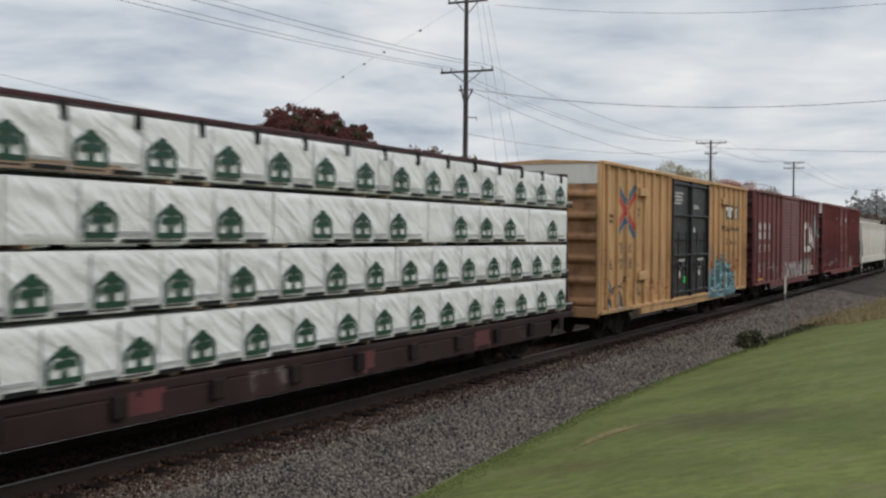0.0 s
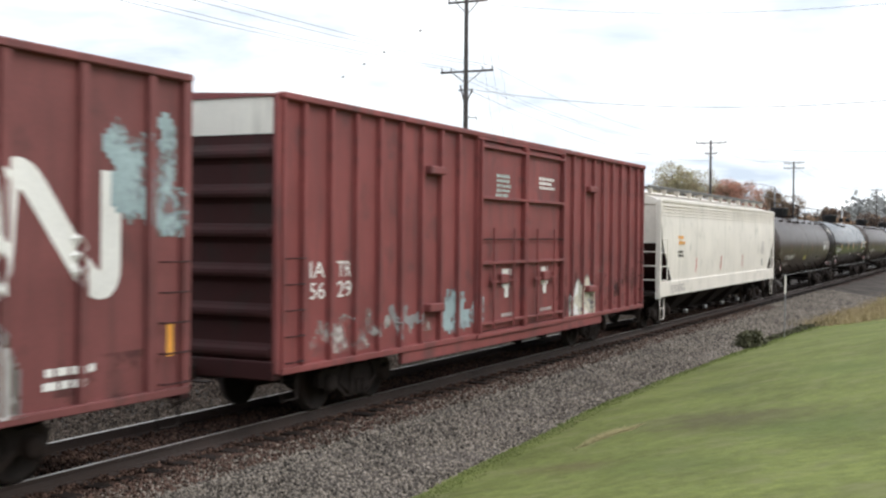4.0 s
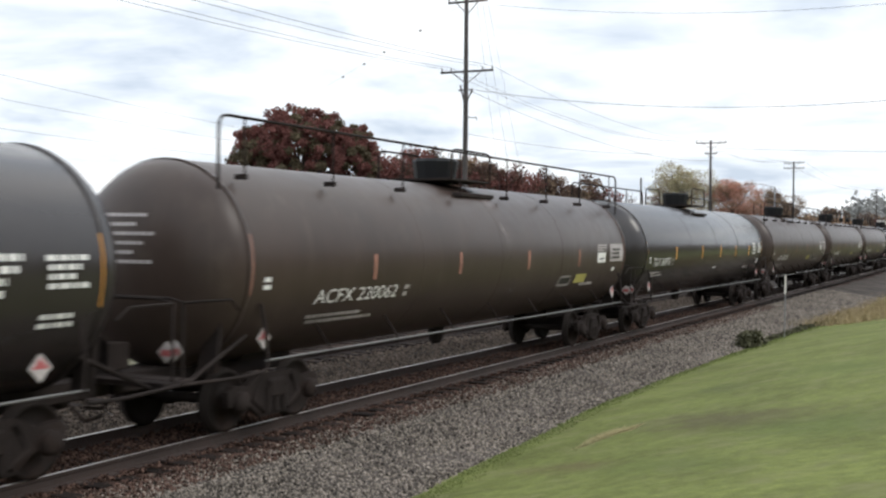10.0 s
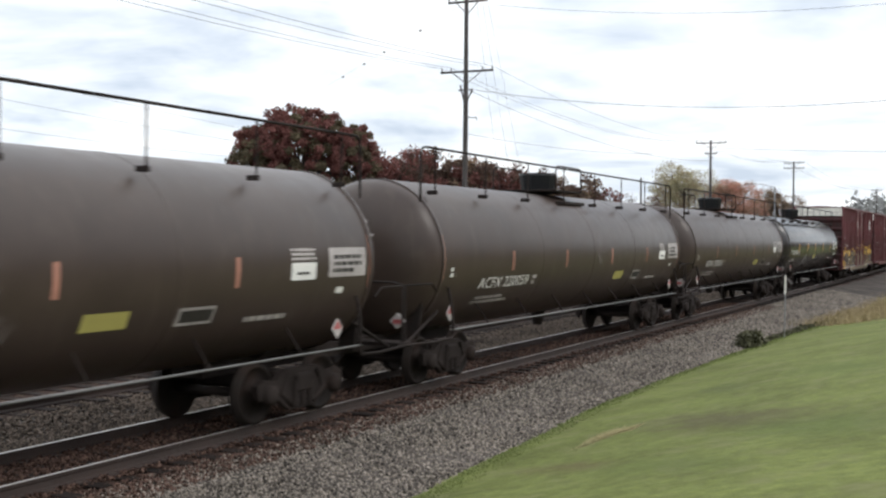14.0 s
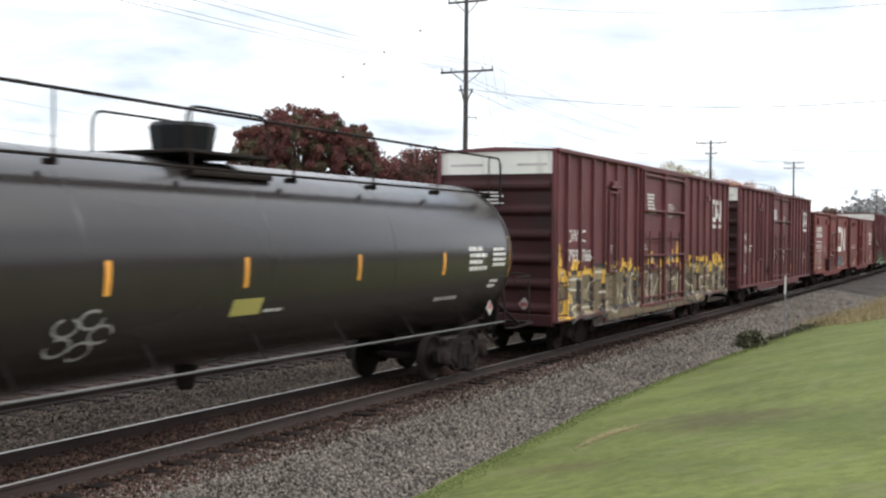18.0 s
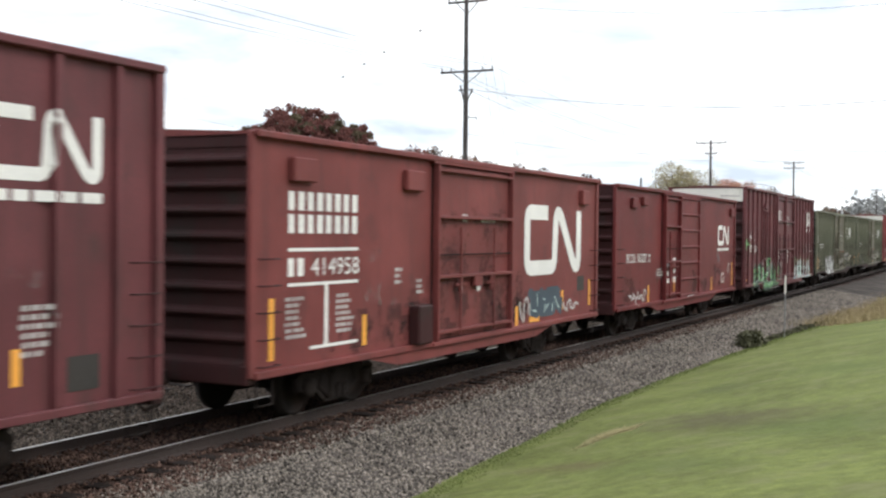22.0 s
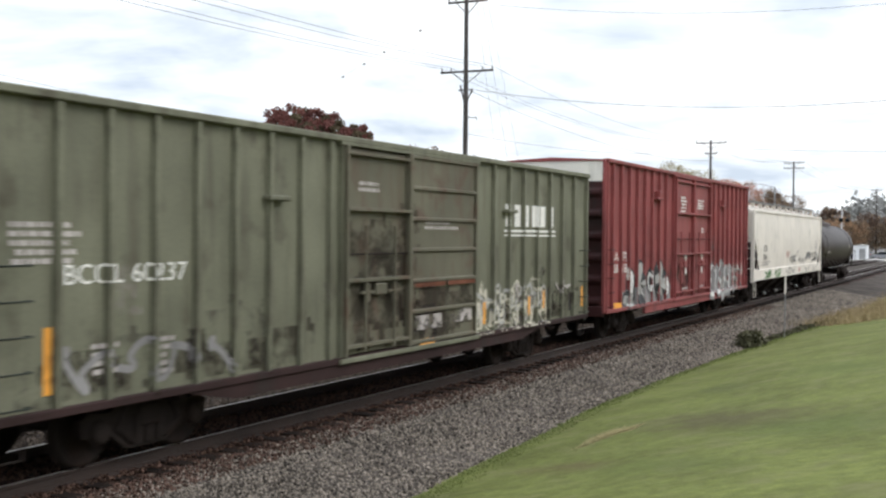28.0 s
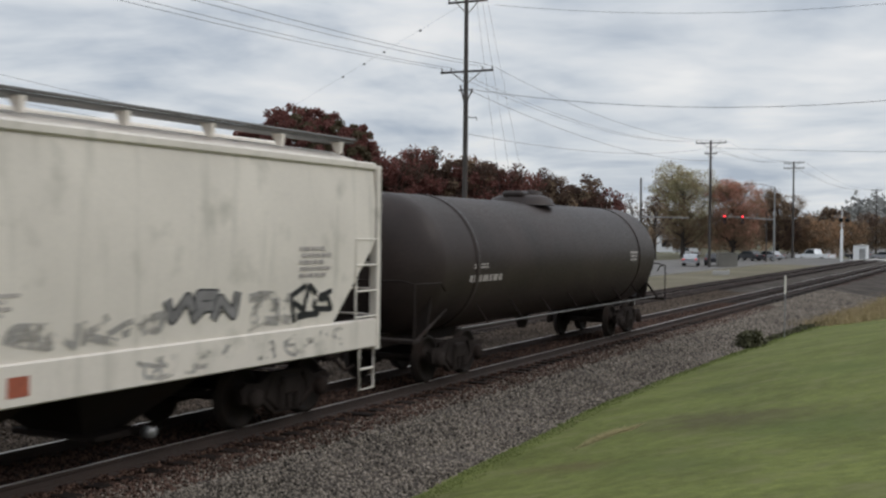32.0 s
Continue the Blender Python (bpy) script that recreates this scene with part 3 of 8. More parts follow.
def make_grass():
    rng = np.random.default_rng(5)
    n = 12000
    y = 4.5 + 46 * rng.random(n) ** 1.6
    lo = edge_x(y) - 0.03
    x = lo + 0.5 * rng.random(n) ** 1.3
    z = lawn_z(x, y)
    h = rng.uniform(0.010, 0.022, n) * np.where(x < edge_x(y) + 0.25, 1.6, 1.0)
    w = 0.005 + 0.0005 * y
    a = rng.uniform(0, 6.28, n)
    lean = rng.normal(0, 0.035, (n, 2))
    base = np.stack([x, y, z - 0.01], -1)
    off = np.stack([np.cos(a) * w, np.sin(a) * w, np.zeros(n)], -1)
    tip = base + np.stack([lean[:, 0], lean[:, 1], h + 0.01], -1)
    ob = new("grass_blades", soup("grass_blades", np.stack([base - off, base + off, tip], 1), [M["blade"]]))
    tagged(ob, "short green grass blades of the mown lawn", "grass", kind="stuff")
    # dry tall grass and weeds where the lawn runs out
    n = 26000
    y = rng.uniform(44, 84, n)
    x = edge_x(y) + rng.normal(0.6, 0.9, n)
    z = lawn_z(x, y)
    h = rng.uniform(0.08, 0.42, n)
    a = rng.uniform(0, 6.28, n)
    base = np.stack([x, y, z - 0.02], -1)
    off = np.stack([np.cos(a) * 0.012, np.sin(a) * 0.012, np.zeros(n)], -1)
    tip = base + np.stack([rng.normal(0, 0.15, n), rng.normal(0, 0.15, n), h], -1)
    ob = new("dry_grass", soup("dry_grass", np.stack([base - off, base + off, tip], 1), [M["straw"]]))
    tagged(ob, "tall straw-coloured dry grass at the lawn's end", "dry grass", kind="stuff")
    # dark weeds by the marker post
    n = 5000
    y = np.concatenate([rng.normal(35.2, 0.16, n * 2 // 3), 36.0 + 16 * rng.random(n - n * 2 // 3)])
    x = edge_x(y) + rng.normal(-0.12, 0.13, n)
    z = lawn_z(x, y)
    h = rng.uniform(0.02, 1, n) * np.where(np.abs(y - 35.2) < 0.8, 0.46, 0.10)
    c = np.stack([x, y, z + h], -1)
    d1, d2 = rng.normal(0, 0.05, (n, 3)), rng.normal(0, 0.05, (n, 3))
    ob = new("weeds", soup("weeds", np.stack([c - d1, c + d2, c + d1], 1), [M["weed"]]))
    tagged(ob, "low dark weeds along the lawn's edge", "weeds", kind="stuff")
    # worn straw patch in the lawn
    n = 6500
    x = CLIP_X + np.clip(rng.normal(0, 0.11, n), -0.22, 0.22) + 0.05 * np.sin(np.arange(n))
    y = CLIP_Y + (x - CLIP_X) * 1.5 + rng.normal(0, 0.22, n) * (1 + 0.6 * np.sin(9 * x))
    z = lawn_z(x, y)
    a = rng.uniform(0, 6.28, n)
    base = np.stack([x, y, z], -1)
    off = np.stack([np.cos(a) * 0.007, np.sin(a) * 0.007, np.zeros(n)], -1)
    tip = base + np.stack([rng.normal(0, 0.05, n), rng.normal(0, 0.05, n), rng.uniform(0.005, 0.022, n)], -1)
    ob = new("dry_clippings", soup("dry_clippings", np.stack([base - off, base + off, tip], 1), [M["thatch"]]))
    tagged(ob, "small patch of dry grass clippings on the lawn", "grass clippings", kind="stuff")


RAIL = [(-0.075, -0.17), (0.075, -0.17), (0.075, -0.155), (0.012, -0.135), (0.01, -0.045), (0.036, -0.035), (0.036, -0.004), (-0.036, -0.004), (-0.036, -0.035),
        (-0.01, -0.045), (-0.012, -0.135), (-0.075, -0.155)]


def make_track(cx, ties_as_parts, y1):
    track = empty("railway_track", label="railway track of rusty rails on dark timber ties", category="railway track", kind="structure")
    track.location.z = RAIL_TOP
    for s in (-0.753, 0.753):
        rail = part("rail", Geo().prism([(cx + s + a, b) for a, b in RAIL], 1, -60, y1), M["rail"], track)
        part("rail_head", Geo().box(cx + s - 0.022, cx + s + 0.022, -60, y1, -0.004, 0.0), M["rail_top" if ties_as_parts else "rail_dull"], rail, "polished running surface")
    rnd = random.Random(int(-cx * 10))
    n = 300
    me = Geo().box(-1.3, 1.3, -0.115, 0.115, -0.36, -0.165, 0.012).mesh("tie", M["tie"])
    plate = Geo()
    for i in range(n if ties_as_parts else 0):
        y = 4 + i * 0.52
        tie = new("tie", me)
        tie.parent = track
        tie.matrix_basis = pose(cx + rnd.uniform(-0.05, 0.05), y + rnd.uniform(-0.02, 0.02), rnd.uniform(-0.015, 0.01), 0, 0, rnd.uniform(-1, 1))
        for s in (-0.753, 0.753):
            plate.box(cx + s - 0.17, cx + s + 0.17, y - 0.09, y + 0.09, -0.166, -0.15)
    rest = Geo()
    ys = np.arange(4 + n * 0.52, 420, 0.6) if ties_as_parts else np.arange(4, 260, 0.6)
    for y in [*ys, *np.arange(-30, 3.6, 0.52)]:
        rest.box(cx - 1.3, cx + 1.3, y - 0.115, y + 0.115, -0.36, -0.165 + rnd.uniform(-0.01, 0.01))
    tagged(part("distant_ties", rest, M["tie"], track, fix=False), kind="stuff")
    if ties_as_parts:
        tagged(part("tie_plates", plate, M["rail"], track, fix=False), kind="stuff")


# ---------------------------------------------------------------- trees
def make_tree(x, y, height, width, mats, seed, bare=0.0, leaf=0.30, count=5200, trunk_h=0.22, dome=0):
    rng, rnd = np.random.default_rng(seed), random.Random(seed)
    z0 = -0.62
    tree = empty("tree", pose(x, y, z0), label=mats[2], category="tree", group="autumn trees beyond the railway")
    H, R = height - z0, width / 2
    g = Geo()
    r0 = 0.028 * H
    g.tube([(0, 0, -0.1), (0.1 * rnd.uniform(-1, 1), 0, H * trunk_h), (rnd.uniform(-0.2, 0.2), rnd.uniform(-0.2, 0.2), H * 0.55), (0, 0, H * 0.88)], [r0, r0 * 0.8, r0 * 0.5, r0 * 0.12], 8)
    lobes = []
    for i in range(dome):                          # a close, rounded crown of many small lobes
        a, up = 2.4 * i + rnd.uniform(-0.2, 0.2), -0.45 + 1.4 * (i + 0.5) / dome
        out = R * 0.80 * math.sqrt(max(0.0, 1 - up ** 4)) * rnd.uniform(0.90, 1.04) * (rnd.random() ** 0.4 if up > 0.8 else 1.0)
        p = Vector((math.cos(a) * out, math.sin(a) * out, H * (0.47 + 0.45 * up)))
        g.tube([(0, 0, H * max(trunk_h, 0.3 + 0.3 * up)), p], [r0 * 0.3, r0 * 0.07], 5)
        lobes.append((p, R * rnd.uniform(0.19, 0.25)))
    for i in range(0 if dome else 16):
        a, zz = 2.4 * i + rnd.uniform(-0.4, 0.4), trunk_h + 0.12 + 0.62 * ((i + 0.5) / 16) + rnd.uniform(-0.04, 0.04)
        out = R * (0.66 * math.sin(math.pi * min(1, max(0.08, (zz - trunk_h * 0.6) / (1.06 - trunk_h * 0.6)))) ** 0.5) * rnd.uniform(0.78, 1.0)
        p = Vector((math.cos(a) * out, math.sin(a) * out, H * zz))
        s = Vector((0, 0, H * max(trunk_h, zz - 0.2)))
        mid = s.lerp(p, 0.55) + Vector((0, 0, -0.03 * H))
        g.tube([s, mid, p], [r0 * 0.4, r0 * 0.25, r0 * 0.07], 5)
        lobes.append((p, R * rnd.uniform(0.42, 0.55)))
        for _ in range(2):
            q = p + Vector((rnd.uniform(-1, 1), rnd.uniform(-1, 1), rnd.uniform(0.2, 1))) * R * (0.4 if bare else 0.22)
            g.tube([p.lerp(mid, 0.3), q], [r0 * 0.12, r0 * 0.03], 4)
    lobes.append((Vector((0, 0, H * 0.80)), R * 0.36))
    part("trunk", g, M["bark"], tree)
    # leaves sit in clumps over the skin of every lobe, each clump of one colour
    per = int(count * (1 - bare) / len(lobes))
    pts, tone = [], []
    for p, r in lobes:
        k = max(10, int(34 * (r / 2.0) ** 2))
        d = rng.normal(size=(k, 3))
        d /= np.linalg.norm(d, axis=1)[:, None]
        heart = np.array(p)[None] + d * r * rng.uniform(0.55, 0.92, (k, 1)) * np.array([1, 1, 0.85])
        which = rng.integers(0, k, per)
        off = rng.normal(size=(per, 3))
        off /= np.linalg.norm(off, axis=1)[:, None]
        pts.append(heart[which] + off * (0.31 * r) * rng.random((per, 1)) ** 0.45 * np.array([1, 1, 0.8]))
        # low clumps favour the second colour; in red crowns it also paints in shade
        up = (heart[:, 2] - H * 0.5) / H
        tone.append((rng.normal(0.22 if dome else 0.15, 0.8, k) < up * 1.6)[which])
    c = np.concatenate(pts)
    n = len(c)
    u, w = rng.normal(size=(n, 3)), rng.normal(size=(n, 3))
    u /= np.linalg.norm(u, axis=1)[:, None]
    w -= (w * u).sum(1)[:, None] * u
    w /= np.linalg.norm(w, axis=1)[:, None]
    s = (leaf * rng.uniform(0.5, 1.15, n))[:, None]
    quad = np.stack([c - u * s * 0.6, c - w * s * 0.4, c + u * s * 0.6, c + w * s * 0.4], 1)
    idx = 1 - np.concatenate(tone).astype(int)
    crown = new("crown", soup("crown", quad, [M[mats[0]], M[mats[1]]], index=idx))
    crown.parent = tree
    return tree


RED = ("leaf_red", "leaf_maroon", "broad tree with dark red autumn leaves")
CRIMSON = ("leaf_red", "leaf_bronze", "broad dome of dense dark red and bronze leaves")
MAROON = ("leaf_maroon", "leaf_brown", "rounded tree with brownish maroon leaves")
ORANGE = ("leaf_orange", "leaf_brown", "street tree with orange autumn leaves")
RUSSET = ("leaf_russet", "leaf_brown", "low street tree with dull ochre leaves")
OLIVE = ("leaf_olive", "leaf_brown", "street tree with thinning olive-yellow leaves")


def make_trees():
    make_tree(-41.8, 63.0, 11.7, 11.0, CRIMSON, 21, count=130000, trunk_h=0.10, leaf=0.19, dome=96)
    make_tree(-43.9, 62.8, 8.8, 4.8, MAROON, 23, count=14000, trunk_h=0.12, leaf=0.2)
    make_tree(-39.2, 69.0, 9.2, 8.0, RED, 24, count=30000, trunk_h=0.10, leaf=0.21)
    make_tree(-37.6, 72.0, 9.7, 6.6, RED, 25, count=26000, trunk_h=0.10, leaf=0.21)
    make_tree(-36.0, 74.0, 9.2, 7.6, MAROON, 26, count=30000, trunk_h=0.10, leaf=0.21)
    make_tree(-33.9, 75.5, 9.1, 8.0, RED, 27, count=34000, trunk_h=0.10, leaf=0.21)
    make_tree(-33.4, 82.0, 8.0, 6.6, MAROON, 28, count=26000, trunk_h=0.10, leaf=0.21)
    make_tree(-31.4, 84.5, 8.1, 8.0, MAROON, 29, count=30000, trunk_h=0.10, leaf=0.21)
    make_tree(-29.8, 87.0, 7.3, 6.4, RED, 30, count=26000, trunk_h=0.10, leaf=0.21)
    make_tree(-50.0, 165.0, 8.6, 6.4, MAROON, 31, bare=0.78, leaf=0.2, count=9000)
    make_tree(-47.0, 166.6, 9.0, 5.6, MAROON, 39, bare=0.72, leaf=0.2, count=9000)
    make_tree(-46.9, 183.0, 14.9, 12.6, OLIVE, 32, leaf=0.2, count=42000, trunk_h=0.13)
    make_tree(-39.6, 186.9, 13.0, 10.6, ORANGE, 33, leaf=0.2, count=36000, trunk_h=0.12)
    make_tree(-33.9, 195.2, 11.2, 9.4, ("leaf_brown", "leaf_maroon", "street tree with brownish green leaves"), 34, leaf=0.2, count=30000, trunk_h=0.12)
    for x, y, h, w, kind, s in ((-28.6, 200, 6.2, 8.0, RUSSET, 35), (-31.5, 205, 5.6, 7.0, MAROON, 36), (-27.0, 230, 7.0, 7.0, RUSSET, 37), (-31.0, 242, 10.0, 6.0, MAROON, 38),
                                (-24.5, 262, 8.0, 9.0, MAROON, 40), (-20.5, 280, 8.5, 8.0, OLIVE, 41), (-52, 205, 8.0, 9.0, MAROON, 42), (-46, 215, 7.0, 8.0, RUSSET, 43)):
        make_tree(x, y, h, w * 1.2, kind, s, leaf=0.26, count=13000, trunk_h=0.1)


# ---------------------------------------------------------------- poles and wires
def crossarm(g, z, half, yoff=0.0):
    g.box(-half, half, -0.06 + yoff, 0.06 + yoff, z - 0.06, z + 0.06, 0.01)


def utility_pole(x, y, top, arms, label, brace=True):
    pole = empty("utility_pole", pose(x, y, -0.62), label=label, category="utility pole", group="poles along the street")
    H = top + 0.62
    part("pole_shaft", Geo().tube([(0, 0, 0), (0.03, 0, H * 0.5), (0, 0, H)], [0.17, 0.15, 0.11], 10), M["pole"], pole)
    for z, half in arms:
        h = z + 0.62
        arm = part("crossarm", Geo().box(-half, half, 0.10, 0.22, h - 0.06, h + 0.06, 0.012), M["pole"], pole)
        if brace:
            part("brace", Geo().tube([(-half * 0.55, 0.16, h - 0.05), (0, 0.16, h - 0.75), (half * 0.55, 0.16, h - 0.05)], 0.03, 5), M["pole"], arm)
        for k in (-0.95, -0.6, 0.6, 0.95):
            g = Geo().lathe([(0, 0.02), (0.06, 0.05), (0.1, 0.05), (0.14, 0.025), (0.18, 0.045), (0.22, 0.0)], 2, (half * k, 0.16, h + 0.06), 8)
            part("insulator", g, M["insulator"], arm)
    return pole


def wire(a, b, sag, r=0.014):
    a, b = Vector(a), Vector(b)
    pts = [a.lerp(b, k / 14) - Vector((0, 0, 4 * sag * (k / 14) * (1 - k / 14))) for k in range(15)]
    ob = part("overhead_wire", Geo().tube(pts, r, 4, False), M["wire"], fix=False)
    return tagged(ob, "thin dark overhead cable strung between the poles", "overhead wire", group="overhead wires")


WIRES_FAR = (((-56.3, 45.2, 13.0), (-57.5, 100.0, 11.2)), ((-56.3, 45.2, 11.4), (-57.5, 100.0, 10.4)), ((-56.3, 45.2, 9.4), (-57.5, 100.0, 9.6)))
GUY_X = -27.0


def make_poles():
    p1 = utility_pole(-29.0, 61.1, 19.5, [(12.75, 1.75), (16.95, 1.3)], "tall weathered timber utility pole with two crossarms")
    part("bracket", Geo().tube([(-0.35, 0, 12.55), (-0.1, 0, 11.6)], 0.05, 5).tube([(0.45, 0, 12.2), (0.1, 0, 11.6)], 0.05, 5).box(-0.45, 0.5, -0.04, 0.04, 12.2, 12.28), M["pole"], p1)
    part("bracket", Geo().tube([(0.1, 0, 10.6), (0.75, 0, 10.55), (0.8, 0, 10.35)], 0.03, 5), M["pole"], p1)
    utility_pole(-29.8, 128.1, 13.9, [(13.6, 1.75), (12.4, 0.7)], "timber utility pole with a wide crossarm")
    utility_pole(-28.3, 175.8, 14.4, [(14.2, 1.5), (13.4, 1.5)], "timber utility pole with double crossarms")
    utility_pole(-26.0, 277.5, 14.4, [(14.0, 1.2)], "distant timber utility pole")
    arm_pole = utility_pole(-43.2, 146.0, 10.7, [], "dark pole with a long signal arm", False)
    part("signal_arm", Geo().tube([(0, 0, 6.1), (5.8, 2.9, 6.0)], [0.12, 0.07], 6), M["steel"], arm_pole)
    utility_pole(-30.0, -12.0, 17.5, [(13.0, 1.75), (16.9, 1.3)], "tall weathered timber utility pole with two crossarms")
    for k, lift in ((-1.66, 0.0), (-1.05, 0.15), (0.95, 0.0), (1.66, 0.2)):
        wire((-29 + k, 61.3, 13.0), (-30 + k, -12, 13.4 + lift), 1.25, 0.011)
    for k in (-1.66, -1.05, 1.66):
        wire((-29 + k, 61.3, 13.0), (-29.8 + k, 128.2, 13.9), 1.4, 0.011)
        wire((-29.8 + k, 128.2, 13.9), (-28.3 + k * 0.85, 175.9, 14.5), 1.0, 0.012)
        wire((-28.3 + k * 0.85, 175.9, 14.5), (-26 + k * 0.7, 277.5, 14.3), 1.6, 0.014)
    wire((-29, 61.1, 11.7), (-29.8, 128.1, 11.6), 1.2, 0.014)
    wire((-28.4, 61.2, 11.6), (6.0, 65.0, 11.6), 1.5, 0.015)
    wire((-27.2, 61.2, 16.6), (6.0, 65.0, 16.4), 1.2, 0.011)
    wire((-29.0, 61.2, 9.0), (-29.8, 128.2, 13.05), 0.9, 0.012)
    wire((-29.8, 128.2, 13.05), (30.0, 150.0, 14.2), 0.9, 0.018)
    # a farther line that runs off behind the trees
    for p, q in WIRES_FAR:
        wire(p, q, 0.4, 0.011)
    # a thin cable with dark markers that runs down from the tall pole behind the trees
    top, foot = Vector((-28.97, 61.1, 16.9)), Vector((-54.6, 80.0, 13.5))
    line = wire(top, foot, 0.0, 0.007)
    for k in (0.20, 0.38, 0.49, 0.62):
        p = top.lerp(foot, k)
        part("cable_marker", Geo().lathe([(-0.12, 0.0), (-0.06, 0.06), (0.06, 0.06), (0.12, 0.0)], 0, p - Vector((0, 0, 0.05)), 8), M["wire"], line, "small dark marker on the cable")
    # guy cables that come down beside the tall pole
    for k in range(3):
        wire((-28.4 + 0.35 * k, 61.3, 16.9), (GUY_X + 0.75 * k, 64.0 + 0.8 * k, -0.62), 0.05, 0.008)
    utility_pole(6.0, 65.0, 17.5, [(16.2, 1.3), (11.4, 1.3)], "timber utility pole with two crossarms")
    utility_pole(30.0, 150.0, 15.0, [(14.0, 1.3)], "timber utility pole with a crossarm")
    utility_pole(-57.5, 100.0, 11.4, [(11.2, 1.0)], "timber utility pole with a crossarm")
    utility_pole(-56.3, 45.2, 14.0, [(13.0, 1.3)], "timber utility pole with a crossarm")


# ---------------------------------------------------------------- street furniture, vehicles, distance
def make_street():
    post = empty("marker_post", pose(-6.42, 38.56, -0.42), label="slender marker post with a white top at the lawn's edge", category="marker post")
    part("shaft", Geo().box(-0.018, 0.018, -0.012, 0.012, 0, 1.55, 0.004), M["steel"], post)
    part("white_top", Geo().box(-0.030, 0.030, -0.018, 0.018, 1.5, 2.11, 0.006), M["white"], post, "white painted top")
    # traffic signal on a mast arm, with a street lamp
    sig = empty("traffic_signal", pose(-27.9, 158.0, -0.58), label="steel traffic signal pole with a mast arm, red lights lit", category="traffic signal")
    part("signal_pole", Geo().tube([(0, 0, 0), (0, 0, 10.4)], [0.15, 0.09], 8), M["steel"], sig)
    part("mast_arm", Geo().tube([(0, 0, 5.9), (-6.2, -3.0, 6.3)], [0.1, 0.05], 6), M["steel"], sig)
    lamp_arm = part("lamp_arm", Geo().tube([(0, 0, 10.3), (-1.6, -0.7, 10.75), (-3.2, -1.4, 10.8)], 0.05, 6), M["steel"], sig)
    part("lamp_head", Geo().box(-3.9, -3.1, -1.75, -1.45, 10.68, 10.82, 0.03), M["steel"], lamp_arm)
    part("side_post", Geo().tube([(-1.6, 3.0, 0), (-1.6, 3.0, 7.0)], [0.1, 0.08], 6), M["pole"], sig)
    for k in (0.62, 0.98):
        hx, hy = -6.2 * k, -3.0 * k
        head = part("signal_head", Geo().box(hx - 0.18, hx + 0.18, hy - 0.32, hy - 0.1, 5.3, 6.5, 0.03), M["black"], sig)
        part("red_lens", Geo().lathe([(-0.03, 0.0), (-0.03, 0.12), (0.0, 0.13)], 1, (hx, hy - 0.33, 6.28), 12), M["lamp_red"], head, "red signal light, lit")
        for z in (5.9, 5.52):
            part("lens", Geo().lathe([(-0.02, 0.0), (-0.02, 0.14), (0.0, 0.15)], 1, (hx, hy - 0.33, z), 12), M["lamp_off"], head)
    cr = empty("crossing_signal", pose(-19.1, 158.0, -0.6), label="silver level-crossing signal mast with cross-arm lamps", category="crossing signal")
    part("mast", Geo().tube([(0, 0, 0), (0, 0, 4.6), (0, 0, 4.7), (0, 0, 7.4)], [0.19, 0.17, 0.08, 0.06], 10), M["building_white"], cr)
    part("crossbuck", Geo().box(-0.35, 0.35, -0.16, -0.12, 5.1, 5.25), M["concrete"], cr, m=pose(0, 0, 0))
    part("cantilever", Geo().tube([(0, 0, 6.2), (-1.0, 0, 6.3)], 0.05, 6).tube([(0, 0, 6.7), (-1.0, 0, 6.35)], 0.035, 6), M["steel"], cr)
    for k in (-0.45, 0.45):
        part("flasher", Geo().lathe([(-0.05, 0.0), (-0.05, 0.14), (0.05, 0.3), (0.12, 0.06)], 1, (k * 0.9 + 0.3, -0.2, 5.9), 12), M["black"], cr)
    hut = empty("signal_hut", pose(-17.5, 166.0, -0.62), label="small white metal equipment hut beside the crossing", category="equipment hut")
    part("hut_wall", Geo().box(-0.9, 0.9, -1, 1, 0, 2.5, 0.02), M["building_white"], hut)
    part("hut_roof", Geo().prism([(-1.0, 2.5), (1.0, 2.5), (0, 2.7)], 1, -1.1, 1.1), M["concrete"], hut)
    part("hut_door", Geo().box(-0.1, 0.7, -1.03, -1.0, 0.1, 2.1, 0.005), M["steel"], hut)
    box = empty("utility_cabinet", pose(-28.6, 131.8, -0.60, 0, 0, 26), label="grey-brown metal utility cabinet on a concrete pad", category="utility cabinet")
    part("cabinet_body", Geo().box(-1.1, 1.1, -0.6, 0.6, 0.0, 1.6, 0.03), M["drab"], box)
    part("cabinet_lid", Geo().box(-1.15, 1.15, -0.65, 0.65, 1.6, 1.66, 0.02), M["drab"], box)
    sign = empty("low_sign", pose(-23.0, 103.6, -0.58, 0, 0, 20), label="low pale concrete wall sign on the verge", category="sign")
    part("sign_wall", Geo().box(-0.75, 0.6, -0.15, 0.15, 0, 0.40, 0.03), M["concrete"], sign)
    part("sign_end", Geo().box(0.6, 0.75, -0.17, 0.17, 0, 0.5, 0.03), M["concrete"], sign)
    b = empty("white_building", pose(-66.0, 246.4, -0.62, 0, 0, 20), label="small white building with a flat roof across the street", category="building")
    part("wall", Geo().box(-2.7, 2.7, -4, 4, 0, 3.7), M["building_white"], b)
    part("roof", Geo().box(-2.9, 2.9, -4.2, 4.2, 3.7, 3.9, 0.03), M["concrete"], b)
    win = part("window", Geo().box(-2.2, -0.4, -4.04, -3.98, 1.2, 2.6), M["glass"], b)
    part("lintel", Geo().box(-2.3, -0.3, -4.07, -4.0, 2.6, 2.7), M["concrete"], win)
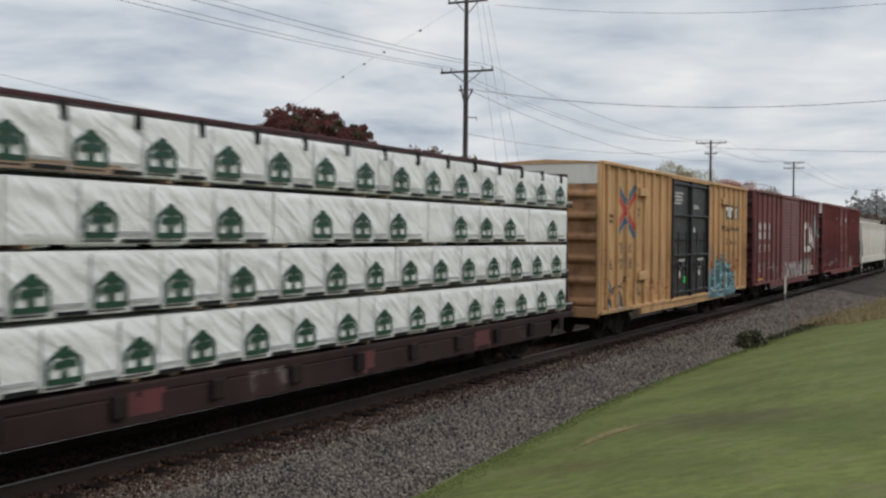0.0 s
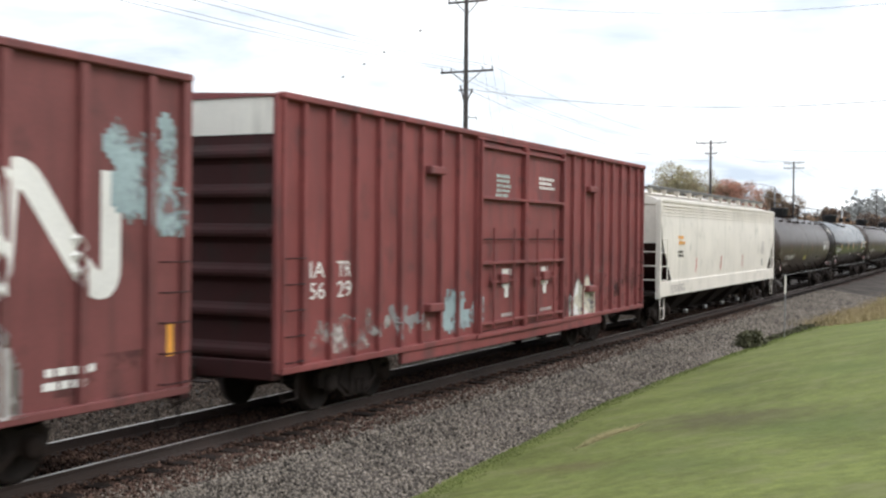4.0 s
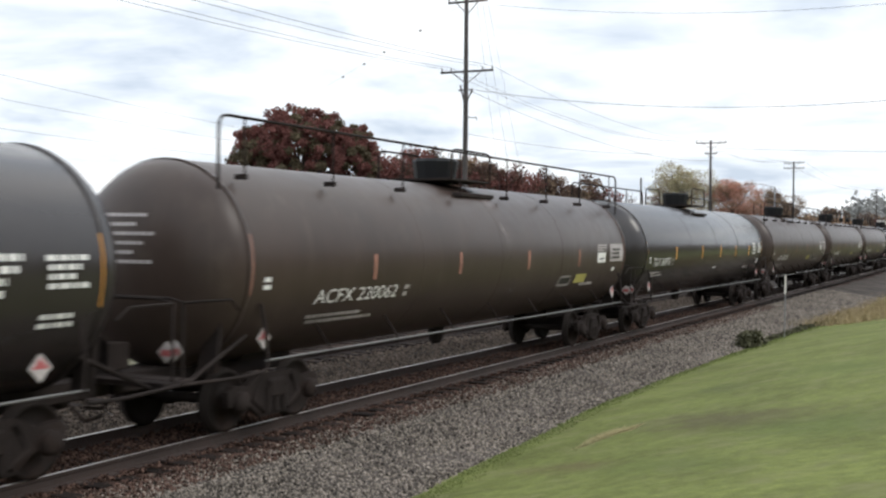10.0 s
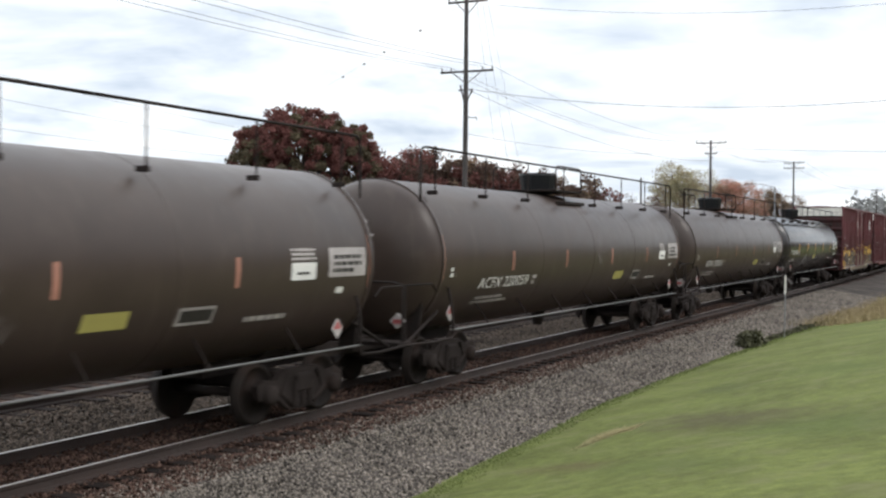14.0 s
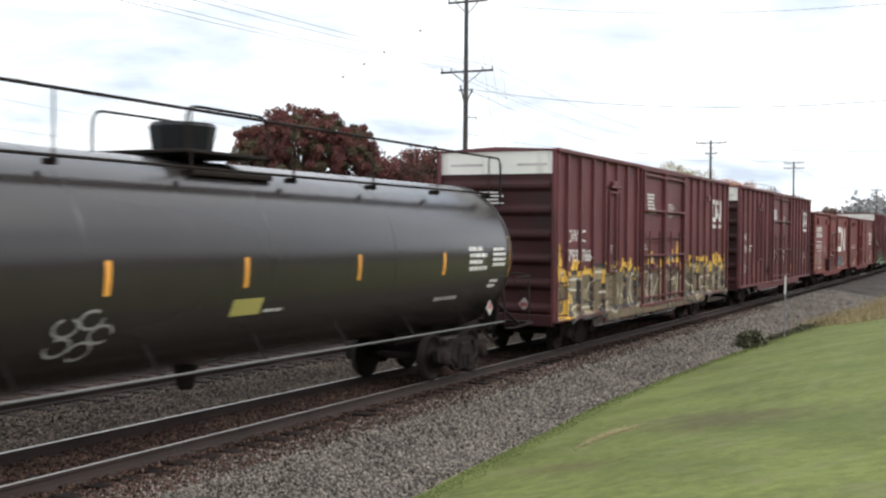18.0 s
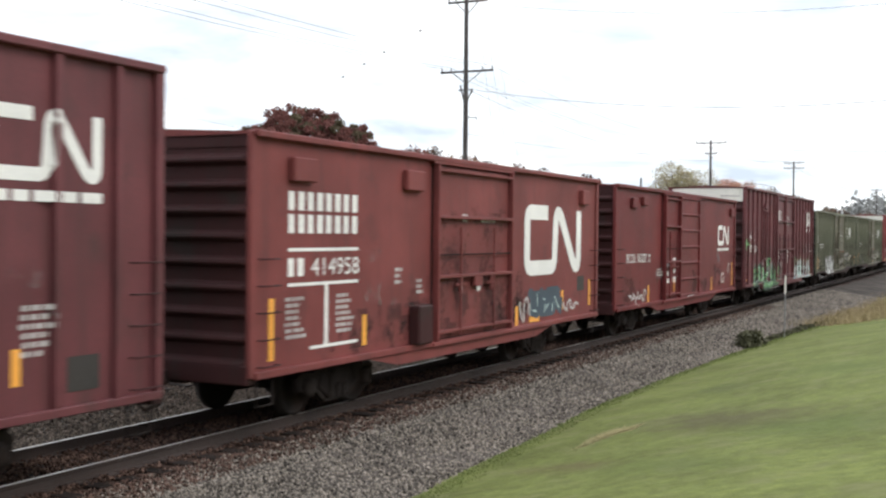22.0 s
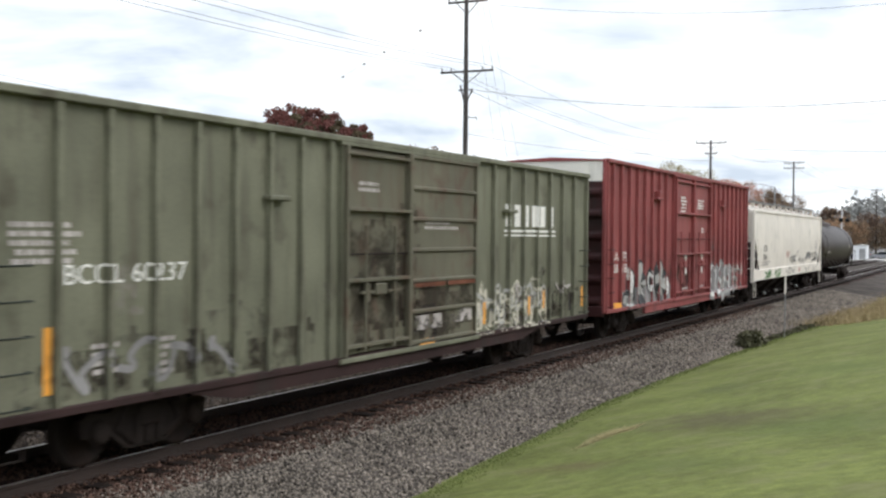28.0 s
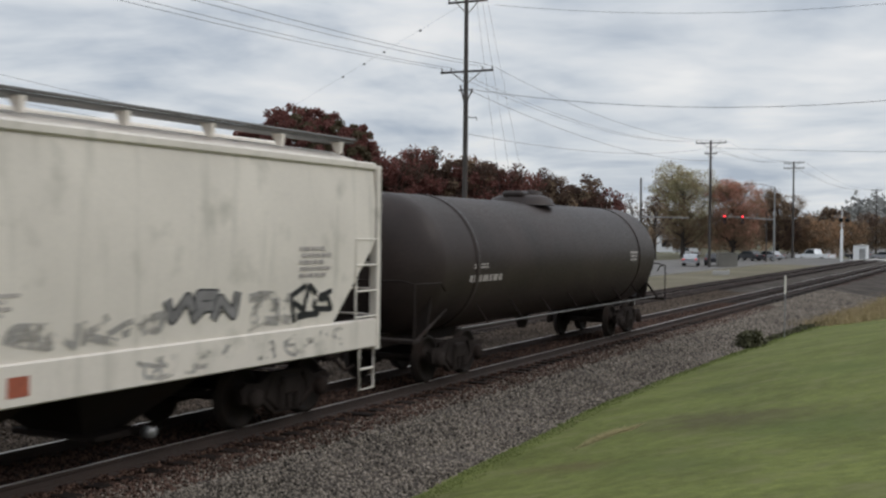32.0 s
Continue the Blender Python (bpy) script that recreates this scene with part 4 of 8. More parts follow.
    part("sill", Geo().box(-2.3, -0.3, -4.07, -4.0, 1.1, 1.2), M["concrete"], win)
    part("door", Geo().box(0.8, 1.8, -4.05, -3.98, 0, 2.1), M["steel"], b)


def road_vehicle(x, y, turn, paint, label, pickup=False, lit=False):
    v = empty("pickup_truck" if pickup else "car", pose(x, y, -0.55, 0, 0, turn), label=label, category="pickup truck" if pickup else "car", group="vehicles waiting at the crossing")
    L, W = (2.8, 0.98) if pickup else (2.25, 0.88)
    if pickup:
        side = [(-L, 0.5), (-L, 1.05), (-0.5, 1.08), (1.55, 1.05), (L, 0.95), (L, 0.45)]
        top = [(-0.5, 1.08), (-0.3, 1.75), (0.85, 1.78), (1.55, 1.05)]
    else:
        side = [(-L, 0.4), (-L, 0.9), (-1.6, 0.95), (1.1, 0.92), (L, 0.75), (L, 0.38)]
        top = [(-1.75, 0.94), (-1.15, 1.42), (0.3, 1.45), (1.1, 0.92)]
    body = part("body", Geo().prism(side, 1, -W, W), paint, v)
    part("cabin", Geo().prism(top, 1, -W + 0.1, W - 0.1), paint, v)
    for s in (-1, 1):
        g = [(a * 0.9 + 0.02 * s * 0, b * 0.93 + 0.09) for a, b in top]
        part("side_window", Geo().prism(g, 1, s * (W - 0.105), s * (W - 0.092)), M["glass"], v)
        part("headlight", Geo().box(L - 0.06, L + 0.015, s * W * 0.72 - 0.15, s * W * 0.72 + 0.15, 0.62, 0.78, 0.01), M["mark"], body)
        part("tail_light", Geo().box(-L - 0.015, -L + 0.05, s * W * 0.8 - 0.12, s * W * 0.8 + 0.12, 0.72, 0.92, 0.01), M["lamp_tail"] if lit else M["placard"], body)
        for k in (-0.62, 0.62):
            wheel = part("wheel", Geo().lathe([(-0.11, 0.2), (-0.11, 0.33), (0.11, 0.33), (0.11, 0.2)], 1, (k * L, s * (W - 0.1), 0.34), 16), M["tyre"], v)
            part("rim", Geo().lathe([(-0.1, 0.0), (-0.1, 0.2), (0.1, 0.2), (0.1, 0.0)], 1, (k * L, s * (W - 0.1), 0.34), 12), M["steel"], wheel)
    return v


def make_vehicles():
    road_vehicle(-24.4, 172.0, 152, M["car_white"], "white pickup truck standing at the crossing road", True)
    road_vehicle(-20.0, 190.0, 150, M["car_dark"], "dark car behind the white pickup truck")
    road_vehicle(-33.2, 167.5, 150, M["car_dark"], "dark car waiting on the street")
    road_vehicle(-30.6, 169.0, 150, M["car_silver"], "silver car waiting on the street")
    road_vehicle(-32.6, 131.0, 100, M["car_silver"], "silver car seen from behind with its tail lights on", lit=True)
    road_vehicle(-31.2, 136.0, 100, M["car_dark"], "dark car waiting beside the timber pole")
    road_vehicle(-47.5, 190.0, 130, M["car_white"], "white car parked beyond the street trees")
    road_vehicle(-16.0, 184.0, 160, M["car_silver"], "silver car beyond the crossing")


def make_distance():
    rnd = random.Random(9)
    rng = np.random.default_rng(9)
    city = empty("distant_mill", pose(-104, 953, -0.64), label="hazy grey industrial towers far away on the horizon", category="distant buildings")
    for x, w, h in ((-34, 9, 17), (-27, 5, 21), (-21, 6, 26), (-13, 8, 22), (-7, 5, 27), (-0.5, 4.0, 33), (3.5, 4.5, 36), (9, 6, 26), (15, 4, 31), (21, 6, 24), (27, 7, 20), (35, 8, 23), (43, 7, 18), (-46, 9, 13)):
        h *= 0.86
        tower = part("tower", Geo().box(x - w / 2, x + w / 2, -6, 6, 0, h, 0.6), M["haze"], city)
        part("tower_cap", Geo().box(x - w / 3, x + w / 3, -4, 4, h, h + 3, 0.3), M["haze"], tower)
    # belt of woods far off, one uneven mass of clumps
    n = 36000
    y = rng.uniform(420, 760, n)
    x = -0.107 * y + np.where(np.arange(n) % 2 == 0, rng.normal(0, 1, n) * 22, rng.normal(0, 1, n) * 70)
    h = 3.5 + 5 * (0.5 + 0.5 * np.sin(x * 0.11)) * rng.random(n) + 3.5 * rng.random(n) * (np.sin(x * 0.05 + 1) > 0)
    h *= 1 + 0.9 * np.exp(-((x + 0.107 * y) / 22) ** 2)
    c = np.stack([x, y, -0.6 + h * rng.random(n) ** 0.6 * 1.35], -1)
    u, w = np.clip(rng.normal(size=(n, 3)), -1.4, 1.4) * 0.75, np.clip(rng.normal(size=(n, 3)), -1.4, 1.4) * 0.6
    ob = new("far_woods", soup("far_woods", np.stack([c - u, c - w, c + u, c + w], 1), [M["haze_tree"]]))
    tagged(ob, "belt of hazy dark woods in the far distance", "woods", kind="stuff")
    n = 4200
    x = rng.uniform(-420, -50, n)
    y = 330 + rng.uniform(-30, 30, n)
    c = np.stack([x, y, -0.6 + (3 + 3 * np.sin(x * 0.07) ** 2) * rng.random(n) ** 0.6], -1)
    u, w = rng.normal(size=(n, 3)) * 1.0, rng.normal(size=(n, 3)) * 0.8
    ob = new("far_hedge", soup("far_hedge", np.stack([c - u, c - w, c + u, c + w], 1), [M["leaf_brown"]]))
    tagged(ob, "brown-green belt of trees behind the street", "trees", kind="stuff")
    # unseen wood closing the place behind the lawn, added for dark tank reflections
    n = 26000
    y = rng.uniform(-90, 260, n)
    x = rng.uniform(30, 44, n)
    c = np.stack([x, y, -0.6 + (8.5 + 2.5 * np.sin(y * 0.13) + 1.5 * np.sin(y * 0.41)) * rng.random(n) ** 0.7], -1)
    u, w = rng.normal(size=(n, 3)) * 0.55, rng.normal(size=(n, 3)) * 0.45
    ob = new("wood_belt", soup("wood_belt", np.stack([c - u, c - w, c + u, c + w], 1), [M["leaf_maroon"]]))
    tagged(ob, "unseen dark belt of trees added beyond the lawn", "trees", kind="stuff")
    xs = np.linspace(-2500, 1500, 60)
    g = Geo()
    v = []
    for x in xs:
        hh = 26 + 14 * math.sin(x * 0.004) + 7 * math.sin(x * 0.013 + 1)
        v += [(x, 2600, -5), (x, 2600, hh), (x, 2900, -5)]
    f = [(3 * i, 3 * i + 3, 3 * i + 4, 3 * i + 1) for i in range(59)] + [(3 * i + 1, 3 * i + 4, 3 * i + 5, 3 * i + 2) for i in range(59)]
    tagged(part("hill_ridge", g.add(v, f, True), M["hill"]), "ridge of hills in the pale blue of distance haze", "hills", kind="structure")


make_ground()
make_trees()
make_poles()
make_street()
make_vehicles()
make_distance()


# ---------------------------------------------------------------- running gear
WHEEL_R = 0.46
WHEELSETS = []                   # (wheelset, its truck's place along the train)
GEAR = {}


def gear_meshes():
    n = 24
    g = Geo().lathe([(-0.9, 0.0), (-0.9, 0.075), (0.9, 0.075), (0.9, 0.0)], 0, (0, 0, 0), 10)
    for s in (-1, 1):
        g.lathe([(s * 0.69, 0.075), (s * 0.69, 0.16), (s * 0.715, 0.37), (s * 0.68, 0.41), (s * 0.68, 0.485), (s * 0.71, 0.485), (s * 0.715, 0.462), (s * 0.815, 0.457),
                 (s * 0.815, 0.40), (s * 0.765, 0.37), (s * 0.76, 0.16), (s * 0.80, 0.13), (s * 0.80, 0.075)], 0, (0, 0, 0), n)
    GEAR["wheelset"] = g.mesh("wheelset", M["wheel"])
    ring = [(-1.18, 0.62), (-1.05, 0.70), (-0.72, 0.66), (-0.42, 0.80), (0.42, 0.80), (0.72, 0.66), (1.05, 0.70), (1.18, 0.62), (1.14, 0.40), (0.66, 0.38), (0.36, 0.17), (-0.36, 0.17), (-0.66, 0.38), (-1.14, 0.40)]
    g = Geo()
    out = [(y * 1.0, z) for y, z in ring]
    g.prism(out, 0, -0.06, 0.05)
    for k in (-0.55, 0.55):                      # raised edges of the casting
        g.tube([(0.05, k * 0.7, 0.74), (0.05, k * 1.05, 0.45), (0.05, k * 0.55, 0.24)], 0.045, 6)
    for k in (-0.89, 0.89):
        g.lathe([(0.0, 0.16), (0.09, 0.15), (0.12, 0.09), (0.13, 0.0)], 0, (0.04, k, 0.46), 12)
    for k in (-0.2, 0.0, 0.2):
        g.lathe([(0.22, 0.085), (0.60, 0.085)], 2, (0.03, k, 0.0), 8)
    GEAR["side_frame"] = g.mesh("side_frame", M["under"])
    GEAR["bolster"] = Geo().box(-1.12, 1.12, -0.22, 0.22, 0.42, 0.72, 0.04).lathe([(0.7, 0.25), (0.86, 0.25), (0.86, 0.0)], 2, (0, 0, 0), 14).mesh("truck", M["under"])
    g = Geo().box(-0.1, 0.1, -0.95, 0.0, 0.76, 0.98, 0.03).box(-0.16, 0.16, -1.12, -0.88, 0.68, 1.02, 0.05)
    g.tube([(0.15, -0.9, 0.7), (0.3, -0.8, 0.5), (0.32, -0.5, 0.55)], 0.03, 5)
    GEAR["coupler"] = g.mesh("coupler", M["under"])


gear_meshes()


def running_gear(car, length, at, u):
    """Two trucks and two couplers; at: distance of a truck's centre from the middle of the car."""
    for s in (-1, 1):
        truck = part("truck", GEAR["bolster"], None, car, "black four-wheel truck", pose(0, s * at, RAIL_TOP))
        for sx in (-1, 1):
            part("side_frame", GEAR["side_frame"], None, truck, m=pose(sx * 1.0, 0, 0, 0, 0, 0 if sx > 0 else 180))
        for k in (-0.89, 0.89):
            ws = part("wheelset", GEAR["wheelset"], None, truck, m=pose(0, k, WHEEL_R))
            WHEELSETS.append((ws, k, u + s * at))
        part("coupler", GEAR["coupler"], None, car, m=pose(0, s * (length / 2 + 0.02), 0, 0, 0, 0 if s < 0 else 180))


# ---------------------------------------------------------------- paint on the cars' sides
def ribbon(geo, path, width, surf, off, step=0.05, taper=False):
    """A painted stroke that follows the side's relief."""
    pts = []
    for (a, b) in zip(path, path[1:]):
        n = max(1, int(math.hypot(b[0] - a[0], b[1] - a[1]) / step))
        pts += [(a[0] + (b[0] - a[0]) * k / n, a[1] + (b[1] - a[1]) * k / n) for k in range(n)]
    pts.append(path[-1])
    v, f = [], []
    for i, p in enumerate(pts):
        a, b = pts[max(0, i - 1)], pts[min(len(pts) - 1, i + 1)]
        d = math.hypot(b[0] - a[0], b[1] - a[1]) or 1
        ny, nz = -(b[1] - a[1]) / d, (b[0] - a[0]) / d
        w = width * (0.45 + 0.55 * math.sin(math.pi * (i + 0.5) / len(pts))) if taper else width
        for k in (-0.5, -0.17, 0.17, 0.5):
            y, z = p[0] + ny * w * k, p[1] + nz * w * k
            v.append((surf(y, z) + off, y, z))
    for i in range(len(pts) - 1):
        f += [(4 * i + k, 4 * i + k + 1, 4 * i + 5 + k, 4 * i + 4 + k) for k in range(3)]
    geo.add(v, f)
    return geo


def rounded(path, r, n=4):
    """A path with its inner corners rounded."""
    out = [path[0]]
    for a, b, c in zip(path, path[1:], path[2:]):
        b2, a2, c2 = Vector(b), Vector(a), Vector(c)
        p, q = b2 + (a2 - b2).normalized() * min(r, (a2 - b2).length / 2), b2 + (c2 - b2).normalized() * min(r, (c2 - b2).length / 2)
        out += [tuple(p.lerp(b2, t).lerp(b2.lerp(q, t), t)) for t in [k / n for k in range(n + 1)]]
    return out + [path[-1]]


def patch(geo, y0, y1, z0, z1, surf, off, seed, keep=0.5, cell=0.07, fade=True):
    """A sprayed field with a ragged outline."""
    sc = random.Random(seed).uniform(0, 50)
    ny, nz = max(1, int((y1 - y0) / cell)), max(1, int((z1 - z0) / cell))
    for j in range(nz):
        z = z0 + (z1 - z0) * j / nz
        for i in range(ny):
            y = y0 + (y1 - y0) * i / ny
            e = min((i + 0.5) / ny, 1 - (i + 0.5) / ny, 0.25) * 4
            e2 = min((j + 0.5) / nz, (1 - (j + 0.5) / nz) if fade else 1, 0.3) / 0.3
            h = noise.noise((y * 1.3 + sc, z * 1.9, sc)) * 0.7 + noise.noise((y * 5 + sc, z * 5, 3 + sc)) * 0.35
            if h + 0.7 * min(e, e2) - 0.5 + keep > 0.35:
                yy, zz = y + (y1 - y0) / ny, z + (z1 - z0) / nz
                geo.add([(surf(y, z) + off, y, z), (surf(yy, z) + off, yy, z), (surf(yy, zz) + off, yy, zz), (surf(y, zz) + off, y, zz)], [(0, 1, 2, 3)])
    return geo


def chunk_strokes(rnd, y, z, w, h):
    """Broad arms of one sprayed sign: a leaning stem and one or two bent arms, no letter."""
    out = []
    a, c = rnd.uniform(0.05, 0.3), rnd.uniform(0.05, 0.35)
    out.append([(y + w * a, z + h * rnd.uniform(0, 0.1)), (y + w * (a + c) / 2, z + h * 0.5), (y + w * c, z + h * rnd.uniform(0.85, 1.0))])
    for k in range(rnd.choice((1, 2, 2))):
        p = [(y + w * rnd.uniform(0.1, 0.4), z + h * rnd.uniform(0.3, 0.95))]
        for i in range(rnd.choice((2, 3))):
            p.append((y + w * rnd.uniform(0.45, 1.0), z + h * rnd.uniform(0.0, 1.0)))
        out.append(p)
    return out


def graffiti(car, y0, y1, z0, z1, surf, seed, fill, outline, cloud=None, shine=None, letters=6, weight=0.3, cloud_keep=0.55, label="spray-painted graffiti", fill2=None):
    """Sprayed signs that overlap one another: a cloud behind, dark outlines, fills in two tones, light edges."""
    rnd = random.Random(seed)
    if cloud:
        tagged(part("graffiti_cloud", patch(Geo(), y0 - 0.15, y1 + 0.15, z0, z1 + (z1 - z0) * 0.12, surf, 0.003, seed, cloud_keep, 0.06), M[cloud], car, label, fix=False), kind="stuff")
    a, b, b2, c = Geo(), Geo(), Geo(), Geo()
    w = (y1 - y0) / letters
    for i in range(letters):
        h = (z1 - z0) * rnd.uniform(0.8, 1.0)
        for j, s in enumerate(chunk_strokes(rnd, y0 + i * w - 0.1 * w, z0 + 0.04 * h, w * 1.25, h * 0.94)):
            s = rounded(s, 0.3 * w)
            o = 0.006 + 0.0012 * (i % 8) + 0.0004 * j
            k = rnd.uniform(0.8, 1.2)
            ribbon(a, s, weight * k * 1.4, surf, o)
            ribbon(b2 if (fill2 and (i + j) % 2) else b, s, weight * k, surf, o + 0.0003, taper=rnd.random() < 0.4)
            if shine and rnd.random() < 0.75:
                n = len(s)
                t = [(p[0] - weight * k * 0.52, p[1] + weight * k * 0.25) for p in (s[: n // 2 + 1] if rnd.random() < 0.5 else s[n // 2 - 1:])]
                ribbon(c, t, 0.045, surf, o + 0.0006)
    tagged(part("graffiti_outline", a, M[outline], car, label, fix=False), kind="stuff")
    tagged(part("graffiti_fill", b, M[fill], car, label, fix=False), kind="stuff")
    if fill2:
        tagged(part("graffiti_fill", b2, M[fill2], car, label, fix=False), kind="stuff")
    if shine:
        tagged(part("graffiti_highlight", c, M[shine], car, label, fix=False), kind="stuff")


def piece(car, y0, y1, z0, z1, surf, seed, fill, shade, line, halo, letters=6, label="spray-painted graffiti", off=0.005, cell=0.036, fill2=None, low=None, thin=1.0):
    """A filled sprayed piece with a bumpy outline: halo, dark rim, and flowing fields and lines inside."""
    s = random.Random(seed).uniform(0, 90)
    bags = {}
    ny = int((y1 - y0) / cell)
    for i in range(ny):
        y = y0 + cell * (i + 0.5)
        k = (y - y0) / (y1 - y0) * letters
        side = min(y - y0, y1 - y)
        top = z0 + (z1 - z0) * (0.80 + 0.10 * math.sin(k * 6.28 + s) + 0.28 * noise.noise((k * 1.7, s, 0.3))) * min(1.0, 0.45 + 1.6 * side)
        foot = low(y) if low else z0
        for j in range(int((top - foot) / cell) + 1):
            z = foot + cell * (j + 0.5)
            rag = 0.03 * noise.noise((y * 9, z * 9, s))
            d = min(top - z, side * 0.8) + rag
            if d < 0:
                continue
            wy, wz = y + 0.30 * noise.noise((y * 1.1, z * 1.6, s)) + 0.35 * (z - z0), z + 0.18 * noise.noise((y * 1.6 + 9, z * 2.0, s))
            b = noise.noise((wy * 2.5, wz * 2.1, s + 7))
            c = noise.noise((wy * 1.7 + 5, wz * 3.4, s + 21))
            if d < 0.05:
                m = halo
            elif d < 0.05 + 0.055 * thin or abs(b) < 0.05 * thin or (thin == 1.0 and abs(b - 0.34) < 0.035):
                m = line
            elif b > 0:
                m = (fill2 or fill) if c > 0.12 else fill
            else:
                m = shade if c < 0.12 else fill
            if not m:
                continue
            a0, a1, e0, e1 = y - cell / 2, y + cell / 2, z - cell / 2, z + cell / 2
            bags.setdefault(m, Geo()).add([(surf(a0, e0) + off, a0, e0), (surf(a1, e0) + off, a1, e0), (surf(a1, e1) + off, a1, e1), (surf(a0, e1) + off, a0, e1)], [(0, 1, 2, 3)])
    for m, g in bags.items():
        tagged(part("graffiti_paint", g, M[m], car, label, fix=False), kind="stuff")


ARMS = (
    (((0, 0), (.12, .5), (.05, 1)), ((.05, .9), (.8, 1), (.75, .55), (.1, .5)), ((.4, .5), (.95, 0))),
    (((.9, .85), (.15, .95), (.1, .55), (.85, .45), (.9, .05), (.05, .0)),),
    (((.05, 0), (.4, 1), (.55, 1), (.95, 0)), ((.25, .35), (.75, .35))),
    (((.1, 1), (.1, .05), (.9, .0)), ((.1, .55), (.7, .6)), ((.1, 1), (.8, 1.05))),
    (((.05, .0), (.1, 1), (.85, .1), (.9, 1)),),
    (((.9, .9), (.3, 1), (.05, .5), (.3, .0), (.95, .1), (.9, .5), (.55, .5)),),
    (((.1, 0), (.05, 1)), ((.9, 1), (.15, .45), (.95, .0))),
)


def wild(car, y0, y1, z0, z1, surf, seed, fill, outline, halo=None, shine=None, letters=5, weight=0.24, rim=0.09, arch=0.0, fill2=None, bend=0.12, lift=0.0,
         label="spray-painted graffiti", low=None, flip=True):
    """A sprayed piece of interlocking signs of no alphabet: halo, rim, fill in two tones and light edges."""
    rnd = random.Random(seed)
    bags = {}
    w = (y1 - y0) / letters
    jit = 0.11 if outline else 0.30
    for i in range(letters):
        t = (i + 0.5) / letters
        foot = low(y0 + w * (i + 0.5)) if low else z0
        top = z1 - arch * (z1 - z0) * abs(2 * t - 1) ** 1.5 - rnd.uniform(0, 0.10) * (z1 - z0)
        arms = ARMS[(i * 3 + seed + rnd.randrange(2)) % len(ARMS)]
        mx, my, lean = flip and rnd.random() < 0.5, flip and rnd.random() < 0.4, rnd.uniform(-0.18, 0.30)
        for j, arm in enumerate(arms):
            pts = []
            for a, b in arm:
                a, b = (1 - a if mx else a) + lean * (b - 0.5) + rnd.uniform(-jit, jit), (1 - b if my else b) + rnd.uniform(-jit, jit) * 0.8
                pts.append((y0 + w * (i - 0.06 + 1.12 * min(1.1, max(-0.1, a))), foot + 0.5 * weight + (top - foot - weight) * b))
            pts = rounded(pts, bend)
            o = 0.005 + lift + 0.0016 * (i % 3) + 0.0003 * j
            k = weight * rnd.uniform(0.85, 1.15)
            if halo:
                ribbon(bags.setdefault(halo, Geo()), pts, k + 2.3 * rim, surf, 0.003 + lift + 0.0002 * (i % 3) + 0.00005 * j)
            if outline:
                ribbon(bags.setdefault(outline, Geo()), pts, k + rim, surf, o)
            ribbon(bags.setdefault(fill2 if fill2 and (i + j) % 2 else fill, Geo()), pts, k, surf, o + 0.0005)
            if shine:
                m = len(pts)
                edge = pts[: m * 2 // 3 + 1] if rnd.random() < 0.5 else pts[m // 3:]
                ribbon(bags.setdefault(shine, Geo()), [(a - k * 0.40, b + k * 0.18) for a, b in edge], 0.20 * weight, surf, o + 0.0009, taper=True)
    for m, g in bags.items():
        tagged(part("graffiti_paint", g, M[m], car, label, fix=False), kind="stuff")


def letter_bars(car, y, z, w, h, n, surf, material="mark", name="name_bar"):
    """A brand name as n plain bars of the letters' size."""
    step = w / n
    for k in range(n):
        a, b = y + k * step, y + k * step + step * (0.60 + 0.04 * (k % 2))
        part(name, ribbon(Geo(), [(a, z + h / 2), (b, z + h / 2)], h, surf, 0.007, 0.04), M[material], car, "plain bar of a name", fix=False)


def tag_scrawl(car, y0, y1, z0, z1, surf, seed, material, n=3, weight=0.05):
    """A quick scribble: one running line that swings and loops, broken now and then."""
    rnd = random.Random(seed)
    g = Geo()
    w, h = (y1 - y0) / n, z1 - z0
    ph, f2, f3 = rnd.uniform(0, 6), rnd.uniform(0.3, 0.5), rnd.uniform(1.6, 2.3)
    steps, path, th = 9 * n, [], 0.0
    for i in range(steps + 1):
        t = i / steps
        th += rnd.uniform(0.45, 1.0)
        amp = 0.30 + 0.20 * math.sin(f2 * th + ph)
        path.append((y0 + (y1 - y0) * t + 0.22 * w * math.sin(f3 * th + ph), z0 + h * (0.5 + amp * math.sin(th) + 0.08 * math.sin(2.7 * th))))
        if rnd.random() < 0.10 and len(path) > 3:
            ribbon(g, rounded(path, 0.12), weight * rnd.uniform(0.8, 1.3), surf, 0.006 + 0.0002 * (i % 5))
            path = []
    if len(path) > 2:
        ribbon(g, rounded(path, 0.12), weight, surf, 0.0065)
    tagged(part("graffiti_tag", g, M[material], car, "scrawled spray tag", fix=False), kind="stuff")


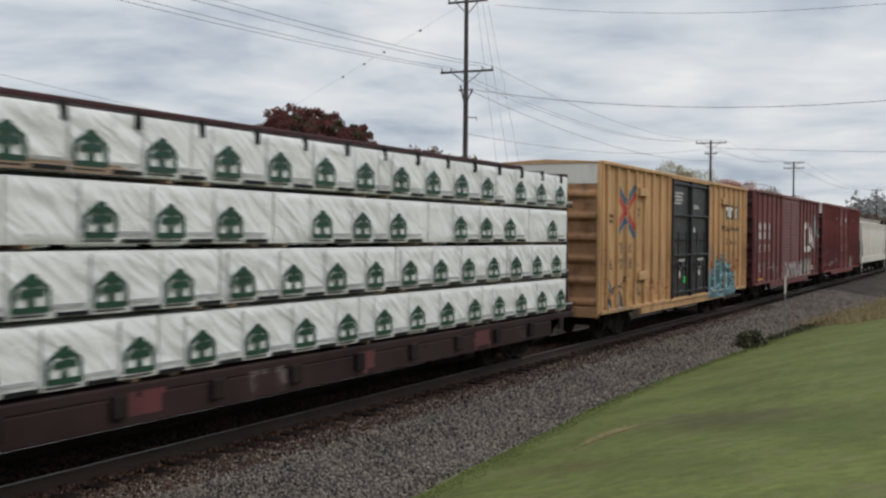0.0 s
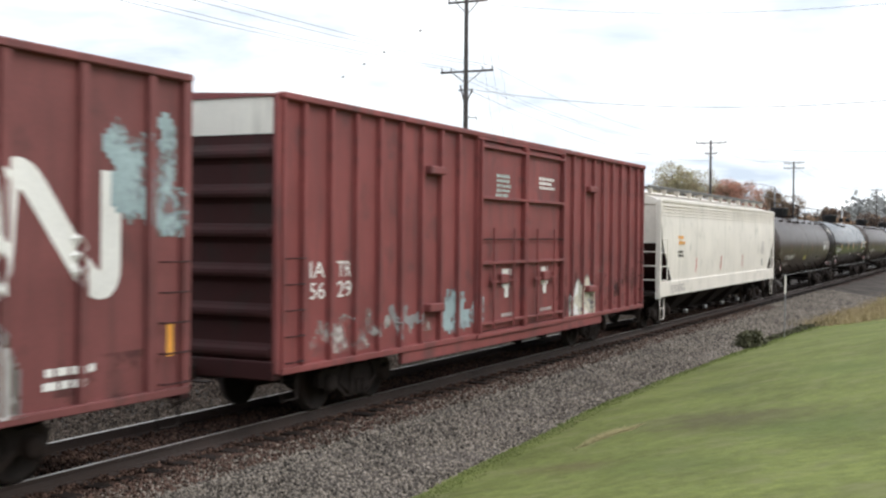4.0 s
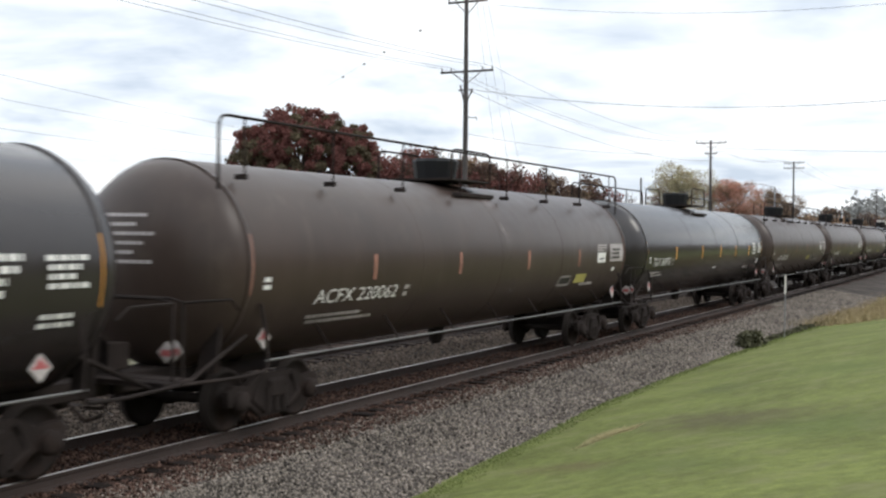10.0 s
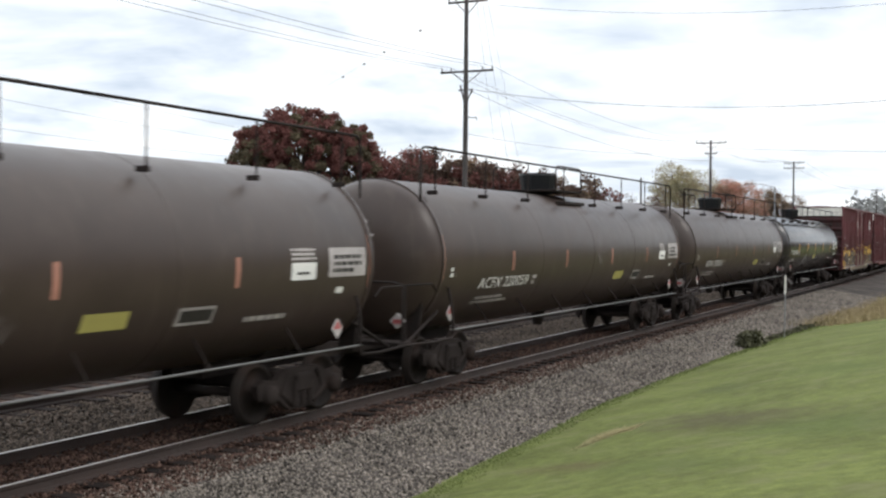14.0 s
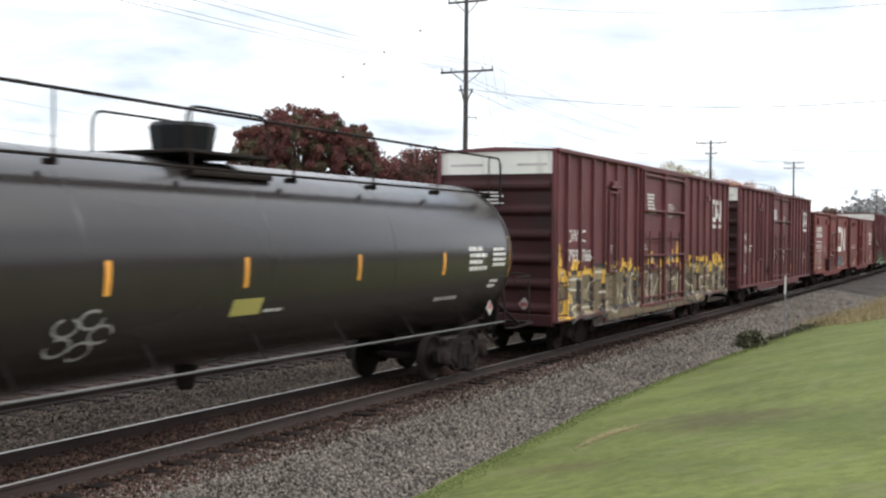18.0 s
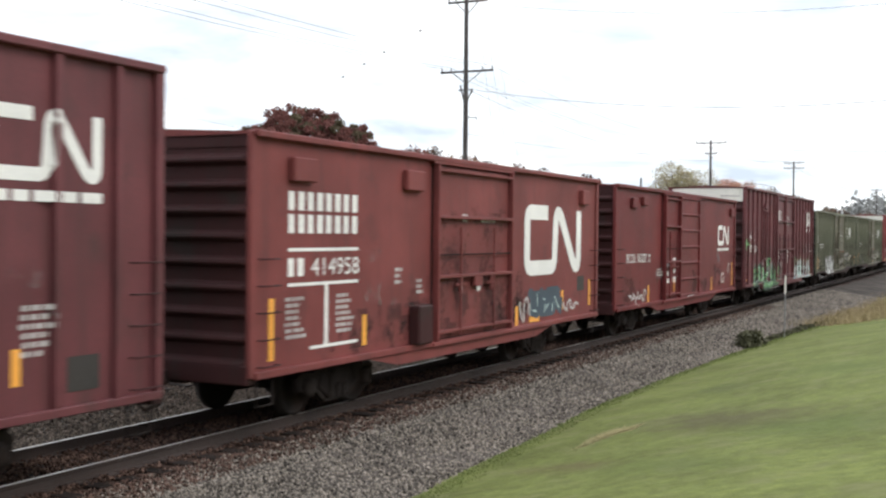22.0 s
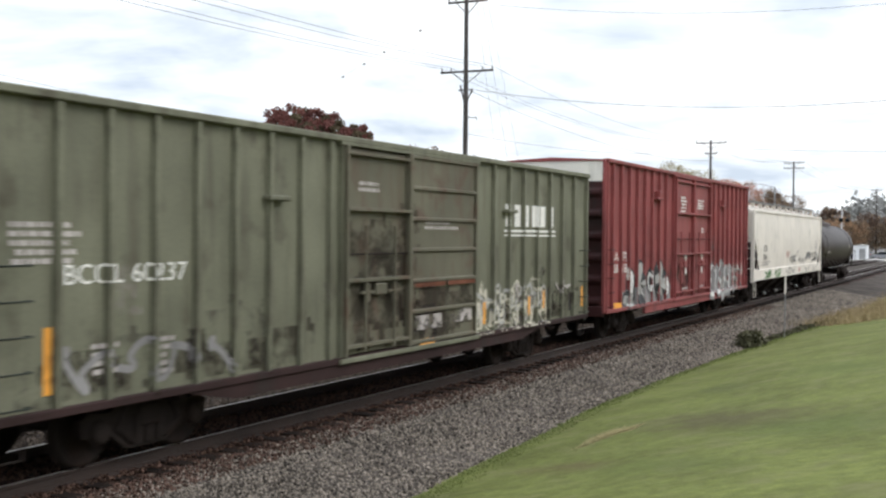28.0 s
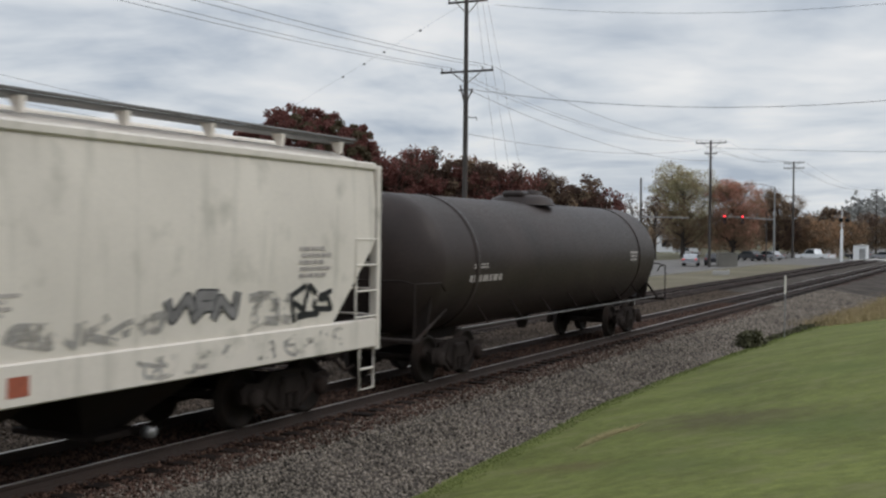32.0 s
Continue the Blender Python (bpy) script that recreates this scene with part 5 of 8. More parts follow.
def bars(car, y, z, w, h, surf, material="mark", rows=1, seed=0, name="stencil_marking", ragged=0.35):
    """Unreadable small writing as plain bars: rows of short strokes filling w by h, y and z at the lower left."""
    rnd = random.Random(seed + int(y * 100) + int(z * 1000))
    g = Geo()
    pitch = h / rows
    for r in range(rows):
        yy, end = y + rnd.uniform(0, ragged) * w * (0.3 if rows > 1 else 0), y + w * (1 - rnd.uniform(0, ragged) * (rows > 1))
        z0 = z + r * pitch
        while yy < end - 0.01:
            ln = min(rnd.uniform(0.5, 1.6) * max(pitch, 0.05) * 1.1, end - yy)
            x = [surf(yy, z0), surf(yy + ln, z0), surf(yy + ln, z0 + pitch * 0.6), surf(yy, z0 + pitch * 0.6)]
            g.add([(x[0] + 0.006, yy, z0), (x[1] + 0.006, yy + ln, z0), (x[2] + 0.006, yy + ln, z0 + pitch * 0.6), (x[3] + 0.006, yy, z0 + pitch * 0.6)], [(0, 1, 2, 3)])
            yy += ln + pitch * 0.32
    part(name, g, M[material], car, fix=False)


def block(car, y, z, w, h, surf, material, name="painted_panel", off=0.006, n=1):
    g = Geo()
    k = max(1, int(w / 0.06)) if n == 0 else n
    kz = 4 if h > 0.3 else 1
    for i in range(k):
        for j in range(kz):
            a, b, c, d = y + w * i / k, y + w * (i + 1) / k, z + h * j / kz, z + h * (j + 1) / kz
            g.add([(surf(a, c) + off, a, c), (surf(b, c) + off, b, c), (surf(b, d) + off, b, d), (surf(a, d) + off, a, d)], [(0, 1, 2, 3)])
    return part(name, g, M[material], car, fix=False)


def writing(car, s, y, z, height, surf, material="mark", width=None, label=""):
    """Readable stencilled words or numbers; y and z at the lower left, height of the capitals."""
    cu = bpy.data.curves.new("writing", "FONT")
    cu.body, cu.size = s, height / 0.70
    tmp = bpy.data.objects.new("writing", cu)
    me = bpy.data.meshes.new_from_object(tmp)
    bpy.data.objects.remove(tmp)
    bm = bmesh.new()                              # finer faces, so that the paint follows the posts
    bm.from_mesh(me)
    bmesh.ops.triangulate(bm, faces=bm.faces)
    bmesh.ops.subdivide_edges(bm, edges=[e for e in bm.edges if e.calc_length() > 0.07], cuts=2)
    bm.to_mesh(me)
    bm.free()
    xs = [p.co.x for p in me.vertices]
    lo, hi = min(xs), max(xs)
    k = width / (hi - lo) if width else 1.0
    for p in me.vertices:
        yy, zz = y + (p.co.x - lo) * k, z + p.co.y
        p.co = (surf(yy, zz) + 0.007, yy, zz)
    me.materials.clear()
    me.materials.append(M[material])
    ob = new("writing", me)
    ob.parent = car
    return tagged(ob, label) if label else ob


def banded_logo(car, y, z, w, h, surf, material="mark"):
    """The railway's emblem: one continuous broad band bent into an open box and a zigzag."""
    p = [(0.39, 0.94), (0.06, 0.94), (0.06, 0.06), (0.50, 0.06), (0.53, 0.94), (0.60, 0.94), (0.86, 0.06), (0.94, 0.06), (0.94, 1.0)]
    path = rounded([(y + a * w, z + b * h) for a, b in p], 0.16 * h)
    part("emblem", ribbon(Geo(), path, 0.088 * w, surf, 0.007), M[material], car, "white painted emblem band", fix=False)


# ---------------------------------------------------------------- box cars
class Side:
    """The relief of a car's near side: the sheet, its posts and its doors."""

    def __init__(self, sheet, posts, half, depth, doors):
        self.sheet, self.posts, self.half, self.depth, self.doors, self.low = sheet, posts, half, depth, doors, 0.0

    def __call__(self, y, z=2.0):
        if z < self.low:
            return self.sheet + self.depth + 0.012
        for a, b, x in self.doors:
            if a <= y <= b:
                return x
        for p in self.posts:
            d = abs(y - p)
            if d < self.half + 0.012:
                return self.sheet + self.depth * min(1, max(0, (self.half + 0.012 - d) / 0.012))
        return self.sheet


def end_sheet(w, z0, z1, ribs, y, s, depth=0.09):
    """A pressed end with broad horizontal ribs."""
    n = ribs * 12
    v, f = [], []
    for i in range(n + 1):
        t = i / n
        ph = (t * ribs) % 1
        d = depth * max(0, min(1, 1.5 - abs(ph - 0.5) / 0.14)) if 0.01 < t < 0.99 else 0
        z = z0 + (z1 - z0) * t
        v += [(-w, y, z), (-w + 0.12, y + s * d, z), (w - 0.12, y + s * d, z), (w, y, z)]
    for i in range(n):
        f += [(4 * i + k, 4 * i + k + 1, 4 * i + 5 + k, 4 * i + 4 + k) for k in range(3)]
    return Geo().add(v, f)


def box_car(u0, u1, roof, paint, end_paint, label, posts=1.0, doors=(), white_end=False, smooth=False, ribs=6, roof_paint=None, post_half=0.05, post_depth=0.085,
            end_bottom=0.92, sill=0.70, sill_in=3.7, belly=False, first=0.7):
    """A box car between two places along the train. doors: (y0, y1, kind, material) from the middle."""
    L, u = u1 - u0, (u0 + u1) / 2
    car = empty("box_car", label=label, category="box car", group="cars of the freight train")
    h, W = L / 2, 1.50
    d0, d1 = min(d[0] for d in doors), max(d[1] for d in doors)
    ys = []
    if not smooth:
        for sg, d in ((-1, d0), (1, d1)):
            edge, y = h - 0.06, h - first
            ys += [sg * edge, d]
            while y > abs(d) + 0.3 * posts:
                ys.append(sg * y)
                y -= posts
    planes = [(a, b, W + (0.075 if k != "plug" else 0.045)) for a, b, k, m in doors]
    surf = Side(W, ys, post_half, post_depth, planes)
    surf.low = end_bottom + 0.08
    eave = roof - 0.10
    # sheets
    for s in (1, -1):
        part("side_sheet", Geo().box(s * (W - 0.05), s * W, -h, h, end_bottom, eave), M[paint], car)
        post_mesh = {}
        for y in ys:
            g = Geo()
            ring = [(s * W, -post_half - 0.012), (s * (W + post_depth), -post_half), (s * (W + post_depth), post_half), (s * W, post_half + 0.012)]
            if s not in post_mesh:
                post_mesh[s] = g.prism(ring, 2, end_bottom + 0.02, eave).mesh("side_post", M[paint])
            part("side_post", post_mesh[s], None, car, m=pose(0, y, 0))
        part("top_chord", Geo().box(s * (W - 0.02), s * (W + post_depth + 0.03), -h - 0.02, h + 0.02, eave - 0.02, roof - 0.02, 0.015), M[paint], car)
        g = Geo()
        if smooth or belly:
            ring = [(-h + sill_in - 0.9, end_bottom + 0.04), (-h + sill_in + 0.5, sill), (h - sill_in - 0.5, sill), (h - sill_in + 0.9, end_bottom + 0.04)]
            g.prism(ring, 0, s * (W + 0.0), s * (W + 0.05))
        else:
            g.box(s * (W - 0.03), s * (W + 0.06), -h + sill_in, h - sill_in, sill, end_bottom + 0.05, 0.01)
        g.box(s * (W - 0.02), s * (W + post_depth + 0.01), -h, h, end_bottom - 0.02, end_bottom + 0.08, 0.01)
        part("side_sill", g, M["deck" if belly else paint], car)
    for s in (-1, 1):
        top = roof - 0.62 if white_end else roof - 0.25
        # end_paint is a darker, more stained tone than the side paint
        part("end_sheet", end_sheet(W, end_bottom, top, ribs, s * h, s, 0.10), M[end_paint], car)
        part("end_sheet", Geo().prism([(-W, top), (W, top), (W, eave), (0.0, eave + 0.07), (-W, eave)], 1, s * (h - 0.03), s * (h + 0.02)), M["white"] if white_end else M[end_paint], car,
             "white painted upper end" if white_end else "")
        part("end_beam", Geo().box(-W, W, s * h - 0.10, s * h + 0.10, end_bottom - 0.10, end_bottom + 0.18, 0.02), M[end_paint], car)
        # corner posts and grab irons
        for sx in (-1, 1):
            part("corner_post", Geo().box(sx * (W - 0.04), sx * (W + 0.05), s * h - 0.09, s * h + 0.07, end_bottom, roof - 0.04, 0.015), M[paint], car)
        for k in range(5):
            z = end_bottom + 0.15 + 0.38 * k
            y = s * (h - 0.30)
            part("grab_iron", Geo().tube([(W + 0.03, y - 0.22, z), (W + 0.14, y - 0.22, z), (W + 0.14, y + 0.22, z), (W + 0.03, y + 0.22, z)], 0.012, 5), M[end_paint], car)
            part("grab_iron", Geo().tube([(-0.85, s * (h + 0.08), z), (-0.85, s * (h + 0.2), z), (-1.3, s * (h + 0.2), z), (-1.3, s * (h + 0.08), z)], 0.012, 5), M[end_paint], car)
        y = s * (h - 0.32)
        part("step", Geo().tube([(W, y - 0.2, end_bottom), (W, y - 0.2, 0.5), (W, y + 0.2, 0.5), (W, y + 0.2, end_bottom)], 0.018, 5), M["under"], car)
    # roof with cross ribs
    g = Geo().prism([(-W - 0.06, roof - 0.05), (0, roof + 0.0), (W + 0.06, roof - 0.05), (W + 0.06, roof - 0.09), (-W - 0.06, roof - 0.09)], 1, -h, h)
    part("roof", g, M[roof_paint or paint], car)
    n = int(L / 1.05)
    rib = Geo().prism([(-W - 0.08, roof - 0.05), (0, roof + 0.03), (W + 0.08, roof - 0.05), (W + 0.08, roof - 0.08), (-W - 0.08, roof - 0.08)], 1, -0.05, 0.05).mesh("roof_rib", M[roof_paint or paint])
    for k in range(n + 1):
        part("roof_rib", rib, None, car, m=pose(0, -h + L * k / n, 0))
    # underframe
    g = Geo().box(-0.35, 0.35, -h, h, 0.78, end_bottom, 0.02)
    for k in range(7):
        y = -h + 3.2 + (L - 6.4) * k / 6
        g.box(-W + 0.05, W - 0.05, y - 0.06, y + 0.06, 0.80, end_bottom)
    g.box(-0.6, 0.1, -1.4, -0.2, 0.55, 0.8, 0.04).lathe([(-0.5, 0.0), (-0.5, 0.2), (0.5, 0.2), (0.5, 0.0)], 1, (0.55, 1.2, 0.66), 12)
    part("underframe", g, M["under"], car)
    # doors
    for a, b, kind, dm in doors:
        x = W + (0.075 if kind != "plug" else 0.045)
        g = Geo().box(W - 0.02, x, a + 0.035, b - 0.035, end_bottom + 0.10, eave - 0.09, 0.01)
        zb, zt = end_bottom + 0.08, eave - 0.06
        # added black sheet behind the door: shade of the gaps as plain colour
        part("door_seal", Geo().box(W - 0.01, W + 0.004, a - 0.02, b + 0.02, zb - 0.02, zt + 0.02), M["black"], car, "black sheet that colours the gap round the door dark")
        door = part("door", g, M[dm], car)
        if kind == "louvre":
            n = 24
            for k in range(n):
                z = zb + 0.1 + (zt - zb - 0.2) * k / n
                part("louvre", Geo().prism([(x, z), (x + 0.035, z + 0.02), (x + 0.01, z + (zt - zb) / n * 0.75), (x, z + (zt - zb) / n * 0.8)], 1, a + 0.1, b - 0.1), M[dm], door)
        elif kind == "plug":
            for f, hz, dz in ((0.36, 0.03, 0.12), (0.70, 0.03, 0.12), (0.965, 0.025, 0.10), (0.045, 0.03, 0.10)):
                z = zb + (zt - zb) * f
                part("door_rib", Geo().box(x, x + dz, a + 0.06, b - 0.06, z - hz, z + hz, 0.008), M[dm], door)
            z = zb + (zt - zb) * 0.485
            part("hand_rail", Geo().tube([(x + 0.07, a + 0.1, z), (x + 0.07, b - 0.1, z)], 0.014, 5), M["under"], door, "dark hand rail")
            for y in (a + 0.04, b - 0.06):
                part("door_stile", Geo().box(x, x + 0.11, y - 0.035, y + 0.035, zb, zt, 0.008), M[dm], door)
        else:
            n = 6
            for k in range(n + 1):
                z = zb + 0.04 + (zt - zb - 0.08) * k / n
                part("door_rib", Geo().prism([(x, z - 0.045), (x + 0.05, z - 0.02), (x + 0.05, z + 0.02), (x, z + 0.045)], 1, a + 0.05, b - 0.05), M[dm], door)
            for y in (a + 0.05, b - 0.07):
                part("door_stile", Geo().box(x, x + 0.05, y - 0.03, y + 0.03, zb, zt, 0.01), M[dm], door)
        if kind == "plug":
            for k in ((0.28, 0.72) if b - a > 1.6 else (0.5,)):
                y = a + (b - a) * k
                part("lock_bar", Geo().tube([(x + 0.09, y, zb + 0.05), (x + 0.09, y, zb + 2.1)], 0.026, 6), M[dm], door)
            for k in (0.22, 0.62):
                y = a + (b - a) * k
                part("lever", Geo().box(x + 0.06, x + 0.10, y, y + 0.42, zb + 0.98, zb + 1.03, 0.01).box(x + 0.06, x + 0.12, y + 0.16, y + 0.24, zb + 0.85, zb + 1.15, 0.01), M[dm], door)
            part("lock_box", Geo().box(x + 0.02, x + 0.12, (a + b) / 2 - 0.18, (a + b) / 2 + 0.18, zb + 0.95, zb + 1.15, 0.02), M[dm], door)
        # faces on the far side
        part("door", Geo().box(-x, -W + 0.02, a + 0.015, b - 0.015, zb, zt, 0.01), M[dm], car)
    part("door_track", Geo().box(W, W + 0.13, d0 - 0.1, d1 + (0.1 if not smooth else 2.4), end_bottom - 0.02, end_bottom + 0.06, 0.01), M[paint], car)
    part("door_track", Geo().box(W, W + 0.11, d0 - 0.1, d1 + 0.1, eave - 0.07, eave - 0.01, 0.01), M[paint], car)
    running_gear(car, L, h - 3.0, u)
    TRAIN.append((car, u))
    WEATHERED.append((car, surf, h))
    return car, surf, h


# ---------------------------------------------------------------- tank cars
def rounded3(path, r, n=4):
    """A path in space with its inner corners rounded."""
    out = [Vector(path[0])]
    for a, b, c in zip(path, path[1:], path[2:]):
        a, b, c = Vector(a), Vector(b), Vector(c)
        p, q = b + (a - b).normalized() * min(r, (a - b).length / 2), b + (c - b).normalized() * min(r, (c - b).length / 2)
        out += [p.lerp(b, t).lerp(b.lerp(q, t), t) for t in [k / n for k in range(n + 1)]]
    return out + [Vector(path[-1])]


def tank_car(u0, u1, style, label, mark=None, seed=0):
    u0, u1 = u0 - 0.45, u1 + 0.45
    L, u = u1 - u0, (u0 + u1) / 2
    car = empty("tank_car", label=label, category="tank car", group="cars of the freight train")
    old = style == "old"
    R, zc = (1.42, 2.36) if old else (1.52, 2.50)
    h = L / 2
    paint = {"black": "tank", "worn": "tank_worn", "old": "tank_old"}[style]
    dome = 0.80
    prof = [(-h + dome * (1 - math.sin(math.pi / 2 * k / 8)), R * math.cos(math.pi / 2 * k / 8)) for k in range(8, -1, -1)]
    full = prof + [(-w, r) for w, r in reversed(prof)]
    part("tank_shell", Geo().lathe(full, 1, (0, 0, zc), 48), M[paint], car)

    def surf(y, z):
        r = R
        e = h - dome
        if abs(y) > e:
            r = R * math.sqrt(max(0.0, 1 - ((abs(y) - e) / dome) ** 2))
        return math.sqrt(max(0.0004, r * r - (z - zc) ** 2))

    for y in ([-h + dome, h - dome] if not old else [-h * 0.717, h * 0.717]):
        w = 0.035 if not old else 0.09
        part("shell_band", Geo().lathe([(-w, R), (-w, R + 0.018), (w, R + 0.018), (w, R)], 1, (0, y, zc), 48), M[paint], car)
    if not old:
        for k in (-0.36, 0.02, 0.4):
            part("weld_seam", Geo().lathe([(-0.02, R), (0, R + 0.007), (0.02, R)], 1, (0, h * k, zc), 48), M[paint], car)
    # stub sills, saddles and end platforms
    for s in (-1, 1):
        g = Geo().box(-0.3, 0.3, s * (h + 0.55), s * (h - 3.6), 0.78, 1.05, 0.02).box(-1.45, 1.45, s * (h + 0.62), s * (h + 0.30), 0.98, 1.05, 0.01)
        part("stub_sill", g, M["under"], car)
        ring = [(-1.15, 1.6), (-1.2, 1.9), (1.2, 1.9), (1.15, 1.6), (0.5, 1.0), (-0.5, 1.0)]
        part("saddle", Geo().prism(ring, 1, s * (h - 1.9), s * (h - 2.5)), M["under"], car)
        for sx in (-1, 1):
            part("saddle_strut", Geo().prism([(sx * 1.1, 1.0), (sx * 1.25, 2.1), (sx * 1.05, 2.1), (sx * 0.8, 1.0)], 1, s * (h - 0.55), s * (h - 0.65)), M["under"], car)
        g = Geo()
        for sx in (-1, 1):
            g.tube([(sx * 1.42, s * (h + 0.5), 1.0), (sx * 1.42, s * (h + 0.5), 2.05), (sx * 1.2, s * (h + 0.5), 2.1), (0, s * (h + 0.5), 2.1)], 0.02, 5)
            g.tube([(sx * 1.42, s * (h + 0.5), 2.05), (sx * 1.5, s * (h - 0.4), 2.05), (sx * 1.48, s * (h - 0.6), 1.9)], 0.02, 5)
            g.tube([(sx * 1.3, s * (h + 0.2), 1.0), (sx * 1.3, s * (h - 1.0), 1.5)], 0.035, 5)
        part("end_railing", g, M["under"], car)
        part("brake_gear", Geo().box(-0.6, 0.2, s * (h + 0.2), s * (h + 0.5), 1.05, 1.5, 0.05).lathe([(0, 0.26), (0.03, 0.28), (0.06, 0.26)], 1, (-0.7, s * (h + 0.5), 1.75), 14), M["under"], car)
        if old:
            continue
        pl = part("placard", Geo().prism([(1.16, 1.42), (1.30, 1.56), (1.44, 1.42), (1.30, 1.28)], 1, s * (h + 0.52) - 0.01, s * (h + 0.52) + 0.01), M["mark_dim"], car, "white and red hazard placard")
        part("placard_field", Geo().box(1.22, 1.38, s * (h + 0.52) - 0.016, s * (h + 0.52) + 0.016, 1.37, 1.45), M["placard"], pl)
    # low side rail with its stanchions
    for sx in (-1, 1):
        part("side_rail", Geo().tube([(sx * 1.55, -h + 1.15, 1.15), (sx * 1.55, h - 1.15, 1.15)], 0.019, 6), M["rail_grey"] if sx > 0 else M["under"], car, "dull grey handrail")
        n = 9
        for k in range(n):
            y = -h + 0.7 + (L - 1.4) * k / (n - 1)
            if 0 < k < n - 1:
                part("stanchion", Geo().tube([(sx * 1.55, y, 1.15), (sx * 1.25, y, 1.55)], 0.018, 4), M["under"], car)
        for s in (() if old else (-1, 1)):        # side sill walk and its post beside the end platform
            e = s * (h - 1.15)
            g = Geo().tube(rounded3([(sx * 1.45, e, 1.95), (sx * 1.55, e, 1.55), (sx * 1.55, e - s * 0.06, 1.0), (sx * 1.52, s * (h - 0.5), 0.97), (sx * 1.48, s * (h + 0.58), 1.0)], 0.15), 0.028, 6)
            part("side_step_rail", g, M["under"], car, "dark bent rail beside the end platform")
    # top fittings
    if not old:
        near = style == "worn" or seed == 8
        side, zr = (1.15, 4.60) if near else (-0.75, 4.56)
        zt = 3.86
        a, b = -h + 0.55, h - 0.55
        for p, q in (((a, b),) if near else ((a, -1.7), (1.7, b))):
            part("top_rail", Geo().tube(rounded3([(side, p, zt - 0.3), (side, p, zr), (side, q, zr), (side, q, zt - 0.3)], 0.2), 0.024, 6), M["under"], car)
        for k in range(8):
            y = a + 0.6 + (b - a - 1.2) * k / 7
            part("rail_bracket", Geo().box(0.98, 1.2, y - 0.025, y + 0.025, zt - 0.14, zt - 0.06, 0.01) if near else Geo().box(-1.0, -0.6, y - 0.04, y + 0.04, zt - 0.10, zt + 0.04, 0.01), M["under"], car)
            part("rail_post", Geo().tube([(side, y, zt - 0.15), (side, y, zr)], 0.016, 5), M["under"], car)
        if seed == 8:
            part("walkway", Geo().box(1.06, 1.22, a + 0.2, b - 0.2, zt - 0.05, zt - 0.02, 0.005), M["under"], car)
        if not near:
            part("walkway", Geo().box(-0.9, -0.35, a + 0.2, b - 0.2, zc + R - 0.03, zc + R + 0.0, 0.005), M["under"], car)
    z0 = zc + R
    plat = None if old else part("platform", Geo().box(-0.85, 0.85, -0.95, 0.95, z0 + 0.04, z0 + 0.09, 0.01).box(0.85, 0.95, -0.95, 0.95, z0 - 0.28, z0 - 0.20, 0.01), M["under"], car)
    if not old:
        for sx in (-0.85, 0.85):
            part("platform_rail", Geo().tube(rounded3([(sx, -0.95, z0 + 0.05), (sx, -0.95, z0 + 0.68), (sx, 0.95, z0 + 0.68), (sx, 0.95, z0 + 0.05)], 0.22), 0.022, 6), M["under"], plat)
    if old:
        part("bonnet", Geo().lathe([(-0.08, 0.85), (0.10, 0.75), (0.18, 0.55), (0.2, 0.0)], 2, (0, 0, z0), 20).lathe([(0.15, 0.28), (0.30, 0.26), (0.33, 0.0)], 2, (0.1, 0.4, z0), 12).box(-0.25, 0.3, -0.7, -0.2, z0 + 0.1, z0 + 0.28, 0.06), M[paint], car, "low manway dome")
    else:
        part("bonnet", Geo().lathe([(0, 0.36), (0.1, 0.44), (0.48, 0.50), (0.54, 0.46), (0.56, 0.0)], 2, (0, 0, z0), 12, False), M["black"], car, "black valve bonnet")
    part("bottom_outlet", Geo().lathe([(0.62, 0.10), (0.7, 0.14), (1.05, 0.2)], 2, (0, 0.1, 0), 12), M["under"], car)
    running_gear(car, L + 0.5, h - 2.1, u)
    TRAIN.append((car, u))
    # paint marks
    if not old:
        tape = "reflect" if style == "black" else "reflect_old"
        for i, y in enumerate((-h + 0.78, -6.1, -3.2, -0.5, 2.55, 5.65, h - 0.86) if seed == 8 else (-h + 0.78, -5.5, -2.0, 0.85, 3.45, 6.0, h - 0.86) if style == "black" else (-h + 0.78, -5.2, -1.9, 1.6, 4.9, h - 0.86)):
            end = i == 0 or y > h - 1
            block(car, y, zc - (0.42 if end else 0.30), 0.10, 0.86 if end else 0.42, surf, tape, "reflective_stripe")
        if style == "worn":
            block(car, h - 3.1, zc - 0.24, 0.66, 0.26, surf, "mark", "white_label")
            bars(car, h - 3.15, zc + 0.06, 0.8, 0.2, surf, "mark_dim", 3, seed)
            bars(car, h - 2.95, zc - 0.16, 0.34, 0.07, lambda y, z: surf(y, z) + 0.004, "mark_black", 1, seed)
            block(car, h - 2.08, zc - 0.22, 1.1, 0.46, surf, "mark_dim", "stencil_board")
            bars(car, h - 1.98, zc - 0.15, 0.9, 0.32, lambda y, z: surf(y, z) + 0.004, "mark_black", 3, seed)
            bars(car, h - 1.8, zc - 0.48, 0.22, 0.16, surf, "mark", 1, seed)
            block(car, {1: -0.6, 3: 4.95}.get(seed, 2.15), zc - 0.72, 0.78, 0.22, surf, "sticker", "yellow_sticker")
            block(car, 3.85, zc - 0.76, 0.75, 0.24, surf, "mark_dim", "stencil_board")
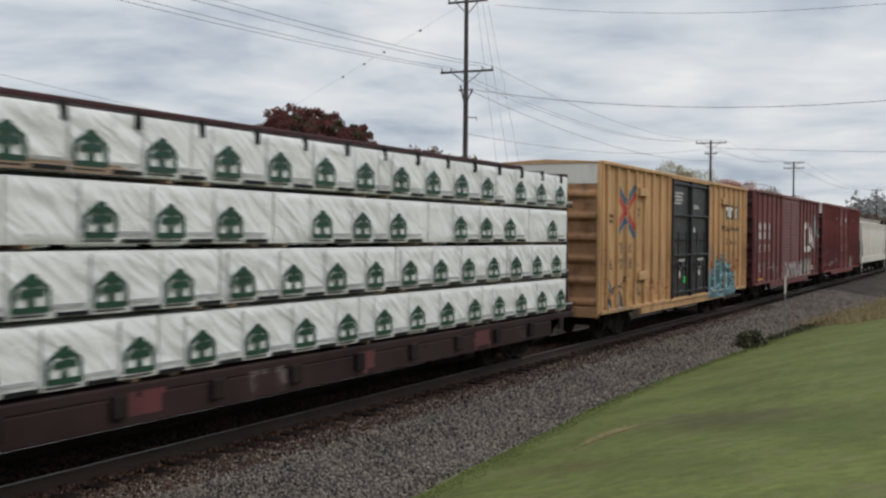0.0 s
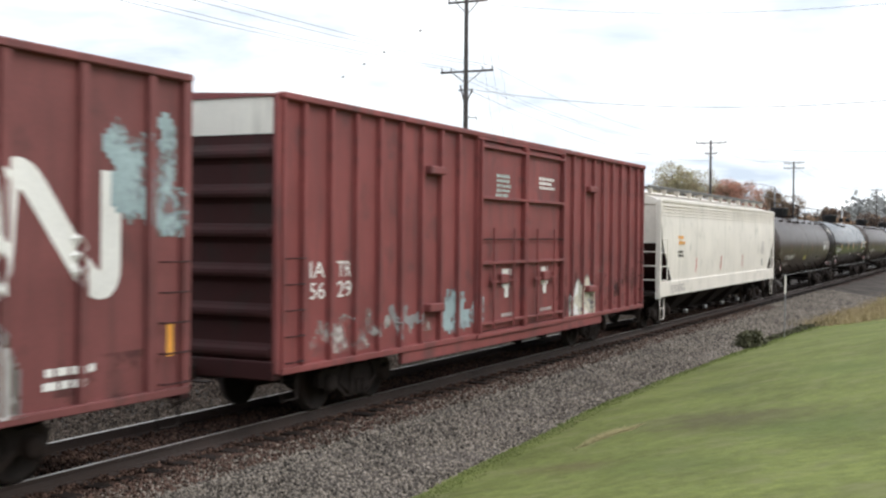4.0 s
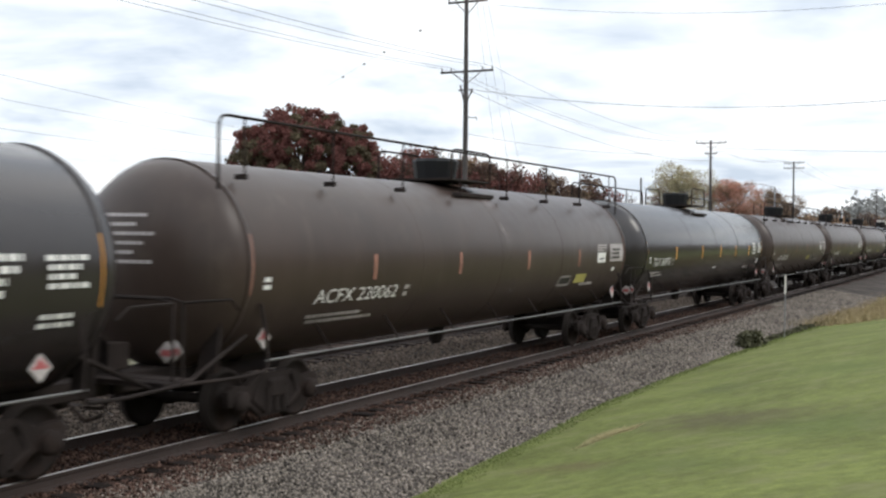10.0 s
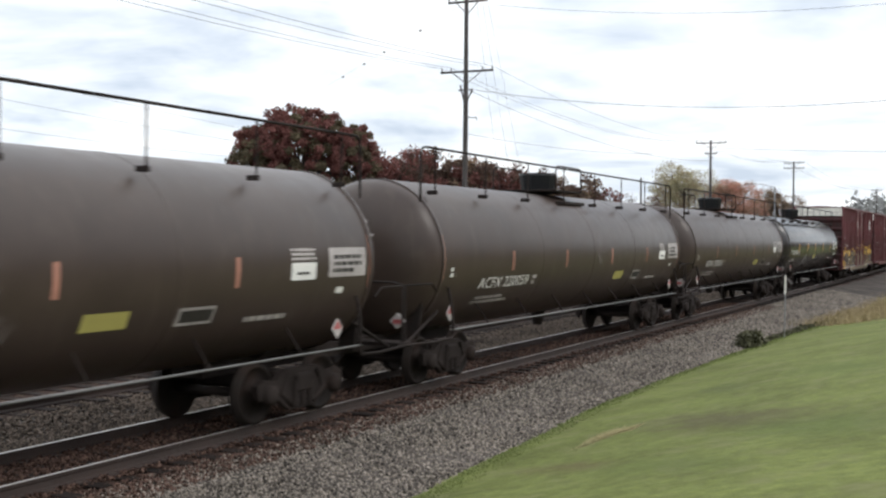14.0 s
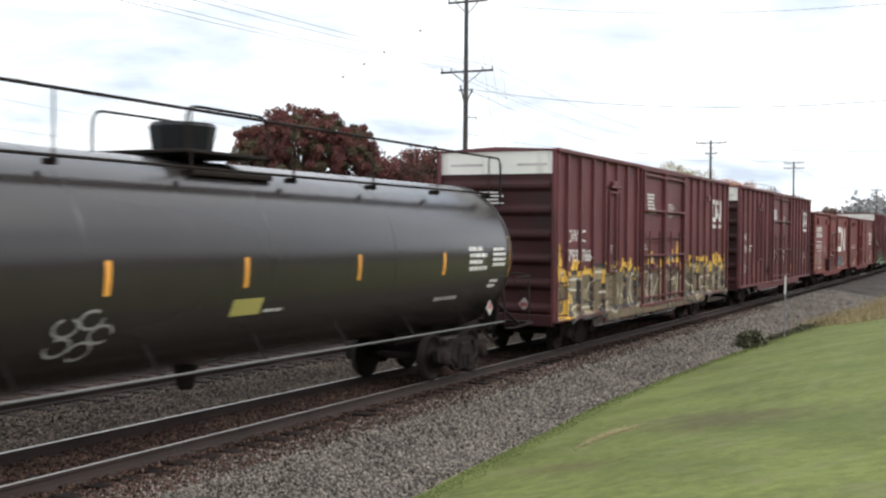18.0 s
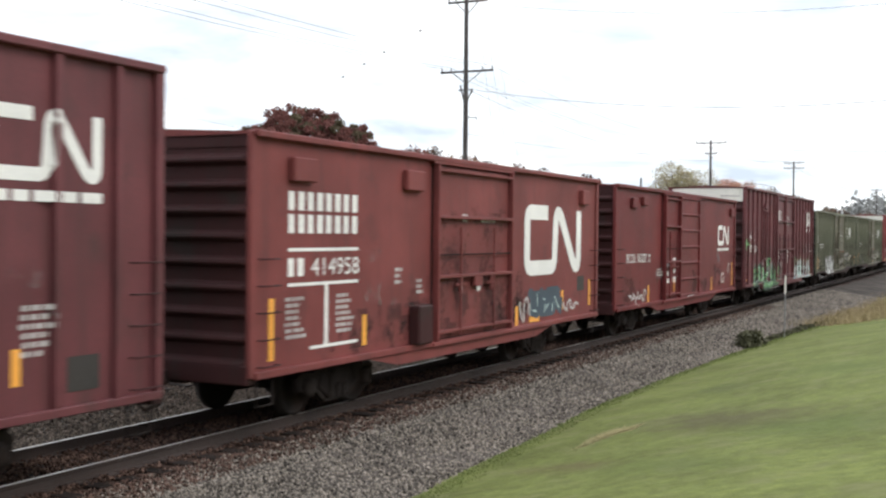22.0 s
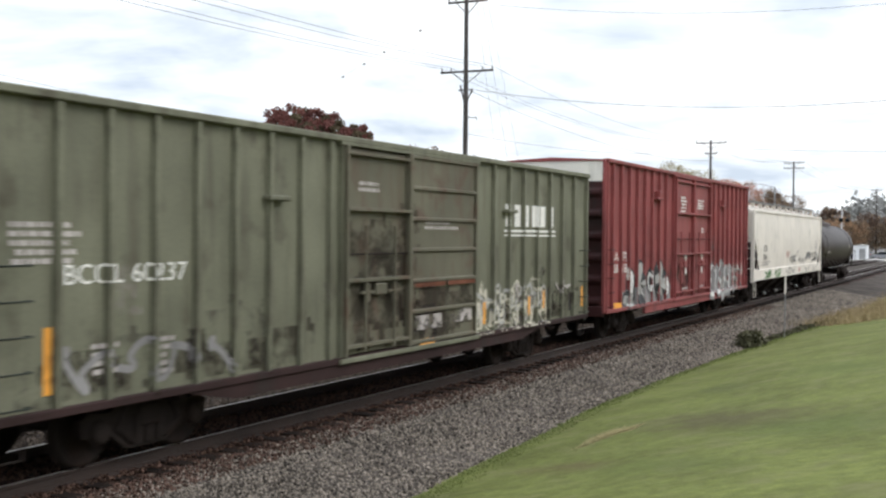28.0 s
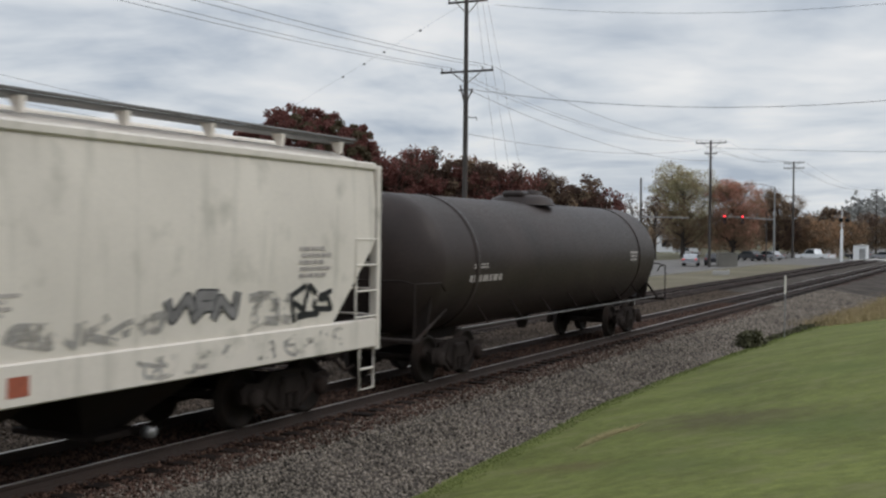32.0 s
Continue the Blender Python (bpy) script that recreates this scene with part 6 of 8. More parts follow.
            block(car, 3.90, zc - 0.72, 0.65, 0.16, lambda y, z: surf(y, z) + 0.004, "mark_black", "stencil_board")
        else:
            bars(car, h - 2.9, zc - 0.25, 0.9, 0.52, surf, "mark", 4, seed)
            bars(car, h - 1.75, zc - 0.18, 0.7, 0.42, surf, "mark", 4, seed)
            bars(car, h - 1.75, zc - 0.62, 0.55, 0.2, surf, "mark", 2, seed)
            if seed == 8:
                block(car, -0.65, zc - 0.70, 0.7, 0.24, surf, "sticker", "yellow_sticker")
            bars(car, 0.15, zc - 0.68, 0.5, 0.07, surf, "mark", 1, seed)
        bars(car, h - 4.0, zc - 0.80, 1.0, 0.12, surf, "mark_dim", 1, seed)
        for y in (-h + 1.2, h - 1.75):
            ring = [(y, 1.30), (y + 0.16, 1.46), (y, 1.62), (y - 0.16, 1.46)]
            side_plate = part("placard", Geo().prism(ring, 0, 1.46, 1.475), M["mark_dim"], car, "white and red hazard placard")
            part("placard_field", Geo().prism([(y - 0.12, 1.45), (y + 0.12, 1.45), (y, 1.58)], 0, 1.47, 1.482), M["placard"], side_plate)
        y0, w = (-h + 1.65, 1.9) if style == "black" else (-h + 2.6, 2.6)
        z = zc - 0.45 if style == "black" else zc - 0.63
        writing(car, mark, y0, z, 0.25 if style == "black" else 0.22, surf, "mark", w)
        bars(car, y0 - 0.1, z - 0.32, w * 0.9, 0.18, surf, "mark_dim", 2, seed)
        bars(car, y0 + w + 0.25, z, 0.25, 0.25, surf, "mark_dim", 2, seed)
        bars(car, -h + 1.15, zc - 0.35, 0.22, 0.22, surf, "mark", 2, seed)
        if style == "worn":                       # dried spill below the manway
            for a0, a1, b0, b1, k in ((0.25, 0.75, 3.0, 3.95, 1), (0.45, 0.95, 2.1, 3.1, 2), (0.75, 1.15, 1.35, 2.2, 3)):
                tagged(part("dried_spill", patch(Geo(), a0, a1, b0, b1, surf, 0.005, 40 * k + seed, 0.35), M["hz_scuff"], car, "pale dried spill", fix=False), kind="stuff")
        # writing on the round ends
        e = Geo()

        def end_y(x, z):
            return -h + dome * (1 - math.sqrt(max(0.0, 1 - (x * x + (z - zc) ** 2) / (R * R)))) - 0.006

        for r in range(6):
            x0, x1, z = -0.50, 0.45 - 0.16 * (r * 2 % 3), zc + 0.02 + 0.13 * r
            for k in range(8):
                a, b = x0 + (x1 - x0) * k / 8, x0 + (x1 - x0) * (k + 0.86) / 8
                e.add([(a, end_y(a, z), z), (b, end_y(b, z), z), (b, end_y(b, z + 0.05), z + 0.05), (a, end_y(a, z + 0.05), z + 0.05)], [(0, 1, 2, 3)])
        part("end_stencil", e, M["mark_dim"], car, "faded stencilled lines", fix=False)
    else:
        bars(car, -h + 1.9, zc - 0.35, 1.6, 0.22, surf, "mark_dim", 1, seed)
        bars(car, -h + 2.0, zc - 0.08, 0.9, 0.12, surf, "mark_dim", 2, seed)
        bars(car, h - 3.2, zc - 0.1, 0.7, 0.3, surf, "mark_dim", 3, seed)
        g = Geo().tube([(0.35, h + 0.75, 0.75), (0.35, h + 0.75, 2.35)], 0.03, 6).box(0.2, 0.5, h + 0.7, h + 0.85, 1.0, 1.5, 0.03)
        part("end_of_train_device", g, M["steel"], car, "end-of-train marker on the last coupler")
    return car, surf, h


# ---------------------------------------------------------------- covered hoppers
def hopper_car(u0, u1, label, grooves, seed):
    L, u = u1 - u0, (u0 + u1) / 2
    h = L / 2
    car = empty("hopper_car", label=label, category="hopper car", group="cars of the freight train")
    W, sill0, sill1, eave, top = 1.55, 1.09, 1.56, 4.05, 4.33
    for s in (1, -1):
        # side sheet with cut corners above the trucks, slightly bowed
        n = 16
        g = Geo()
        rows = [(0.0, 0.0), (0.25, 0.03), (0.5, 0.045), (0.75, 0.03), (1.0, -0.02)]
        v, f = [], []
        for t, bow in rows:
            z = sill1 + (eave - sill1) * t
            cut = max(0.0, 1.25 * (1 - (z - sill1) / 1.30)) if z < sill1 + 1.30 else 0.0
            for k in range(n + 1):
                y = (-h + 0.12 + cut) + (L - 0.24 - 2 * cut) * k / n
                v.append((s * (W + bow), y, z))
        m = n + 1
        for j in range(len(rows) - 1):
            f += [(j * m + k, j * m + k + 1, (j + 1) * m + k + 1, (j + 1) * m + k) for k in range(n)]
        part("side_sheet", g.add(v, f, True), M["hopper"], car)
        part("side_sill", Geo().box(s * (W - 0.12), s * (W + 0.04), -h, h, sill0, sill1, 0.02), M["hopper"], car)
        part("eave_rail", Geo().box(s * (W - 0.1), s * (W + 0.03), -h + 0.1, h - 0.1, eave - 0.04, eave + 0.08, 0.02), M["hopper"], car)
        if grooves:
            for k in range(4):
                z = eave - 0.14 - 0.1 * k
                part("side_bead", Geo().box(s * (W + 0.0), s * (W + 0.035), -h + 0.2, h - 0.2, z - 0.018, z + 0.018, 0.008), M["hopper"], car)
        for e in (-1, 1):
            part("end_post", Geo().box(s * (W - 0.1), s * (W + 0.06), e * h - 0.09, e * h + 0.03, sill0 - 0.05, eave + 0.04, 0.02), M["hopper"], car)
            g = Geo()
            for k in range(4):
                z = sill1 + 0.05 + 0.42 * k
                g.tube([(s * (W + 0.04), e * (h - 0.05), z), (s * (W + 0.04), e * (h - 0.75), z)], 0.018, 5)
            g.tube([(s * (W + 0.04), e * (h - 0.75), sill1), (s * (W + 0.04), e * (h - 0.75), sill1 + 1.3)], 0.022, 5)
            g.tube([(s * W, e * (h - 0.1), sill0), (s * W, e * (h - 0.1), 0.42), (s * W, e * (h - 0.55), 0.42), (s * W, e * (h - 0.55), sill0)], 0.02, 5)
            g.tube([(s * W, e * (h - 0.1), 0.75), (s * W, e * (h - 0.55), 0.75)], 0.02, 5)
            part("ladder", g, M["hopper"], car)
    # roof
    ring = [(-W - 0.02, eave), (-0.75, top), (0.75, top), (W + 0.02, eave), (W - 0.1, eave - 0.1), (-W + 0.1, eave - 0.1)]
    part("roof", Geo().prism(ring, 1, -h + 0.12, h - 0.12), M["hopper"], car)
    part("hatch_trough", Geo().box(-0.28, 0.28, -h + 0.9, h - 0.9, top, top + 0.12, 0.03), M["hopper"], car)
    for s in (1, -1):
        part("running_board", Geo().box(s * 0.72, s * 1.12, -h + 0.05, h - 0.05, top + 0.13, top + 0.17, 0.005), M["rail_grey"], car, "dull grating walkway")
        part("board_edge", Geo().tube([(s * 1.14, -h + 0.05, top + 0.19), (s * 1.14, h - 0.05, top + 0.19)], 0.024, 5), M["rail_grey"], car)
        for k in range(12):
            y = -h + 0.5 + (L - 1.0) * k / 11
            part("board_bracket", Geo().prism([(s * 0.95, top + 0.13), (s * 1.16, top + 0.13), (s * 1.14, top - 0.06), (s * 1.06, top - 0.06)], 1, y - 0.035, y + 0.035), M["hopper"], car)
    # ends: slope sheets, decks and railings
    for e in (-1, 1):
        part("end_sheet", Geo().prism([(-W + 0.05, 2.75), (W - 0.05, 2.75), (W - 0.05, eave), (0.7, top - 0.01), (-0.7, top - 0.01), (-W + 0.05, eave)], 1, e * (h - 0.16), e * (h - 0.2)), M["hopper"], car)
        # the shade below the white end is put into the sheet's dark colour
        part("slope_sheet", Geo().prism([(e * (h - 0.16), 2.8), (e * (h - 0.24), 2.8), (e * (h - 2.6), 1.2), (e * (h - 2.5), 1.12)], 0, -W + 0.08, W - 0.08), M["brown_dark"], car, "slope sheet coloured dark for the shade under the end")
        part("end_deck", Geo().box(-W + 0.05, W - 0.05, e * h, e * (h - 1.9), sill0 + 0.02, sill0 + 0.14, 0.02), M["under"], car)
        g = Geo()
        for z in (1.62, 2.05, 2.48):
            g.tube([(-W + 0.1, e * (h - 0.03), z), (W - 0.1, e * (h - 0.03), z)], 0.02, 5)
        for x in (-0.6, 0.6):
            g.tube([(x, e * (h - 0.03), 1.2), (x, e * (h - 0.03), 2.5)], 0.022, 5)
        part("end_railing", g, M["hopper"], car)
        part("air_tank", Geo().lathe([(-0.6, 0.0), (-0.6, 0.2), (0.6, 0.2), (0.6, 0.0)], 0, (0, e * (h - 0.9), 1.5), 12), M["under"], car)
    part("centre_sill", Geo().box(-0.3, 0.3, -h, h, 0.80, 1.10, 0.02), M["under"], car)
    for k in (-1.5, -0.5, 0.5, 1.5):
        y = k * (L - 7.2) / 4 * 0.98
        hop = part("discharge_hopper", Geo().add([(-1.3, y - 1.3, 1.15), (1.3, y - 1.3, 1.15), (1.3, y + 1.3, 1.15), (-1.3, y + 1.3, 1.15), (-0.5, y - 0.35, 0.38), (0.5, y - 0.35, 0.38), (0.5, y + 0.35, 0.38), (-0.5, y + 0.35, 0.38)],
                   [(0, 1, 5, 4), (1, 2, 6, 5), (2, 3, 7, 6), (3, 0, 4, 7), (4, 5, 6, 7), (3, 2, 1, 0)]), M["under"], car)
        part("outlet_gate", Geo().box(-0.75, 0.75, y - 0.4, y + 0.4, 0.30, 0.38, 0.02).lathe([(-0.95, 0.07), (0.95, 0.07)], 0, (0, y + 0.3, 0.36), 8), M["under"], hop)
        part("gate_shaft", Geo().lathe([(0, 0.0), (0, 0.075), (0.14, 0.075), (0.14, 0.0)], 0, (0.92, y + 0.3, 0.36), 10), M["steel"], hop, "worn bright gate shaft end")

    def surf(y, z):
        if z < sill1:
            return W + 0.04
        return W + float(np.interp((z - sill1) / (eave - sill1), [0, 0.25, 0.5, 0.75, 1], [0, 0.03, 0.045, 0.03, -0.02])) + 0.004

    running_gear(car, L, h - 1.85, u)
    TRAIN.append((car, u))
    return car, surf, h


# ---------------------------------------------------------------- lumber car
def lumber_car(u0, u1):
    L, u = u1 - u0, (u0 + u1) / 2
    h = L / 2
    car = empty("lumber_car", label="centre-beam flat car loaded with white wrapped lumber bundles", category="flat car", group="cars of the freight train")
    part("deck", Geo().box(-1.5, 1.5, -h, h, 0.98, 1.12, 0.02), M["deck"], car)
    part("side_sill", Geo().box(1.38, 1.5, -h + 1.5, h - 1.5, 0.62, 0.98, 0.02), M["deck"], car)
    part("side_sill", Geo().box(-1.5, -1.38, -h + 1.5, h - 1.5, 0.62, 0.98, 0.02), M["deck"], car)
    for k in range(12):
        y = -h + 1.0 + (L - 2.0) * k / 11
        part("winch", Geo().box(1.5, 1.58, y - 0.12, y + 0.12, 0.74, 1.02, 0.02), M["under"], car)
    part("top_chord", Geo().box(-0.28, 0.28, -h + 0.4, h - 0.4, 4.58, 4.655, 0.02), M["brown_dark"], car)
    for k in range(14):
        y = -h + 0.5 + (L - 1.0) * k / 13
        part("centre_post", Geo().box(-0.07, 0.07, y - 0.08, y + 0.08, 1.12, 4.59, 0.01), M["brown_dark"], car)
    for e in (-1, 1):
        g = Geo().box(-1.45, 1.45, e * (h - 0.06), e * (h + 0.04), 1.0, 1.25)
        for z in (1.7, 2.4, 3.1, 3.8, 4.4):
            g.box(-1.3, 1.3, e * (h - 0.05), e * (h + 0.03), z - 0.06, z + 0.06, 0.01)
        part("bulkhead", Geo().prism([(-1.4, 1.1), (1.4, 1.1), (1.3, 4.45), (-1.3, 4.45)], 1, e * (h - 0.14), e * (h - 0.06)), M["brown_dark"], car)
        part("bulkhead_rib", g, M["brown_dark"], car)
    rnd = random.Random(3)
    tier, z0, y_lo, y_hi = 0.815, 1.15, -h + 0.35, h - 0.42
    for t in range(4):
        za, zb = z0 + t * tier, z0 + (t + 1) * tier - 0.045
        y = y_hi
        first = (4.88, 3.66, 2.44, 4.27)[t]
        n = 0
        while y > y_lo + 0.5:
            ln = first if n == 0 else 4.88
            a = max(y_lo, y - ln)
            for sx in (1, -1):
                bundle_mesh(car, sx, a + 0.02, y - 0.02, za, zb, rnd, sx > 0, t, n)
            y, n = a, n + 1
    # straps over the top edge
    for k in range(18):
        y = y_lo + 0.5 + (y_hi - y_lo - 1.0) * k / 17
        part("strap", Geo().box(1.46, 1.505, y - 0.04, y + 0.04, 4.20, 4.42).box(0.2, 1.5, y - 0.03, y + 0.03, 4.40, 4.415), M["black"], car)
    sill = lambda y, z: 1.50
    for k, (y, w, paint) in enumerate(((-7.5, 1.2, "brown"), (-4.6, 0.9, "brown"), (-2.2, 1.3, "hz_scuff"), (0.8, 0.8, "brown"), (3.0, 1.0, "hz_grime"), (5.4, 0.9, "brown"), (7.6, 0.6, "hz_scuff"))):
        tagged(part("worn_paint", patch(Geo(), y, y + w, 0.66, 1.1, sill, 0.004, 300 + k, 0.35), M[paint], car, "worn patch of old paint", fix=False), kind="stuff")
    running_gear(car, L, h - 2.6, u)
    TRAIN.append((car, u))


def bundle_mesh(car, sx, a, b, z0, z1, rnd, near, tier, n):
    """One wrapped lumber bundle with folds in its sheet, printed marks and dunnage below."""
    W0, W1 = 0.12, 1.47
    g = Geo()
    nu, nv = (max(6, int((b - a) / 0.075)), 11) if near else (4, 2)
    sc = rnd.uniform(0, 99)

    def bulge(y, z):
        return 0.022 * noise.noise((y * 3 + z * 4 + sc, z * 5, sc)) + 0.02 * noise.noise((y * 1.1 + z * 2 + sc, z, 1.5)) + 0.045 * max(0.0, 0.22 - abs(noise.noise((y * 1.6 + z * 3.4 + sc, (y - z) * 0.5, sc)))) + 0.004

    v, f = [], []
    for j in range(nv + 1):
        for i in range(nu + 1):
            y, z = a + (b - a) * i / nu, z0 + 0.03 + (z1 - z0 - 0.03) * j / nv
            edge = min(i, nu - i, j, nv - j) == 0
            v.append((sx * (W1 - 0.015 if edge else W1 + bulge(y, z)), y, z))
    m = nu + 1
    f = [(j * m + i, j * m + i + 1, (j + 1) * m + i + 1, (j + 1) * m + i) for j in range(nv) for i in range(nu)]
    g.add(v, f, True)
    g.box(sx * W0, sx * (W1 - 0.016), a, b, z0 + 0.03, z1)
    bundle = part("lumber_bundle", g, M["wrap"], car, "white plastic-wrapped lumber bundle with green prints", fix=False)
    if not near:
        return
    if tier == 3 and n == 3:                      # torn sheet: bare boards show along the foot
        for k in range(3):
            part("bare_board", Geo().box(W1 - 0.02, W1 + 0.03, a + 0.02, b - 1.1 - 0.1 * k, z0 + 0.03 + 0.045 * k, z0 + 0.07 + 0.045 * k, 0.004), M["lumber"], bundle, "bare sawn board")
    for y in (a + 0.3, b - 0.4):
        part("dunnage", Geo().box(W0, W1 - 0.05, y, y + 0.1, z0 - 0.02, z0 + 0.03), M["lumber"], bundle)
    srf = lambda y, z: W1 + 0.03
    y = b - 0.45 - 0.33 * tier % 0.9 + rnd.uniform(-0.08, 0.08)
    seams = Geo()
    lab = Geo()
    H = z1 - z0
    while y > a + 0.15:
        c, zb = y, z0 + 0.15 * H
        w, hh = 0.50, 0.53 * H
        x = W1 + 0.034
        # two posts on a solid foot, under a broad tree whose top makes the gable
        mk = Geo()
        for p, q in (((-.5, 0), (-.5, .60)), ((-.5, .60), (-.16, .86)), ((.16, .86), (.5, .60)), ((.5, .60), (.5, 0))):
            ribbon(mk, [(c + p[0] * w, zb + p[1] * hh), (c + q[0] * w, zb + q[1] * hh)], 0.060, srf, 0.004, 0.2)
        mk.add([(x, c - .5 * w, zb - .03 * hh), (x, c + .5 * w, zb - .03 * hh), (x, c + .5 * w, zb + .14 * hh), (x, c - .5 * w, zb + .14 * hh)], [(0, 1, 2, 3)])
        for k, (ty, tz, tr) in enumerate(((0, .90, .15), (-.11, .74, .09), (.12, .73, .09), (0, .74, .10), (-.21, .50, .14), (.22, .51, .14), (0, .54, .14))):
            ring = [(x + .002 + .0006 * k, c + (ty + tr * (1 + .22 * (j % 2)) * math.cos(.6283 * j)) * w, zb + (tz + tr * .82 * (1 + .22 * (j % 2)) * math.sin(.6283 * j)) * hh) for j in range(10)]
            mk.add(ring, [tuple(range(10))])
        mk.add([(x, c - .13 * w, zb + .14 * hh), (x, c + .13 * w, zb + .14 * hh), (x, c + .05 * w, zb + .45 * hh), (x, c - .05 * w, zb + .45 * hh)], [(0, 1, 2, 3)])
        part("printed_mark", mk, M["wrap_green"], bundle, "dark green printed tree mark", fix=False)
        # thin grey line of small print and a dark label at the foot
        lab.add([(x, c + 0.34, z0 + 0.04), (x, c + 0.86, z0 + 0.04), (x, c + 0.86, z0 + 0.095), (x, c + 0.34, z0 + 0.095)], [(0, 1, 2, 3)])
        lab.add([(x, c - 0.30, z0 + 0.06), (x, c + 0.22, z0 + 0.06), (x, c + 0.22, z0 + 0.08), (x, c - 0.30, z0 + 0.08)], [(0, 1, 2, 3)])
        seams.add([(x, c - 0.365, z0 + 0.05), (x, c - 0.335, z0 + 0.05), (x, c - 0.330, z1 - 0.03), (x, c - 0.36, z1 - 0.03)], [(0, 1, 2, 3)])
        seams.add([(x, c + 0.30, z0 + 0.19 * H), (x, c + 0.80, z0 + 0.19 * H), (x, c + 0.80, z0 + 0.24 * H), (x, c + 0.30, z0 + 0.24 * H)], [(0, 1, 2, 3)])
        y -= 1.22
    tagged(part("printed_label", lab, M["black"], bundle, "small dark printed label", fix=False), kind="stuff")
    tagged(part("fold_line", seams, M["wrap_grey"], bundle, "grey fold and print line", fix=False), kind="stuff")


TRAIN, WEATHERED = [], []


# ---------------------------------------------------------------- the train, from its head to its tail
def two_doors(kind, material, w=2.35, c=0.0):
    return ((c - w, c, kind, material), (c, c + w, kind, material))


def make_train():
    lumber_car(3.6, 26.0)
    yellow_car()
    louvre_car()
    weathered_car()
    car, surf, h = hopper_car(88.6, 107.45, "off-white covered hopper car with ridged top edge", True, 1)
    bars(car, -h + 2.0, 2.7, 0.9, 0.35, surf, "reflect", 2)
    bars(car, -h + 2.0, 2.3, 0.7, 0.25, surf, "mark_black", 2)
    bars(car, h - 3.0, 2.25, 0.75, 0.55, surf, "mark_dim", 6)
    bars(car, h - 2.8, 1.75, 0.35, 0.28, surf, "mark_black", 4)
    for y in (-5.0, -1.2, 2.6):
        block(car, y, 1.75, 0.1, 0.5, surf, "logo_red", "red_stripe")
    bars(car, -h + 1.0, 1.2, 2.2, 0.24, surf, "mark_dim", 4)
    tanks = ((109.2, 126.8, "worn", "ACFX 220055"), (129.1, 147.0, "black", "TILX 360955"), (149.1, 167.1, "worn", "ACFX 220062"), (168.6, 187.0, "black", "TILX 360976"), (189.0, 206.8, "worn", "ACFX 220052"),
             (208.8, 226.6, "worn", "ACFX 220059"), (228.2, 245.8, "worn", "ACFX 220053"), (247.4, 265.8, "black", "TILX 360964"))
    for i, (a, b, style, mark) in enumerate(tanks):
        text = "glossy black tank car with amber reflective stripes" if style == "black" else "dusty black tank car with a long top handrail"
        car, surf, h = tank_car(a, b, style, text, mark, i + 1)
        if i == 0:
            for k, (y, w) in enumerate(((1.35, 0.55), (2.0, 0.42), (2.45, 0.5), (3.0, 0.42))):
                loop = [(y + w * (0.5 + 0.5 * math.cos(a)) + 0.18 * math.sin(a), 1.72 + 0.30 * math.sin(a)) for a in np.linspace(0.2 + k, 6.0 + k, 12)]
                tagged(part("graffiti_tag", ribbon(Geo(), loop, 0.06, surf, 0.006 + 0.001 * k), M["sp_grey"], car, "looping grey spray tag", fix=False), kind="stuff")
            tag_scrawl(car, 3.3, 3.9, 1.5, 2.0, surf, 61, "sp_grey", 1, 0.07)
        if i == 7:
            for k in range(5):
                cy, cz = -3.4 + 0.34 * math.cos(1.256 * k), 1.74 + 0.2 * math.sin(1.256 * k)
                petal = [(cy + 0.19 * math.cos(a), cz + 0.11 * math.sin(a)) for a in np.linspace(k, k + 5.4, 12)]
                tagged(part("graffiti_tag", ribbon(Geo(), petal, 0.035, surf, 0.006 + 0.001 * k), M["sp_silver"], car, "grey sprayed rosette", fix=False), kind="stuff")
    flame_car()
    for a, b, seed in ((288.6, 306.85, 2), (342.15, 360.5, 3)):
        brown_car(a, b, seed)
    smooth_car()
    ladder_car()
    for a, b, seed in ((362.0, 380.6, 1), (381.9, 400.5, 2)):
        green_car(a, b, seed)
    red_car()
    car, surf, h = hopper_car(421.6, 441.0, "off-white covered hopper car with spray tags on its sill", False, 2)
    writing(car, "CCBX", -7.64, 2.33, 0.27, surf, "mark_black", 0.9)
    writing(car, "72568", -7.7, 1.96, 0.25, surf, "mark_black", 0.9)
    bars(car, -h + 1.6, 1.72, 2.3, 0.22, surf, "mark_dim", 2)
    bars(car, -1.9, 2.0, 1.15, 0.3, surf, "logo_faint", 5)
    bars(car, 1.1, 2.05, 1.15, 0.28, surf, "mark_dim", 4)
    bars(car, 7.3, 2.3, 1.0, 0.5, surf, "mark_dim", 5)
    wild(car, -7.2, -5.75, 1.14, 1.52, surf, 71, "sp_green", None, None, None, 4, 0.09, 0.0, bend=0.06, label="green spray tag")
    wild(car, -4.95, -3.35, 1.14, 1.48, surf, 72, "sp_green", None, None, None, 4, 0.07, 0.0, bend=0.06, label="green spray tag")
    wild(car, -0.6, 1.1, 1.66, 2.12, surf, 73, "sp_grey", None, None, None, 4, 0.07, 0.0, bend=0.05, label="dark grey spray tag")
    wild(car, 1.95, 4.5, 1.66, 2.02, surf, 77, "hz_grey", None, None, None, 5, 0.09, 0.0, bend=0.05, label="faint grey spray tag")
    wild(car, 4.45, 5.85, 1.78, 2.22, surf, 74, "sp_grey", "sp_black", None, None, 3, 0.11, 0.05, bend=0.05, label="dark grey and black spray tag")
